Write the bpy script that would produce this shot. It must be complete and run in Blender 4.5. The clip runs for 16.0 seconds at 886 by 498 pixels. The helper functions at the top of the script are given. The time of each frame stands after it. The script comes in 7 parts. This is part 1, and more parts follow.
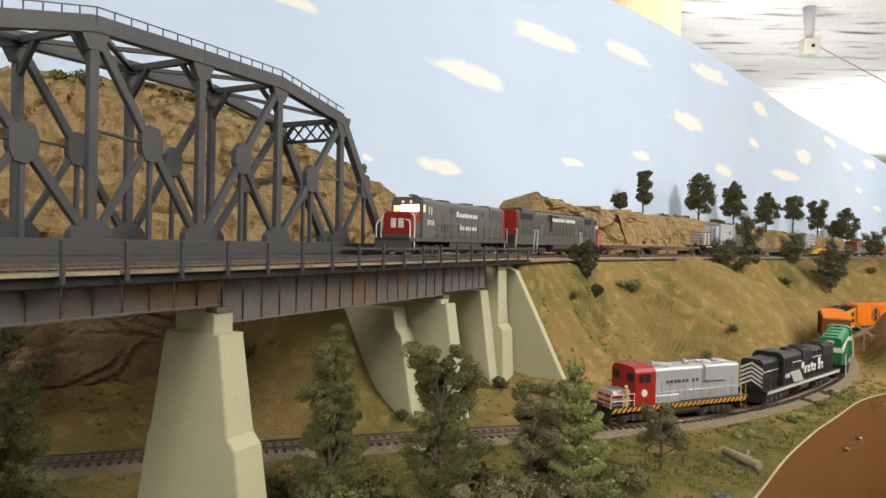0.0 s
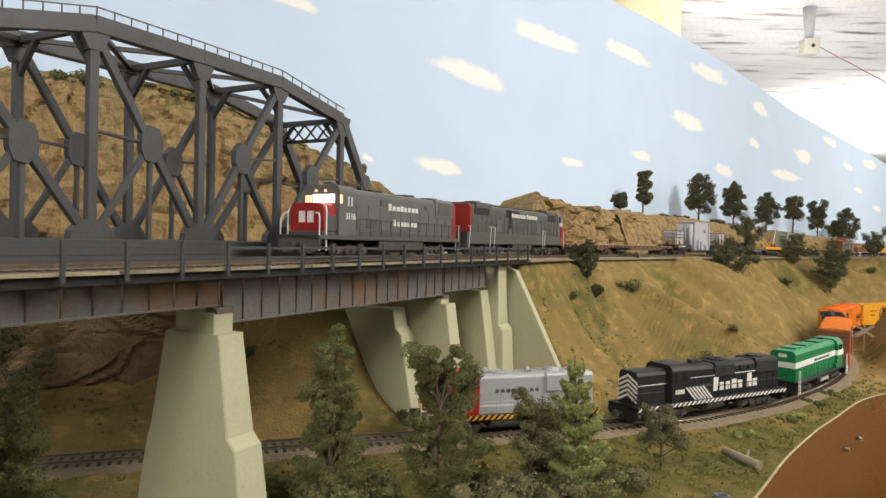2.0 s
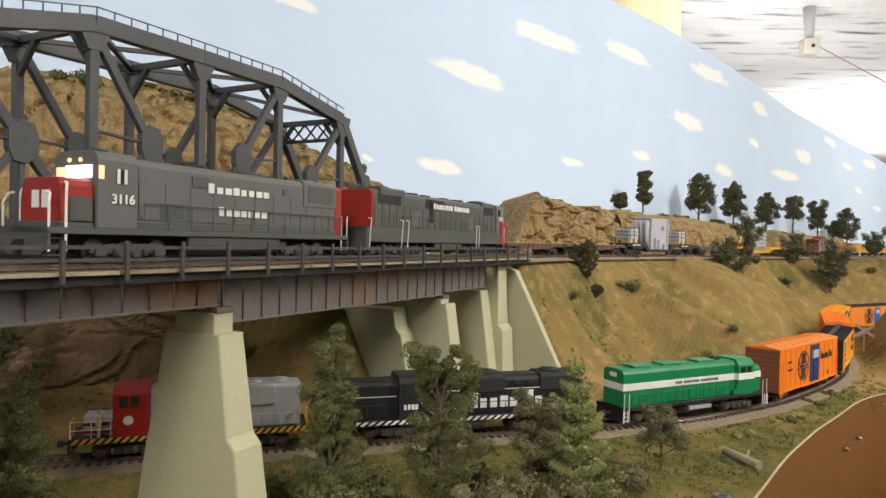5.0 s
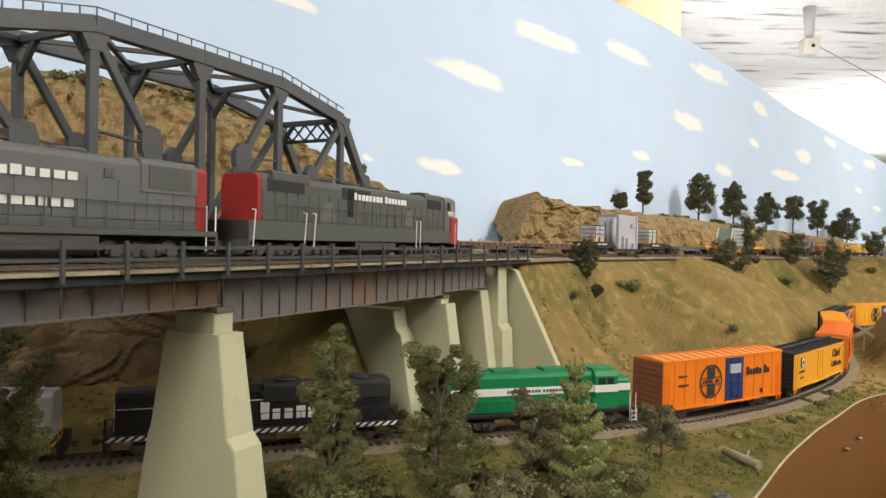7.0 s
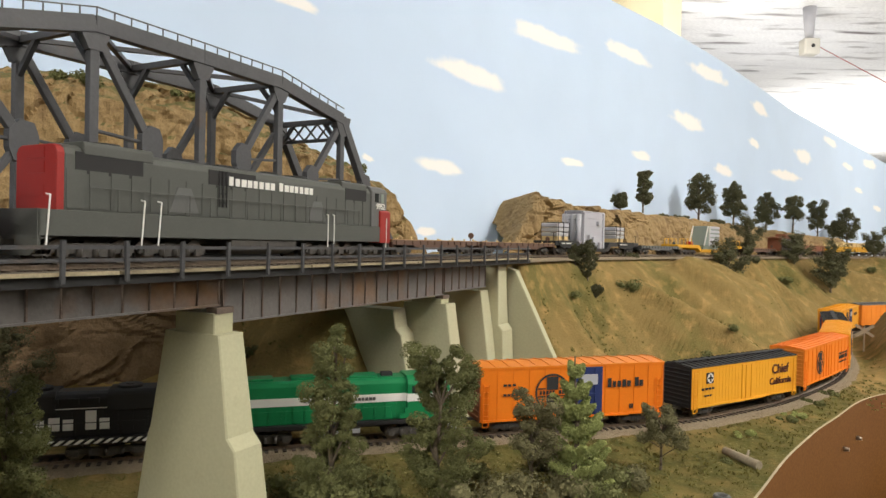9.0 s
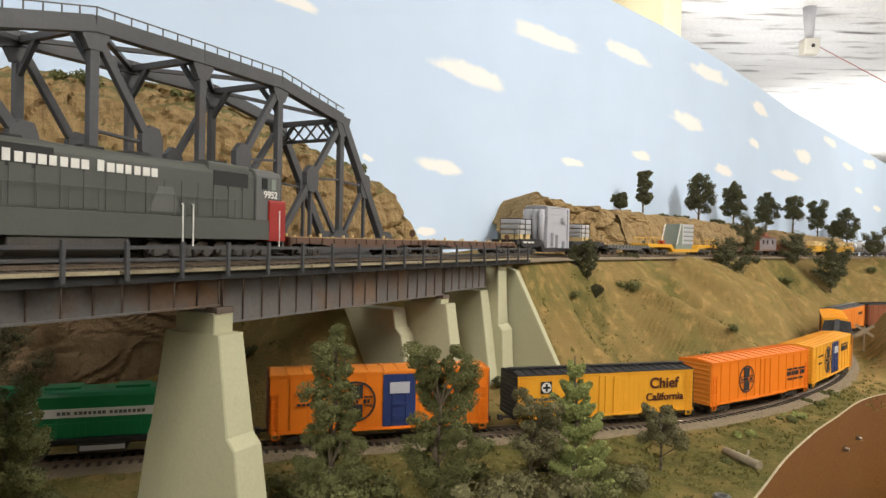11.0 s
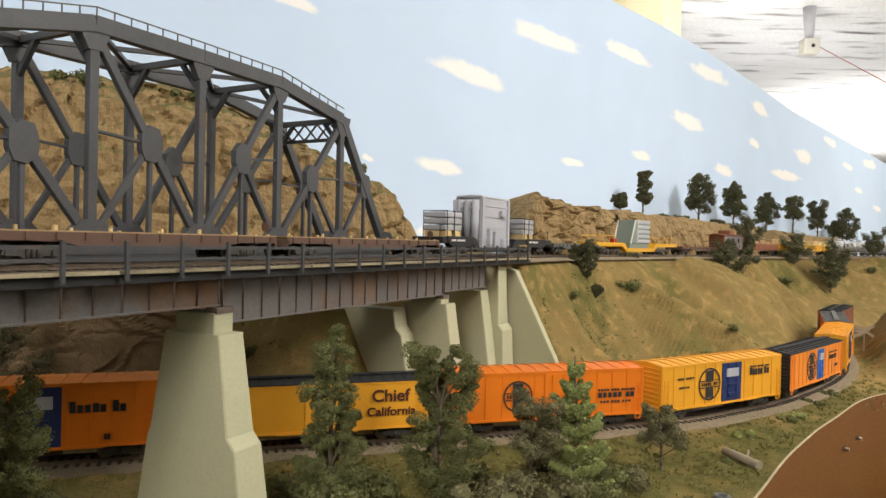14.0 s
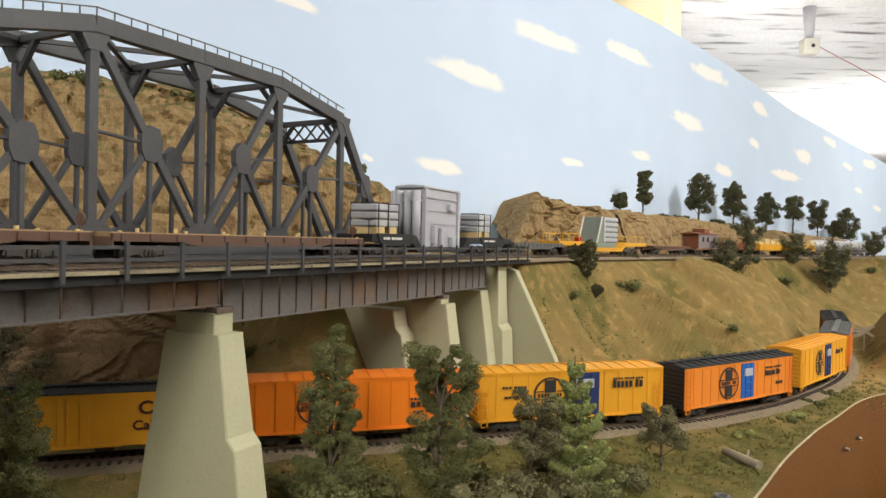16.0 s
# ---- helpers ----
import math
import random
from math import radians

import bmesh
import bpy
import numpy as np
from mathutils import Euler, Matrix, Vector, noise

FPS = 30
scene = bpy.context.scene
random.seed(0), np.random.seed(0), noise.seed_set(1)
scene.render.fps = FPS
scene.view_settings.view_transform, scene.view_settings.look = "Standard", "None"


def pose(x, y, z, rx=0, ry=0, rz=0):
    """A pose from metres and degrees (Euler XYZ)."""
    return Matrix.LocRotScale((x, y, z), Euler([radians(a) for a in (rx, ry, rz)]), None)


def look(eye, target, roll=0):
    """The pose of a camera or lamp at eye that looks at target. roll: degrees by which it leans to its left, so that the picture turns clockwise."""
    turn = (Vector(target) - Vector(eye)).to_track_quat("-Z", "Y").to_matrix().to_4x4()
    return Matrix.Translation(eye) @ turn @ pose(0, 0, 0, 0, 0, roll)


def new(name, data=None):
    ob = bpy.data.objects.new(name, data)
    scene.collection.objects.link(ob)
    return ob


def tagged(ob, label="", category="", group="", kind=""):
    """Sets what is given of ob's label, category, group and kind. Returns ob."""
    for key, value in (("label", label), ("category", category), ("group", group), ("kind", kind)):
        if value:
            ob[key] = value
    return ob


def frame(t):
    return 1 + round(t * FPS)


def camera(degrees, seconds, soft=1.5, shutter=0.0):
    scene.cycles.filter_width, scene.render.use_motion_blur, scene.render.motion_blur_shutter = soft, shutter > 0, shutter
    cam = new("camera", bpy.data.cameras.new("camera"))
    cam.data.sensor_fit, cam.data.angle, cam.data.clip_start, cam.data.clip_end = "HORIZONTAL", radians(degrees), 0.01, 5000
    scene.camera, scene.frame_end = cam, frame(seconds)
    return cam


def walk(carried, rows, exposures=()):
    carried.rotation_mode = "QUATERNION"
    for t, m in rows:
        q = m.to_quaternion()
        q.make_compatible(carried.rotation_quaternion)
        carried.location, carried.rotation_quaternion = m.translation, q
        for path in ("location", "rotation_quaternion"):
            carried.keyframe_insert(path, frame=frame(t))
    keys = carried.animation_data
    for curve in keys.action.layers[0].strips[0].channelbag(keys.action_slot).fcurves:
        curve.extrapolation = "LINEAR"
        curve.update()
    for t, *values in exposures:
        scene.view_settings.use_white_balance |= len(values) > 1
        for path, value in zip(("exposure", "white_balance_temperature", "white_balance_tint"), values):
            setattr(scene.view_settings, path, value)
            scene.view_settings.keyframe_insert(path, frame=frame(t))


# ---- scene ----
cam = camera(66.8, 16.0)
EYE = 1.30                     # height of the lens over the room's floor
VIEW = look((0, 0, EYE), (0, 1, EYE - 0.01093), 1.3)
walk(cam, [(0.0, VIEW), (16.0, VIEW)], exposures=[(0.0, 0.56), (16.0, 0.56)])

# ---- light: indoor room, ceiling fixtures, added uplights, a little sky-like fill from the white room ----
world = bpy.data.worlds.new("room_fill")
scene.world = world
world.use_nodes = True
world.node_tree.nodes["Background"].inputs[0].default_value = (1.0, 0.965, 0.92, 1)
world.node_tree.nodes["Background"].inputs[1].default_value = 0.4


def area_lamp(name, eye, target, size, size_y, watts, col):
    data = bpy.data.lights.new(name, "AREA")
    data.shape, data.size, data.size_y, data.energy, data.color = "RECTANGLE", size, size_y, watts, col
    ob = new(name, data)
    ob.matrix_world = look(eye, target)
    return ob


WARM = (1.0, 0.957, 0.895)
area_lamp("tube_light_aisle", (1.35, 0.30, 2.25), (0.75, 1.0, 1.0), 0.3, 1.2, 25, WARM)
area_lamp("tube_light_room", (-0.25, -0.85, 2.25), (-0.2, 0.6, 1.1), 0.3, 1.2, 17, WARM)
area_lamp("tube_light_back", (2.9, 2.0, 2.25), (2.1, 2.6, 1.2), 0.3, 1.2, 25, WARM)
# unseen uplights added behind the backdrop to whiten the pillar and ceiling
area_lamp("tube_light_behind", (0.88, 2.76, 1.62), (0.88, 3.1, 2.45), 0.8, 0.5, 14, (1.0, 0.975, 0.95))
area_lamp("tube_light_hall", (1.85, 3.72, 1.60), (1.85, 3.76, 2.45), 0.8, 0.5, 3.6, (1.0, 0.985, 0.97))
area_lamp("tube_light_far", (3.9, 6.2, 1.60), (3.9, 6.25, 2.45), 2.4, 3.0, 85, (1.0, 0.97, 0.92))

# ---- materials ----


def material(name, colour, rough=0.7, metal=0.0, second=None, scale=60.0, amount=0.5, fine=900.0,
             bump=0.3, bump_scale=600.0, third=None, third_scale=15.0, third_cut=(0.55, 0.7), per_object=0.0, glow=0.0, depth=0.0006, grit=1.0, spec=0.3, stretch=(1, 1, 1)):
    """Base colour broken by two scales of noise, a second and a third colour, fine relief."""
    m = bpy.data.materials.new(name)
    m.use_nodes = True
    nt = m.node_tree
    n, l = nt.nodes, nt.links
    b = n["Principled BSDF"]
    b.inputs["Roughness"].default_value = rough
    b.inputs["Metallic"].default_value = metal
    b.inputs["Specular IOR Level"].default_value = spec
    tex = n.new("ShaderNodeTexCoord")

    def noise_node(sc, detail=4.0):
        k = n.new("ShaderNodeTexNoise")
        k.inputs["Scale"].default_value = sc
        k.inputs["Detail"].default_value = detail
        if stretch == (1, 1, 1):
            l.new(tex.outputs["Object"], k.inputs["Vector"])
        else:
            mp = n.new("ShaderNodeMapping")
            mp.inputs["Scale"].default_value = stretch
            mp.inputs["Rotation"].default_value = (0, 0, radians(25))
            l.new(tex.outputs["Object"], mp.inputs["Vector"])
            l.new(mp.outputs[0], k.inputs["Vector"])
        return k

    def mix(a, c, fac, mode="MIX"):
        k = n.new("ShaderNodeMix")
        k.data_type, k.blend_type = "RGBA", mode
        for v, i in ((a, 6), (c, 7)):
            if isinstance(v, tuple):
                k.inputs[i].default_value = (*v, 1)
            else:
                l.new(v, k.inputs[i])
        if isinstance(fac, float):
            k.inputs[0].default_value = fac
        else:
            l.new(fac, k.inputs[0])
        return k.outputs[2]

    def ramp(src, lo, hi):
        k = n.new("ShaderNodeMapRange")
        k.inputs[1].default_value, k.inputs[2].default_value = lo, hi
        l.new(src, k.inputs[0])
        return k.outputs[0]

    second = second or tuple(c * 0.72 for c in colour)
    big = noise_node(scale)
    col = mix(colour, second, ramp(big.outputs[0], 0.5 - 0.5 * amount, 0.5 + 0.6 * amount))
    if third:
        spots = noise_node(third_scale, 6.0)
        col = mix(col, third, ramp(spots.outputs[0], *third_cut))
    grain = noise_node(fine, 3.0)
    shade = ramp(grain.outputs[0], 0.3, 0.7)
    k = n.new("ShaderNodeMapRange")
    k.inputs[3].default_value, k.inputs[4].default_value = 1 - 0.18 * grit, 1 + 0.15 * grit
    l.new(shade, k.inputs[0])
    col = mix(col, k.outputs[0], 1.0, "MULTIPLY")
    if per_object:
        info = n.new("ShaderNodeObjectInfo")
        k = n.new("ShaderNodeMapRange")
        k.inputs[3].default_value, k.inputs[4].default_value = 1 - per_object, 1 + per_object
        l.new(info.outputs["Random"], k.inputs[0])
        col = mix(col, k.outputs[0], 1.0, "MULTIPLY")
    l.new(col, b.inputs["Base Color"])
    if bump:
        h = noise_node(bump_scale, 5.0)
        k = n.new("ShaderNodeBump")
        k.inputs["Strength"].default_value, k.inputs["Distance"].default_value = bump, depth
        l.new(h.outputs[0], k.inputs["Height"])
        l.new(k.outputs[0], b.inputs["Normal"])
    if glow:
        b.inputs["Emission Color"].default_value = (*colour, 1)
        b.inputs["Emission Strength"].default_value = glow
    return m


SKY_BLUE = material("painted_sky", (0.56, 0.685, 0.85), 0.9, second=(0.61, 0.725, 0.87), scale=1.2, amount=0.9, fine=6, bump=0.03, grit=0.15)


def cloud_paint():
    """The sky's paint with white brushed over it, thinning towards each cloud's rim."""
    m = SKY_BLUE.copy()
    m.name = "painted_cloud"
    n, l = m.node_tree.nodes, m.node_tree.links
    b = n["Principled BSDF"]
    sky = b.inputs["Base Color"].links[0].from_socket
    at = n.new("ShaderNodeAttribute")
    at.attribute_name = "white"
    tx = n.new("ShaderNodeTexNoise")
    tx.inputs["Scale"].default_value, tx.inputs["Detail"].default_value = 28, 3
    l.new(n["Texture Coordinate"].outputs["Object"], tx.inputs["Vector"])
    add = n.new("ShaderNodeMath")
    add.operation = "ADD"
    l.new(at.outputs["Fac"], add.inputs[0])
    half = n.new("ShaderNodeMath")
    half.operation = "MULTIPLY"
    half.inputs[1].default_value = 0.55
    l.new(tx.outputs[0], half.inputs[0])
    l.new(half.outputs[0], add.inputs[1])
    span = n.new("ShaderNodeMapRange")
    span.interpolation_type = "SMOOTHSTEP"
    span.inputs[1].default_value, span.inputs[2].default_value = 0.48, 0.86
    l.new(add.outputs[0], span.inputs[0])
    k = n.new("ShaderNodeMix")
    k.data_type = "RGBA"
    l.new(span.outputs[0], k.inputs[0])
    l.new(sky, k.inputs[6])
    k.inputs[7].default_value = (0.88, 0.865, 0.85, 1)
    l.new(k.outputs[2], b.inputs["Base Color"])
    return m


CLOUD = cloud_paint()
CREAM = material("cream_wall", (0.80, 0.72, 0.48), 0.8, scale=4, amount=0.3, second=(0.74, 0.66, 0.43))
CEILING = material("ceiling_paint", (0.90, 0.90, 0.90), 0.9, second=(0.80, 0.80, 0.81), scale=2.6, amount=0.4, fine=60, bump=0.2, third=(0.17, 0.15, 0.15), third_scale=3.2, third_cut=(0.55, 0.74), stretch=(1.0, 4.5, 1.0))
ROOM = material("room_wall", (0.72, 0.69, 0.62), 0.9, scale=3, amount=0.3)
CARPET = material("carpet", (0.12, 0.11, 0.10), 1.0, scale=8, amount=0.5)
FASCIA = material("hardboard_fascia", (0.12, 0.050, 0.011), 0.8, spec=0.08, second=(0.095, 0.038, 0.009), scale=6, amount=0.8, fine=400, bump=0.15)
FASCIA_EDGE = material("fascia_edge", (0.42, 0.35, 0.22), 0.9, scale=90, amount=0.8)
SOIL = material("scenic_ground", (0.255, 0.180, 0.068), 0.95, spec=0.05, second=(0.175, 0.122, 0.043), scale=16, amount=0.9, fine=1500,
                third=(0.15, 0.128, 0.042), third_scale=11, third_cut=(0.50, 0.66), bump=0.9, bump_scale=420, depth=0.0015)
ROCK = material("plaster_rock", (0.34, 0.235, 0.11), 0.92, second=(0.255, 0.17, 0.075), scale=22, amount=0.9, fine=700,
                third=(0.17, 0.105, 0.05), third_scale=34, third_cut=(0.56, 0.72), bump=1.0, bump_scale=120, depth=0.005)


def grassy_rock():
    """Bare rock on the faces, dry turf where it lies flat."""
    m = ROCK.copy()
    m.name = "rock_with_turf"
    n, l = m.node_tree.nodes, m.node_tree.links
    b = n["Principled BSDF"]
    bare = b.inputs["Base Color"].links[0].from_socket
    geo = n.new("ShaderNodeNewGeometry")
    split = n.new("ShaderNodeSeparateXYZ")
    l.new(geo.outputs["True Normal"], split.inputs[0])
    patch = n.new("ShaderNodeTexNoise")
    patch.inputs["Scale"].default_value, patch.inputs["Detail"].default_value = 45, 5
    l.new(n["Texture Coordinate"].outputs["Object"], patch.inputs["Vector"])
    add = n.new("ShaderNodeMath")
    add.operation = "ADD"
    l.new(split.outputs[2], add.inputs[0])
    l.new(patch.outputs[0], add.inputs[1])
    span = n.new("ShaderNodeMapRange")
    span.inputs[1].default_value, span.inputs[2].default_value = 1.12, 1.34
    l.new(add.outputs[0], span.inputs[0])
    k = n.new("ShaderNodeMix")
    k.data_type = "RGBA"
    l.new(span.outputs[0], k.inputs[0])
    l.new(bare, k.inputs[6])
    k.inputs[7].default_value = (0.135, 0.118, 0.042, 1)
    l.new(k.outputs[2], b.inputs["Base Color"])
    return m


CLIFF = grassy_rock()
# rock brown darkened to stand in for shade from the truss deck
ROCK_SHADED = material("brown_rock_shaded", (0.20, 0.135, 0.072), 0.95, second=(0.13, 0.085, 0.045), scale=25, amount=0.9, fine=700, bump=0.9, bump_scale=160, depth=0.003)
BALLAST = material("ballast", (0.30, 0.235, 0.15), 1.0, second=(0.19, 0.15, 0.098), scale=500, amount=0.9, fine=2200, bump=1.0, bump_scale=1100, depth=0.0015)
TIE = material("tie_wood", (0.055, 0.042, 0.032), 0.9, second=(0.10, 0.078, 0.055), scale=120, amount=0.8, per_object=0.3)
RAIL = material("rail_steel", (0.30, 0.24, 0.18), 0.35, 0.7, second=(0.20, 0.15, 0.11), scale=200, amount=0.6)
STEEL = material("bridge_steel", (0.056, 0.057, 0.060), 0.45, 0.1, second=(0.080, 0.079, 0.080), scale=40, amount=0.8, fine=400, grit=0.45,
                 third=(0.085, 0.06, 0.045), third_scale=35, third_cut=(0.60, 0.75))
GIRDER = material("girder_steel", (0.185, 0.175, 0.165), 0.5, 0.1, second=(0.125, 0.112, 0.10), scale=38, amount=0.9, fine=500, grit=0.5,
                  third=(0.20, 0.115, 0.06), third_scale=24, third_cut=(0.52, 0.72))
RUST = material("rusty_stiffener", (0.15, 0.125, 0.105), 0.7, second=(0.14, 0.085, 0.055), scale=90, amount=0.8)
WALKWAY = material("walkway_boards", (0.20, 0.17, 0.125), 0.8, second=(0.105, 0.09, 0.07), scale=60, amount=0.8, per_object=0.15)
NEW_BOARD = material("pale_boards", (0.38, 0.32, 0.20), 0.8, second=(0.24, 0.20, 0.13), scale=60, amount=0.8, per_object=0.2)
CONCRETE = material("painted_concrete", (0.47, 0.45, 0.295), 0.8, spec=0.12, second=(0.42, 0.405, 0.265), scale=14, amount=0.9, fine=500, bump=0.08, grit=0.25, third=(0.40, 0.365, 0.24), third_scale=40, third_cut=(0.62, 0.8))
LEAF = material("foliage_green", (0.112, 0.117, 0.040), 0.9, second=(0.168, 0.170, 0.064), scale=70, amount=0.9, fine=900, bump=0.0)
LEAF_BRIGHT = material("foliage_bright", (0.33, 0.36, 0.12), 0.9, second=(0.21, 0.235, 0.08), scale=60, amount=0.9, bump=0.0)
LEAF_DRY = material("foliage_dry", (0.190, 0.172, 0.082), 0.95, second=(0.125, 0.115, 0.054), scale=70, amount=0.9, bump=0.0)
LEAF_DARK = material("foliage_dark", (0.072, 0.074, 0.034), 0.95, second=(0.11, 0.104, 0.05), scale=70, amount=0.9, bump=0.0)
TURF = material("turf_flock", (0.132, 0.128, 0.033), 1.0, second=(0.22, 0.176, 0.060), scale=70, amount=0.9, fine=600, bump=0.0)
BARK = material("bark", (0.10, 0.075, 0.05), 0.95, second=(0.16, 0.13, 0.09), scale=150, amount=0.8, bump=0.6)
LOG = material("weathered_log", (0.36, 0.30, 0.21), 0.9, second=(0.22, 0.18, 0.12), scale=120, amount=0.8)


def paint(name, colour, rough=0.45, dirt=0.82, **k):
    return material(name, colour, rough, second=tuple(c * dirt for c in colour), scale=55, amount=0.8, fine=1200, bump=0.05, bump_scale=300, grit=0.3, **k)


SP_GREY = paint("loco_grey", (0.125, 0.125, 0.118), 0.5)
SP_GREY_DARK = paint("loco_dark_grey", (0.086, 0.089, 0.077), 0.5)
SP_RED = paint("loco_scarlet", (0.31, 0.024, 0.018), 0.45)
WHITE = paint("white_lettering", (0.78, 0.76, 0.70), 0.6)
BLACK = paint("black_paint", (0.022, 0.021, 0.021), 0.5)
# sooty parts, and the shade painted under the bridge deck boards
SOOT_SHADE = paint("soot_and_shade_black", (0.03, 0.029, 0.028), 0.75)
UNDER = material("underframe_grime", (0.050, 0.046, 0.042), 0.6, second=(0.085, 0.075, 0.062), scale=120, amount=0.8)
WHEEL = material("wheel_steel", (0.22, 0.19, 0.16), 0.32, 0.8, second=(0.06, 0.045, 0.035), scale=200)
SILVER = paint("silver_paint", (0.46, 0.46, 0.46), 0.4, 0.88, metal=0.25)
TIN = paint("transformer_grey", (0.44, 0.44, 0.47), 0.45, 0.9)
APACHE_RED = paint("apache_red", (0.36, 0.022, 0.014), 0.4)
YELLOW = paint("reefer_yellow", (0.78, 0.36, 0.025), 0.5, 0.9)
ORANGE = paint("boxcar_orange", (0.80, 0.20, 0.013), 0.45, 0.92)
ORANGE_DEEP = paint("boxcar_deep_orange", (0.78, 0.245, 0.03), 0.5, 0.9)
BROWN_RED = paint("boxcar_brown", (0.24, 0.085, 0.04), 0.6)
LOCO_GREEN = paint("loco_green", (0.012, 0.20, 0.068), 0.4)
RED_BROWN = paint("lettering_brown", (0.085, 0.026, 0.014), 0.6)
BLUE = paint("door_blue", (0.025, 0.04, 0.13), 0.5)
BLUE_LIGHT = paint("door_light_blue", (0.03, 0.13, 0.45), 0.5)
FLAT_BROWN = paint("flatcar_brown", (0.13, 0.075, 0.052), 0.75)
DECK_WOOD = material("deck_planks", (0.40, 0.27, 0.13), 0.9, second=(0.28, 0.18, 0.09), scale=90, amount=0.8)
STAKE = paint("new_wood", (0.66, 0.48, 0.22), 0.8)
MOW_YELLOW = paint("heavy_car_yellow", (0.70, 0.36, 0.02), 0.5)
GLASS_GREEN = paint("crate_green_grey", (0.22, 0.26, 0.22), 0.5)
SKIN = paint("figure_buff", (0.62, 0.47, 0.26), 0.7)
WINDOW = material("dark_window", (0.03, 0.032, 0.03), 0.12, bump=0.0)
LIT_WINDOW = material("lit_cab", (1.0, 0.90, 0.84), 0.4, bump=0.0, glow=2.6)
MARKER = material("number_board_lamp", (1.0, 0.55, 0.28), 0.3, bump=0.0, glow=0.9)
LIT_PANEL = material("light_diffuser", (1.0, 0.97, 0.92), 0.5, bump=0.0, glow=6.0)

# ---- mesh helpers ----


def box(bm, x0, x1, y0, y1, z0, z1, mi=0):
    v = [bm.verts.new(c) for c in ((x0, y0, z0), (x1, y0, z0), (x1, y1, z0), (x0, y1, z0), (x0, y0, z1), (x1, y0, z1), (x1, y1, z1), (x0, y1, z1))]
    for q in ((3, 2, 1, 0), (4, 5, 6, 7), (0, 1, 5, 4), (1, 2, 6, 5), (2, 3, 7, 6), (3, 0, 4, 7)):
        bm.faces.new([v[i] for i in q]).material_index = mi
    return v


def bar(bm, a, b, w, h, up=(0, 0, 1), mi=0):
    """A square bar from a to b, w across and h along up."""
    a, b, up = Vector(a), Vector(b), Vector(up)
    d = (b - a).normalized()
    side = d.cross(up)
    if side.length < 1e-4:
        side = d.cross(Vector((1, 0, 0)))
    side.normalize()
    up = side.cross(d)
    v = [bm.verts.new(p + side * (i * w / 2) + up * (j * h / 2)) for p in (a, b) for i, j in ((-1, -1), (1, -1), (1, 1), (-1, 1))]
    for q in ((3, 2, 1, 0), (4, 5, 6, 7), (0, 1, 5, 4), (1, 2, 6, 5), (2, 3, 7, 6), (3, 0, 4, 7)):
        bm.faces.new([v[i] for i in q]).material_index = mi


def tube(bm, a, b, r0, r1=None, n=10, mi=0):
    r1 = r0 if r1 is None else r1
    a, b = Vector(a), Vector(b)
    d = (b - a).normalized()
    s = d.cross(Vector((0, 0, 1)) if abs(d.z) < 0.9 else Vector((1, 0, 0))).normalized()
    u = s.cross(d)
    rings = []
    for p, r in ((a, r0), (b, r1)):
        rings.append([bm.verts.new(p + (s * math.cos(2 * math.pi * i / n) + u * math.sin(2 * math.pi * i / n)) * r) for i in range(n)])
    for i in range(n):
        f = bm.faces.new((rings[0][i], rings[0][(i + 1) % n], rings[1][(i + 1) % n], rings[1][i]))
        f.smooth, f.material_index = n > 6, mi
    bm.faces.new(rings[0][::-1]).material_index = mi
    bm.faces.new(rings[1]).material_index = mi


def prism(bm, outline, x0, x1, axis=0, mi=0):
    """A closed outline pushed from x0 to x1 along an axis (0: outline is y, z; 1: x, z; 2: x, y)."""
    def at(p, x):
        return (x, *p) if axis == 0 else (p[0], x, p[1]) if axis == 1 else (*p, x)
    a = [bm.verts.new(at(p, x0)) for p in outline]
    b = [bm.verts.new(at(p, x1)) for p in outline]
    n = len(outline)
    faces = [bm.faces.new(a[::-1]), bm.faces.new(b)]
    faces += [bm.faces.new((a[i], a[(i + 1) % n], b[(i + 1) % n], b[i])) for i in range(n)]
    for f in faces:
        f.material_index = mi


def finish(bm, name, mats, bevel=0.0):
    if bevel:
        bmesh.ops.bevel(bm, geom=bm.edges[:], offset=bevel, segments=1, profile=0.7, affect="EDGES", clamp_overlap=True)
    bmesh.ops.recalc_face_normals(bm, faces=bm.faces[:])
    me = bpy.data.meshes.new(name)
    bm.to_mesh(me)
    bm.free()
    for m in mats if isinstance(mats, (list, tuple)) else [mats]:
        me.materials.append(m)
    return me


def part(name, bm, mat, parent=None, label="", bevel=0.0, m=None):
    ob = new(name, finish(bm, name, mat, bevel))
    if m is not None:
        ob.matrix_basis = m
    ob.parent = parent
    if label:
        ob["label"] = label
    return ob


def shared(name, me, parent, m):
    ob = new(name, me)
    ob.parent, ob.matrix_basis = parent, m
    return ob


def empty(name, label, category, group="", kind="", m=None):
    ob = new(name)
    ob.empty_display_size = 0.02
    if m is not None:
        ob.matrix_basis = m
    return tagged(ob, label, category, group, kind)


def blob_noise(p, scale, octaves=4):
    return noise.fractal(Vector(p) * scale, 1.0, 2.0, octaves)


# ---- the plan: two tracks as smooth lines ----


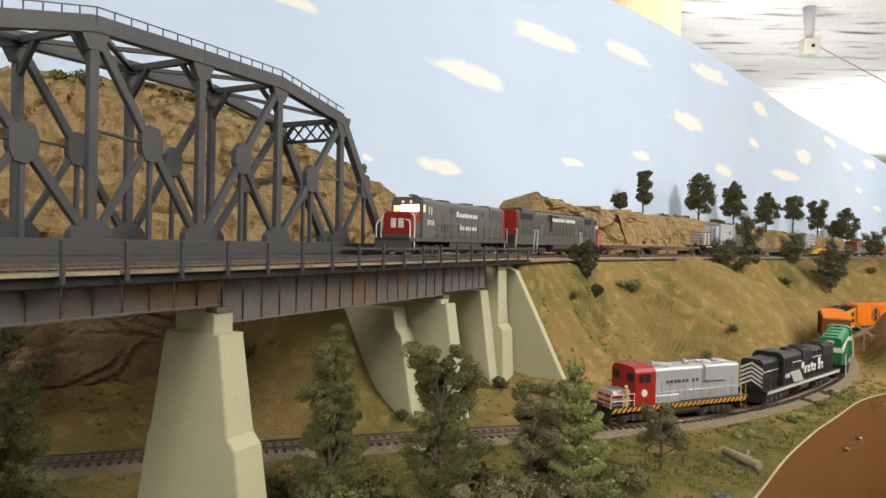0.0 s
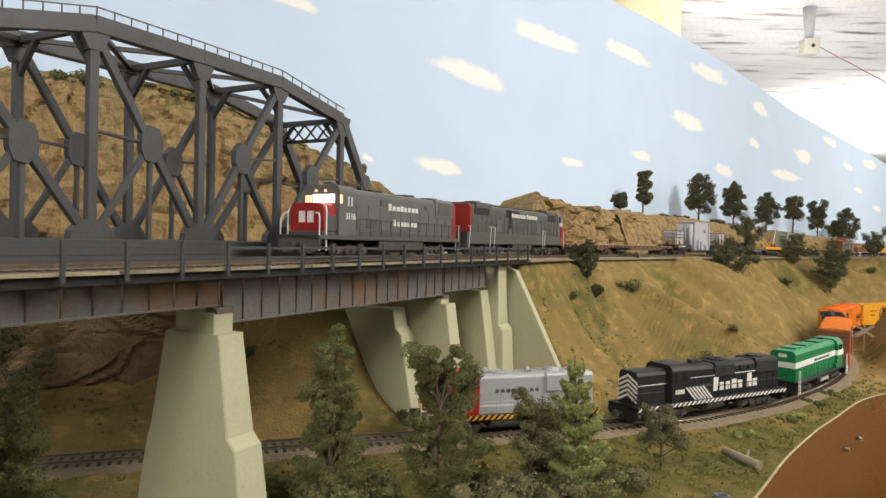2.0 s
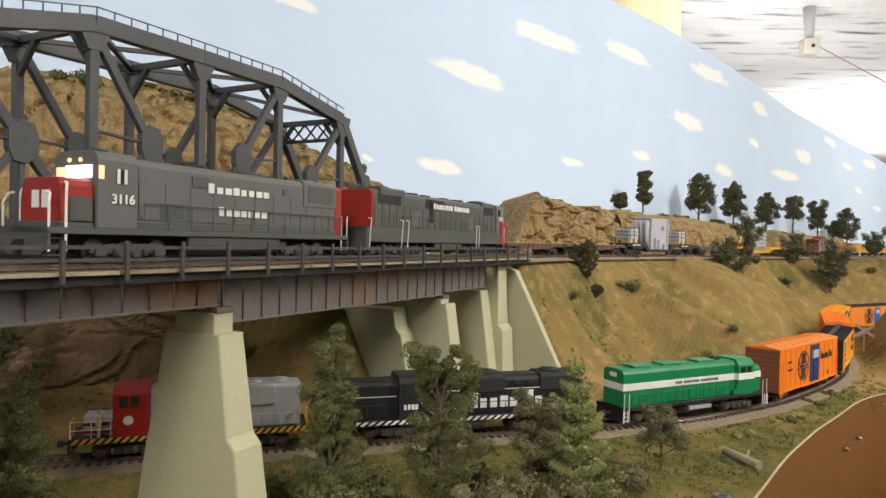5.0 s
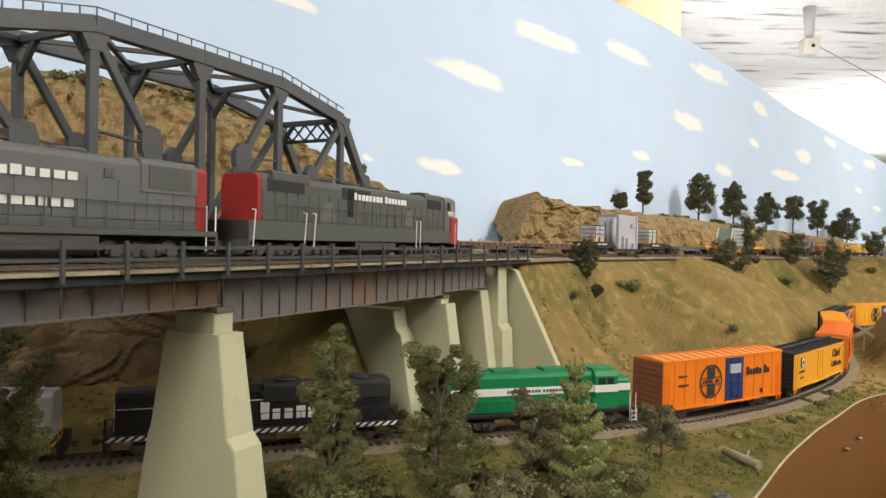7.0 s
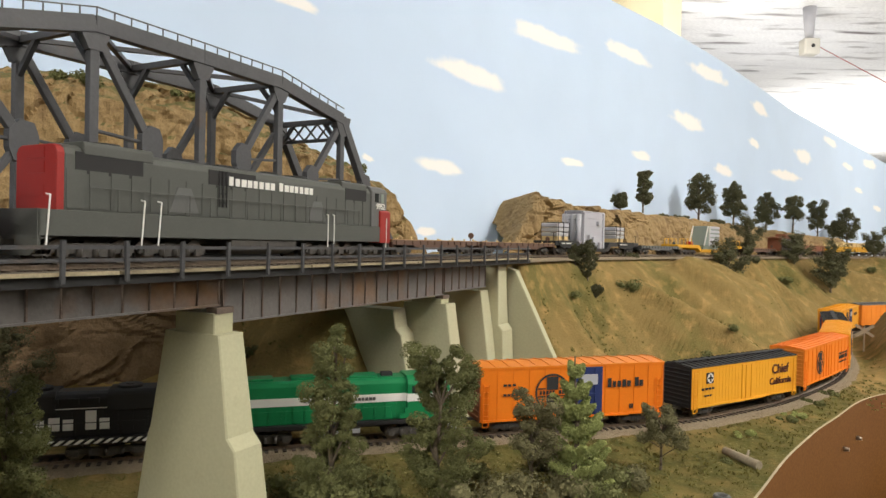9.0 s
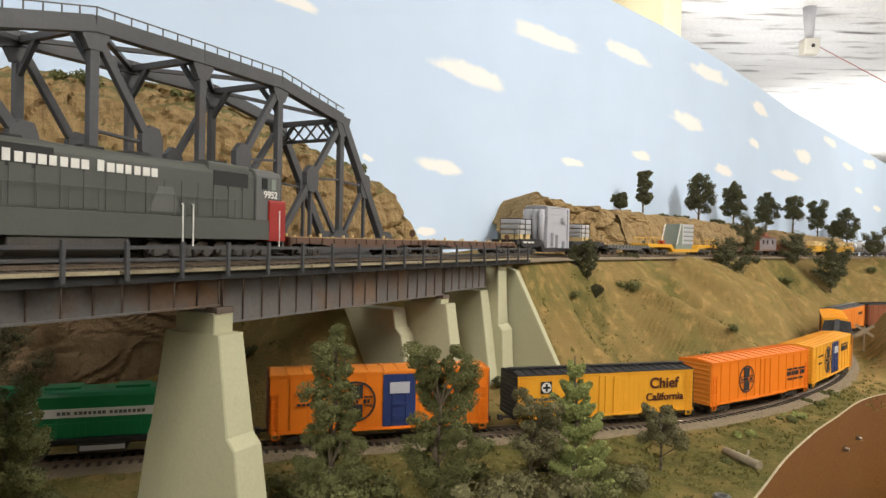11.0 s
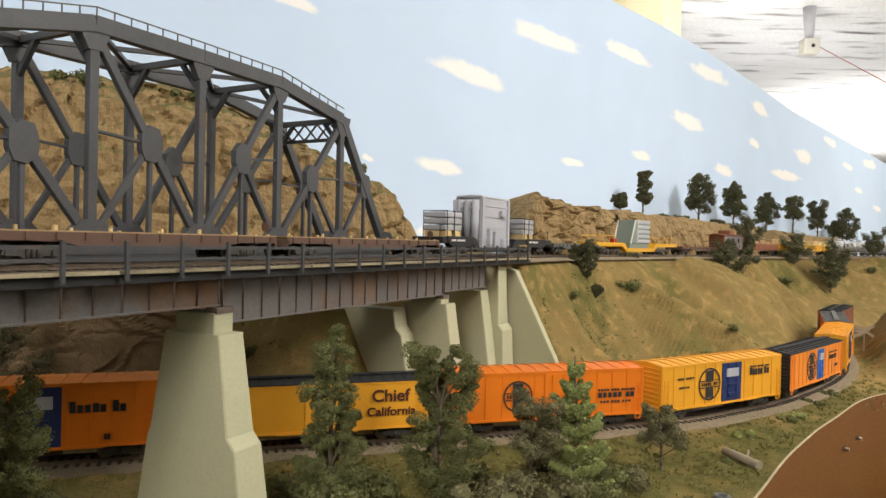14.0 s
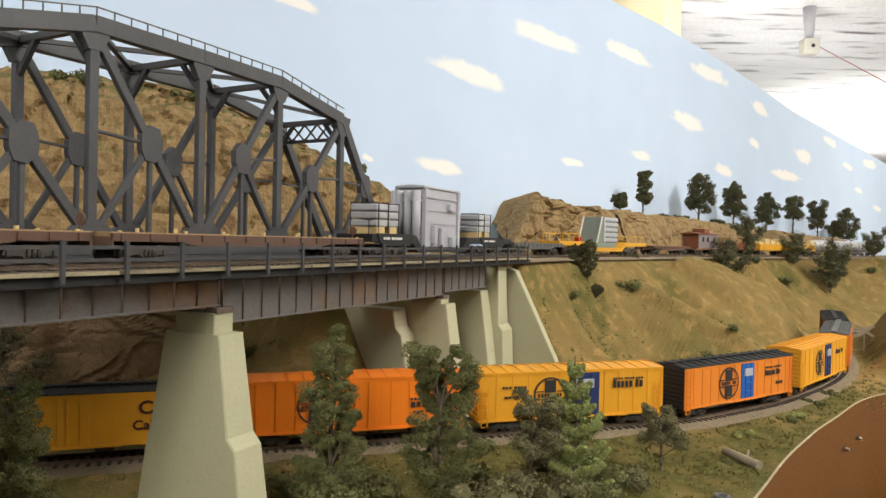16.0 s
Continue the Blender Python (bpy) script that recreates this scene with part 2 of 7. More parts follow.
class Line:
    def __init__(self, points, n=40):
        p = np.array(points, float)
        p = np.vstack([2 * p[0] - p[1], p, 2 * p[-1] - p[-2]])
        out = []
        for i in range(1, len(p) - 2):
            a, b, c, d = p[i - 1:i + 3]
            for t in np.arange(n) / n:
                out.append(0.5 * (2 * b + (c - a) * t + (2 * a - 5 * b + 4 * c - d) * t * t + (3 * b - a - 3 * c + d) * t ** 3))
        out.append(p[-2])
        self.p = np.array(out)
        self.s = np.r_[0, np.cumsum(np.linalg.norm(np.diff(self.p, axis=0), axis=1))]
        self.t = np.gradient(self.p, axis=0)
        self.t /= np.linalg.norm(self.t, axis=1)[:, None]

    def at(self, s):
        return Vector((np.interp(s, self.s, self.p[:, 0]), np.interp(s, self.s, self.p[:, 1])))

    def offset(self, s, q):
        """The point q metres to the far side of the line at s."""
        a, b = self.at(s - 0.002), self.at(s + 0.002)
        d = (b - a).normalized()
        return self.at(s) + Vector((-d.y, d.x)) * q

    def nearest(self, x, y):
        """Distance along and signed offset (far side positive) of many points at once."""
        x, y = np.asarray(x, float).ravel(), np.asarray(y, float).ravel()
        s, q = np.empty(len(x)), np.empty(len(x))
        for k in range(0, len(x), 20000):
            dx = x[k:k + 20000, None] - self.p[None, :, 0]
            dy = y[k:k + 20000, None] - self.p[None, :, 1]
            i = np.argmin(dx * dx + dy * dy, axis=1)
            r = np.arange(len(i))
            s[k:k + 20000] = self.s[i]
            q[k:k + 20000] = -dx[r, i] * self.t[i, 1] + dy[r, i] * self.t[i, 0]
        return s, q


AZ = radians(62.62)                                  # heading of the bridge
D, N = Vector((math.cos(AZ), math.sin(AZ))), Vector((-math.sin(AZ), math.cos(AZ)))
OFF = 0.2945
BRIDGE = Matrix.Translation((N.x * OFF, N.y * OFF, EYE)) @ Matrix.Rotation(AZ, 4, "Z")   # x along, y away, z from eye height
S_START = -0.85
ends = [N * OFF + D * s for s in (S_START, -0.5, -0.2, 0.1, 0.4, 0.7)]
UPPER = Line([tuple(p) for p in ends] + [(0.198, 0.972), (0.382, 1.190), (0.605, 1.42), (0.87, 1.665), (1.21, 1.975), (1.6, 2.32), (2.1, 2.74), (2.6, 3.16)])
LOWER = Line([(-1.16, -0.72), (-1.16, -0.50), (-1.13, -0.26), (-1.05, -0.05), (-0.92, 0.13), (-0.75, 0.28), (-0.55, 0.375), (-0.26, 0.466), (-0.1, 0.518), (0.05, 0.563), (0.2, 0.611), (0.28, 0.655), (0.365, 0.717), (0.478, 0.83),
              (0.562, 0.95), (0.637, 1.09), (0.715, 1.225), (0.83, 1.335), (1.02, 1.41), (1.35, 1.46), (1.75, 1.50), (2.2, 1.55)])
S_LOW = float(LOWER.nearest([-0.55], [0.375])[0][0])       # train places count from here
Z_UP, Z_LOW = EYE - 0.0139, EYE - 0.156               # rail tops
EDGE = Line([(-1.5, -0.98), (-1.05, -0.90), (-0.72, -0.80), (-0.50, -0.50), (-0.36, -0.15), (-0.24, 0.12), (-0.10, 0.235), (0.05, 0.29), (0.15, 0.365), (0.2078, 0.4426), (0.2877, 0.5464), (0.3793, 0.6493), (0.5229, 0.7857), (0.75, 0.90), (1.2, 0.98), (2.7, 1.1)])


def wall_y(x):
    return 0.703 + (x + 0.4635) * 0.978


def smooth(a, lo, hi):
    t = np.clip((np.asarray(a, float) - lo) / (hi - lo), 0, 1)
    return t * t * (3 - 2 * t)


# ---- room ----


def build_room():
    bm = bmesh.new()
    box(bm, -3.2, 8.0, -2.6, 10.5, -0.1, 0.0)
    tagged(part("floor", bm, CARPET), "dark carpet floor of the layout room", "floor", kind="structure")
    bm = bmesh.new()
    box(bm, -3.2, 8.0, -2.6, 10.5, 2.45, 2.55)
    tagged(part("ceiling", bm, CEILING), "white ceiling with grey brushed streaks", "ceiling", kind="structure")
    for name, b in (("wall_south", (-3.2, 8.0, -2.7, -2.6)), ("wall_north", (-3.2, 8.0, 10.5, 10.6)), ("wall_west", (-3.3, -3.2, -2.6, 10.5)), ("wall_east", (8.0, 8.1, -2.6, 10.5))):
        bm = bmesh.new()
        box(bm, *b, 0, 2.45)
        tagged(part(name, bm, ROOM), "plain off-white room wall", "wall", kind="structure")
    bm = bmesh.new()
    prism(bm, [(0.67, 3.25), (0.908, 2.85), (1.045, 3.02), (0.86, 3.45)], 1.2, 2.449, axis=2)
    tagged(part("column", bm, CREAM, bevel=0.004), "cream painted pillar behind the sky backdrop", "pillar", kind="structure")
    bm = bmesh.new()
    box(bm, 1.20, 1.50, -0.32, 0.92, 2.41, 2.449)
    fx = part("ceiling_light", bm, CREAM, bevel=0.006)
    tagged(fx, "long white fluorescent ceiling fixture above the aisle", "ceiling light")
    bm = bmesh.new()
    box(bm, 1.22, 1.48, -0.30, 0.90, 2.402, 2.411)
    part("diffuser", bm, LIT_PANEL, fx, "glowing diffuser")
    bm = bmesh.new()
    box(bm, 1.68, 1.755, 3.17, 3.23, 2.225, 2.30)
    hook = part("junction_box", bm, ROOM, bevel=0.006)
    tagged(hook, "small white box hung under the ceiling on a grey stem", "junction box")
    bm = bmesh.new()
    tube(bm, (1.715, 3.2, 2.30), (1.713, 3.2, 2.45), 0.018, 0.03, 12)
    part("stem", bm, TIN, hook, "grey tapered stem")
    bm = bmesh.new()
    tube(bm, (1.719, 3.168, 2.262), (1.719, 3.175, 2.262), 0.009, n=12)
    part("socket", bm, BLACK, hook)
    bm = bmesh.new()
    tube(bm, (1.755, 3.2, 2.27), (2.3, 3.0, 1.88), 0.0018, n=6)
    part("thread", bm, APACHE_RED, hook, "thin red thread")


def build_backdrop():
    xs = np.linspace(-1.3, 2.75, 82)
    tops = np.interp(xs, [-1.3, 0.362, 0.549, 0.79, 0.97, 1.186, 1.605, 2.11, 2.75], [1.86, 1.850, 1.849, 1.832, 1.809, 1.78, 1.755, 1.721, 1.69])
    bm = bmesh.new()
    rows = []
    for x, t in zip(xs, tops):
        y = wall_y(x)
        rows.append([bm.verts.new((x, y, 0.95)), bm.verts.new((x, y, t)), bm.verts.new((x - 0.004, y + 0.006, t)), bm.verts.new((x - 0.004, y + 0.006, 0.95))])
    for a, b in zip(rows, rows[1:]):
        for i in range(4):
            bm.faces.new((a[i], a[(i + 1) % 4], b[(i + 1) % 4], b[i]))
    wall = part("backdrop", bm, SKY_BLUE)
    tagged(wall, "pale blue painted sky backdrop board with white clouds", "backdrop", kind="structure")
    clouds = [(-0.217, 1.631, 0.078, 0.022), (0.201, 1.713, 0.173, 0.047), (0.044, 1.598, 0.136, 0.042), (0.417, 1.746, 0.169, 0.039), (0.726, 1.78, 0.164, 0.052),
              (0.647, 1.63, 0.158, 0.051), (-0.007, 1.427, 0.085, 0.031), (0.267, 1.473, 0.064, 0.024), (0.472, 1.516, 0.072, 0.027), (0.804, 1.524, 0.099, 0.042),
              (1.168, 1.551, 0.215, 0.042), (0.963, 1.627, 0.07, 0.035), (0.989, 1.74, 0.105, 0.046), (1.285, 1.633, 0.144, 0.06), (1.501, 1.72, 0.13, 0.039),
              (1.668, 1.649, 0.113, 0.032), (1.909, 1.69, 0.173, 0.05), (1.793, 1.561, 0.098, 0.029), (2.011, 1.498, 0.113, 0.031), (-0.028, 1.316, 0.037, 0.019), (-0.12, 1.426, 0.02, 0.014)]
    for k, (x, z, w, h) in enumerate(clouds):
        # one flat dab of paint, white in the middle and thinning to its rim
        rings, verts, white, faces = 9, [], [], []
        for g in range(rings + 1):
            for i in range(40):
                a = 2 * math.pi * i / 40
                f = g / rings * 1.35
                r = f * (1 + 0.28 * noise.noise(Vector((math.cos(a) * 1.6, math.sin(a) * 1.6, k * 7.3))))
                u, v = math.cos(a) * w / 2 * r, math.sin(a) * h / 2 * r * (1.0 if math.sin(a) > 0 else 0.8)
                px, pz = x + u, z + v - u * h / w * 0.30 * (k % 3 != 1)
                pz = min(pz, float(np.interp(px, xs, tops)) - 0.003)
                verts.append((px + 0.0002, wall_y(px) - 0.0002, pz))
                white.append(1 - f / 1.35)
        for g in range(rings):
            for i in range(40):
                q = g * 40
                faces.append((q + i, q + (i + 1) % 40, q + 40 + (i + 1) % 40, q + 40 + i))
        me = bpy.data.meshes.new("cloud")
        me.from_pydata(verts, [], faces)
        me.attributes.new("white", "FLOAT", "POINT").data.foreach_set("value", white)
        me.materials.append(CLOUD)
        shared("cloud", me, wall, Matrix.Identity(4))["label"] = "white painted cloud"


# ---- terrain ----


def ground_height(x, y):
    """Height of the scenery at many points, and how much turf grows there."""
    x, y = np.asarray(x, float).ravel(), np.asarray(y, float).ravel()
    sl, fl = LOWER.nearest(x, y)
    su, qu = UPPER.nearest(x, y)
    sb = su + S_START
    low = Z_LOW - 0.0068
    top = Z_UP - 0.0068
    lump = np.array([blob_noise((a, b, 0.3), 9.0) for a, b in zip(x, y)])
    fine = np.array([blob_noise((a, b, 2.3), 60.0, 3) for a, b in zip(x, y)])
    near = low + 0.0012 - 0.006 * smooth(-fl, 0.028, 0.08) + 0.010 * lump * smooth(-fl, 0.03, 0.10) + 0.075 * smooth(y, 0.80, 1.0) * smooth(-fl, 0.030, 0.10)
    back = smooth(-x, 0.15, 0.30)
    left = low + 0.0012 + 0.012 * back * smooth(fl, 0.03, 0.09) + 0.105 * (1 - 0.72 * smooth(x, -0.06, 0.07)) * smooth(fl - 0.09 * back, 0.026, 0.24 - 0.10 * np.exp(-((x + 0.095) / 0.06) ** 2)) + 0.010 * lump * smooth(fl, 0.03, 0.10) + 0.045 * np.exp(-((x + 0.125) / 0.048) ** 2) * smooth(fl, 0.03, 0.09)
    a, b = np.maximum(fl - 0.024, 0), np.maximum(-qu - 0.024, 0)
    t = a / np.maximum(a + b, 1e-5)
    power = 3.2 - 1.9 * smooth(sb, 0.70, 1.0)
    gully = np.array([noise.noise(Vector(((s + 0.5 * q) * 7.5, q * 3.5, 0.0))) + 0.25 * noise.noise(Vector(((s + 0.3 * q) * 24.0, q * 9.0, 4.0))) for s, q in zip(sb, qu)])
    hill = low + np.clip(t ** power, 0, 1) * (top - low) + (0.066 * gully + 0.010 * lump) * smooth(t, 0.05, 0.35) * (1 - smooth(t, 0.80, 0.99))
    right = np.where(qu > -0.024, top, hill) + 0.008 * lump * smooth(qu, 0.03, 0.09)
    wr = smooth(sb, 0.697, 0.706) * smooth(fl, 0.0, 0.03)
    far = np.where(fl > 0, left * (1 - wr) + right * wr, near)
    z = far + 0.0008 * fine * (np.abs(fl) > 0.018) * (np.abs(qu) > 0.018)
    turf = np.where(fl < 0, 0.80 - 0.5 * smooth(y, 0.75, 0.9) - 0.6 * smooth(-x, 0.12, 0.25), 0.22 - 0.55 * gully * wr) + 0.45 * lump - 0.6 * (np.abs(fl) < 0.05) * (fl > 0)
    return z, np.clip(turf, 0, 1)


def terrain_material():
    m = SOIL.copy()
    m.name = "ground_cover"
    nt = m.node_tree
    n, l = nt.nodes, nt.links
    b = n["Principled BSDF"]
    soil = b.inputs["Base Color"].links[0].from_socket
    at = n.new("ShaderNodeAttribute")
    at.attribute_name = "turf"
    tex = n["Texture Coordinate"]

    def noise_at(sc):
        k = n.new("ShaderNodeTexNoise")
        k.inputs["Scale"].default_value, k.inputs["Detail"].default_value = sc, 6
        l.new(tex.outputs["Object"], k.inputs["Vector"])
        return k.outputs[0]

    def blend(a, c, fac):
        k = n.new("ShaderNodeMix")
        k.data_type = "RGBA"
        for v, i in ((a, 6), (c, 7)):
            if isinstance(v, tuple):
                k.inputs[i].default_value = (*v, 1)
            else:
                l.new(v, k.inputs[i])
        l.new(fac, k.inputs[0])
        return k.outputs[2]

    def calc(op, a, c):
        k = n.new("ShaderNodeMath")
        k.operation = op
        for i, v in enumerate((a, c)):
            if isinstance(v, float):
                k.inputs[i].default_value = v
            else:
                l.new(v, k.inputs[i])
        return k.outputs[0]

    def span(v, lo, hi):
        k = n.new("ShaderNodeMapRange")
        k.inputs[1].default_value, k.inputs[2].default_value = lo, hi
        l.new(v, k.inputs[0])
        return k.outputs[0]

    green = blend((0.078, 0.077, 0.022), (0.135, 0.115, 0.037), span(noise_at(90), 0.38, 0.62))
    green = blend(green, (0.24, 0.20, 0.095), span(noise_at(330), 0.60, 0.72))
    soil = blend(soil, (0.31, 0.205, 0.078), span(noise_at(60), 0.52, 0.70))
    soil = blend(soil, (0.125, 0.086, 0.034), span(noise_at(210), 0.62, 0.82))
    soil = blend(soil, (0.36, 0.27, 0.14), span(noise_at(520), 0.66, 0.80))
    fac = span(calc("ADD", at.outputs["Fac"], calc("MULTIPLY", calc("SUBTRACT", noise_at(45), 0.5), 1.6)), 0.40, 0.80)
    l.new(blend(soil, green, fac), b.inputs["Base Color"])
    return m


def build_ground():
    nx, ny = 700, 340
    # closer columns where the lens is near
    xs = -1.3 + 3.95 * (np.linspace(0, 1, nx) + 0.10 * np.sin(np.linspace(0, 1, nx) * 2 * math.pi))
    edge = np.interp(xs, EDGE.p[:, 0], EDGE.p[:, 1])
    back = wall_y(xs) + 0.0
    v = np.linspace(0, 1, ny) ** 1.35
    gx = np.repeat(xs, ny)
    gy = (edge[:, None] + (np.maximum(back, edge + 0.05) - edge)[:, None] * v[None]).ravel()
    z, turf = ground_height(gx, gy)
    # ease the scenery into an even edge at the fascia
    zz = z.reshape(nx, ny)
    rim = np.convolve(np.pad(zz[:, 8], 15, mode='edge'), np.ones(31) / 31, 'valid')
    ease = smooth(v, 0.0, 0.05)[None]
    z = (rim[:, None] * (1 - ease) + zz * ease).ravel()
    i = np.arange(nx * ny).reshape(nx, ny)
    quads = np.stack([i[:-1, :-1], i[1:, :-1], i[1:, 1:], i[:-1, 1:]], -1).reshape(-1, 4)
    me = bpy.data.meshes.new("ground")
    me.from_pydata(np.stack([gx, gy, z], 1).tolist(), [], quads.tolist())
    me.attributes.new("turf", "FLOAT", "POINT").data.foreach_set("value", turf)
    me.polygons.foreach_set("use_smooth", np.ones(len(quads), bool))
    me.materials.append(terrain_material())
    tagged(new("ground", me), "sandy modelled ground with patches of green turf", "ground", kind="structure")
    # fascia board under the scenery's edge
    bm = bmesh.new()
    cells = []
    for x, y in EDGE.p[::4]:
        zt = float(np.interp(x, xs, z.reshape(nx, ny)[:, 0])) + 0.0006
        k = int(np.argmin(np.abs(EDGE.p[:, 0] - x)))
        tx, ty = EDGE.t[k]
        cells.append([bm.verts.new(c) for c in ((x, y, zt), (x + ty * 0.0016, y - tx * 0.0016, zt - 0.0004), (x + ty * 0.0016, y - tx * 0.0016, 0.72), (x, y, 0.72))])
    for a, b in zip(cells, cells[1:]):
        for j in range(4):
            f = bm.faces.new((a[j], a[(j + 1) % 4], b[(j + 1) % 4], b[j]))
            f.material_index = 1 if j == 0 else 0
            f.smooth = j == 1
    fas = part("fascia", bm, [FASCIA, FASCIA_EDGE])
    tagged(fas, "curved brown hardboard fascia along the layout's edge", "fascia", kind="structure")
    for x, z0 in ((0.407, 1.10), (0.445, 1.10)):
        y = float(np.interp(x, EDGE.p[:, 0], EDGE.p[:, 1]))
        bm = bmesh.new()
        tube(bm, (x + 0.002, y - 0.002, z0), (x + 0.006, y - 0.0055, z0), 0.0022, 0.0018, 10)
        part("screw", bm, RAIL, fas, "small pan-head screw")


def rock_mass(name, a, b, heights, base, depth, label, group="", rough=0.02, lean=0.35, block=20, chunk=0.35, taper=99.0, stone=None, strata=0.34, crest=0.0):
    """A craggy face from plan point a to b, with a height profile over 0..1, running back to depth."""
    a, b = Vector(a), Vector(b)
    d = (b - a)
    length = d.length
    d.normalize()
    nrm = Vector((-d.y, d.x))
    nu, nv = max(40, int(length / 0.0036)), 70
    verts, faces = [], []
    us, hs = zip(*heights)
    for i in range(nu + 1):
        u = i / nu
        h = float(np.interp(u, us, hs)) + 0.006 * noise.noise(Vector((u * length * 40, 3.1, len(name))))
        h = max(h, 0.002)
        for j in range(nv + 1):
            w = j / nv
            if w < 0.7:
                k = w / 0.7
                back, z = lean * h * k ** 1.4 + crest * max(0.0, k - 0.62), base + (h - 0.0) * math.sin(k * math.pi / 2) ** 0.9
            else:
                k = (w - 0.7) / 0.3
                back, z = lean * h + crest * 0.38 + depth * k * min(1, 0.1 + (u * taper) ** 1.5), base + h - 0.006 * k - 0.6 * h * k * max(0, 1 - u * taper)
            p = a + d * (u * length)
            q = Vector((p.x + nrm.x * back, p.y + nrm.y * back, z))
            ledge = 1 - abs(noise.noise(Vector((q.x * 10, q.y * 10, q.z * 55 + 4 * noise.noise(q * 20)))))
            crack = abs(noise.noise(Vector((q.x * 38, q.y * 38, q.z * 14 + 5))))
            mass = noise.noise(q * 9) + 0.35 * noise.noise(q * 40)
            amp = rough * (0.35 + 0.65 * min(1, h / 0.05)) * (1 if w < 0.75 else 0.8)
            near, cells = noise.voronoi(Vector((q.x * block, q.y * block, q.z * block * 1.5)) + Vector((0.5, 0.5, 0.3)) * noise.noise(q * 30))
            groove = max(0.0, 1 - (near[1] - near[0]) / 0.16)
            out = amp * (strata * ledge ** 3 - 0.20 * (1 - crack) ** 6 + 0.55 * mass + chunk * (noise.cell(cells[0] * 3.7) - 0.5) - 0.30 * groove)
            q += Vector((-nrm.x, -nrm.y, 0.12)) * out
            verts.append(q)
    for i in range(nu):
        for j in range(nv):
            k = i * (nv + 1) + j
            faces.append((k, k + nv + 1, k + nv + 2, k + 1))
    me = bpy.data.meshes.new(name)
    me.from_pydata(verts, [], faces)
    me.materials.append(stone or ROCK)
    return tagged(new(name, me), label, "rock", group, "structure")


def build_rocks():
    rock_mass("rock_cliff", (-0.72, 0.455), (-0.012, 0.978), [(0, 0.225), (0.28, 0.240), (0.40, 0.244), (0.50, 0.250), (0.62, 0.246), (0.70, 0.225), (0.78, 0.200), (0.86, 0.173), (0.92, 0.148), (0.96, 0.106), (0.985, 0.06), (1, 0.01)], EYE - 0.062, 0.20,
              "tall tan plaster rock cliff with grassy top behind the truss bridge", rough=0.018, lean=0.06, block=14, chunk=0.34, strata=0.16, stone=CLIFF, crest=0.17)
    rock_mass("rock_outcrop", (0.108, 1.10), (0.40, 1.36), [(0, 0.005), (0.08, 0.030), (0.18, 0.068), (0.26, 0.104), (0.29, 0.110), (0.34, 0.096), (0.42, 0.098), (0.5, 0.088), (0.6, 0.090), (1, 0.088)], EYE - 0.016, 0.16,
              "brown craggy rock outcrop beside the upper track", rough=0.025, block=26, chunk=0.22, taper=2.6, strata=0.20)
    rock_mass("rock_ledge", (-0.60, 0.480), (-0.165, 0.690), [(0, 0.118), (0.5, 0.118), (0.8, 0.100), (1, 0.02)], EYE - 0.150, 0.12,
              "overhanging rock ledge below the truss bridge, its brown darkened as if shaded", rough=0.012, lean=-0.22, block=7, chunk=0.25, strata=0.5, stone=ROCK_SHADED)
    rock_mass("rock_ridge", (0.36, 1.32), (0.93, 1.90), [(0, 0.088), (0.3, 0.084), (0.7, 0.078), (0.94, 0.075), (1, 0.03)], EYE - 0.016, 0.16,
              "smooth sandy ridge along the backdrop with trees", rough=0.010)
    rock_mass("rock_ridge", (0.96, 1.93), (1.50, 2.46), [(0, 0.02), (0.05, 0.07), (0.5, 0.062), (0.9, 0.058), (1, 0.02)], EYE - 0.016, 0.16,
              "low sandy ridge near the end of the backdrop", rough=0.010)


# ---- tracks ----


def sweep(bm, line, s0, s1, step, profile, z):
    """Push a closed profile of (offset, height) along a line."""
    n = max(2, int((s1 - s0) / step))
    prev = None
    for i in range(n + 1):
        s = s0 + (s1 - s0) * i / n
        ring = []
        for q, h in profile:
            p = line.offset(s, q)
            ring.append(bm.verts.new((p.x, p.y, z + h)))
        if prev:
            for j in range(len(ring)):
                bm.faces.new((prev[j], prev[(j + 1) % len(ring)], ring[(j + 1) % len(ring)], ring[j]))
        prev = ring


def rails(line, s0, s1, z, parent):
    for q in (-0.0083, 0.0083):
        bm = bmesh.new()
        sweep(bm, line, s0, s1, 0.012, [(q - 0.0011, -0.0021), (q + 0.0011, -0.0021), (q + 0.0004, -0.0015), (q + 0.0005, 0), (q - 0.0005, 0), (q - 0.0004, -0.0015)], z)
        part("rail", bm, RAIL, parent, "brown-sided rail with a bright head")


def tie_mesh(w=0.0024, length=0.0300, h=0.0022):
    bm = bmesh.new()
    box(bm, -w / 2, w / 2, -length / 2, length / 2, -h, 0)
    return finish(bm, "tie", TIE)


def lay_ties(line, s0, s1, z, parent, step, near0, near1, me):
    """Ties as parts along the stretch near0..near1 and joined beyond it."""
    rest = bmesh.new()
    s = s0
    while s < s1:
        p, a = line.at(s), line.at(s + 0.003)
        m = Matrix.Translation((p.x, p.y, z - 0.0021)) @ Matrix.Rotation(math.atan2(a.y - p.y, a.x - p.x) + random.uniform(-0.02, 0.02), 4, "Z")
        if near0 <= s <= near1:
            shared("tie", me, parent, m)
        else:
            old = len(rest.verts)
            box(rest, -0.0012, 0.0012, -0.015, 0.015, -0.0022, 0)
            rest.verts.ensure_lookup_table()
            for v in rest.verts[old:]:
                v.co = m @ v.co
        s += step
    if len(rest.verts):
        part("far_ties", rest, TIE, parent)["kind"] = "stuff"
    else:
        rest.free()


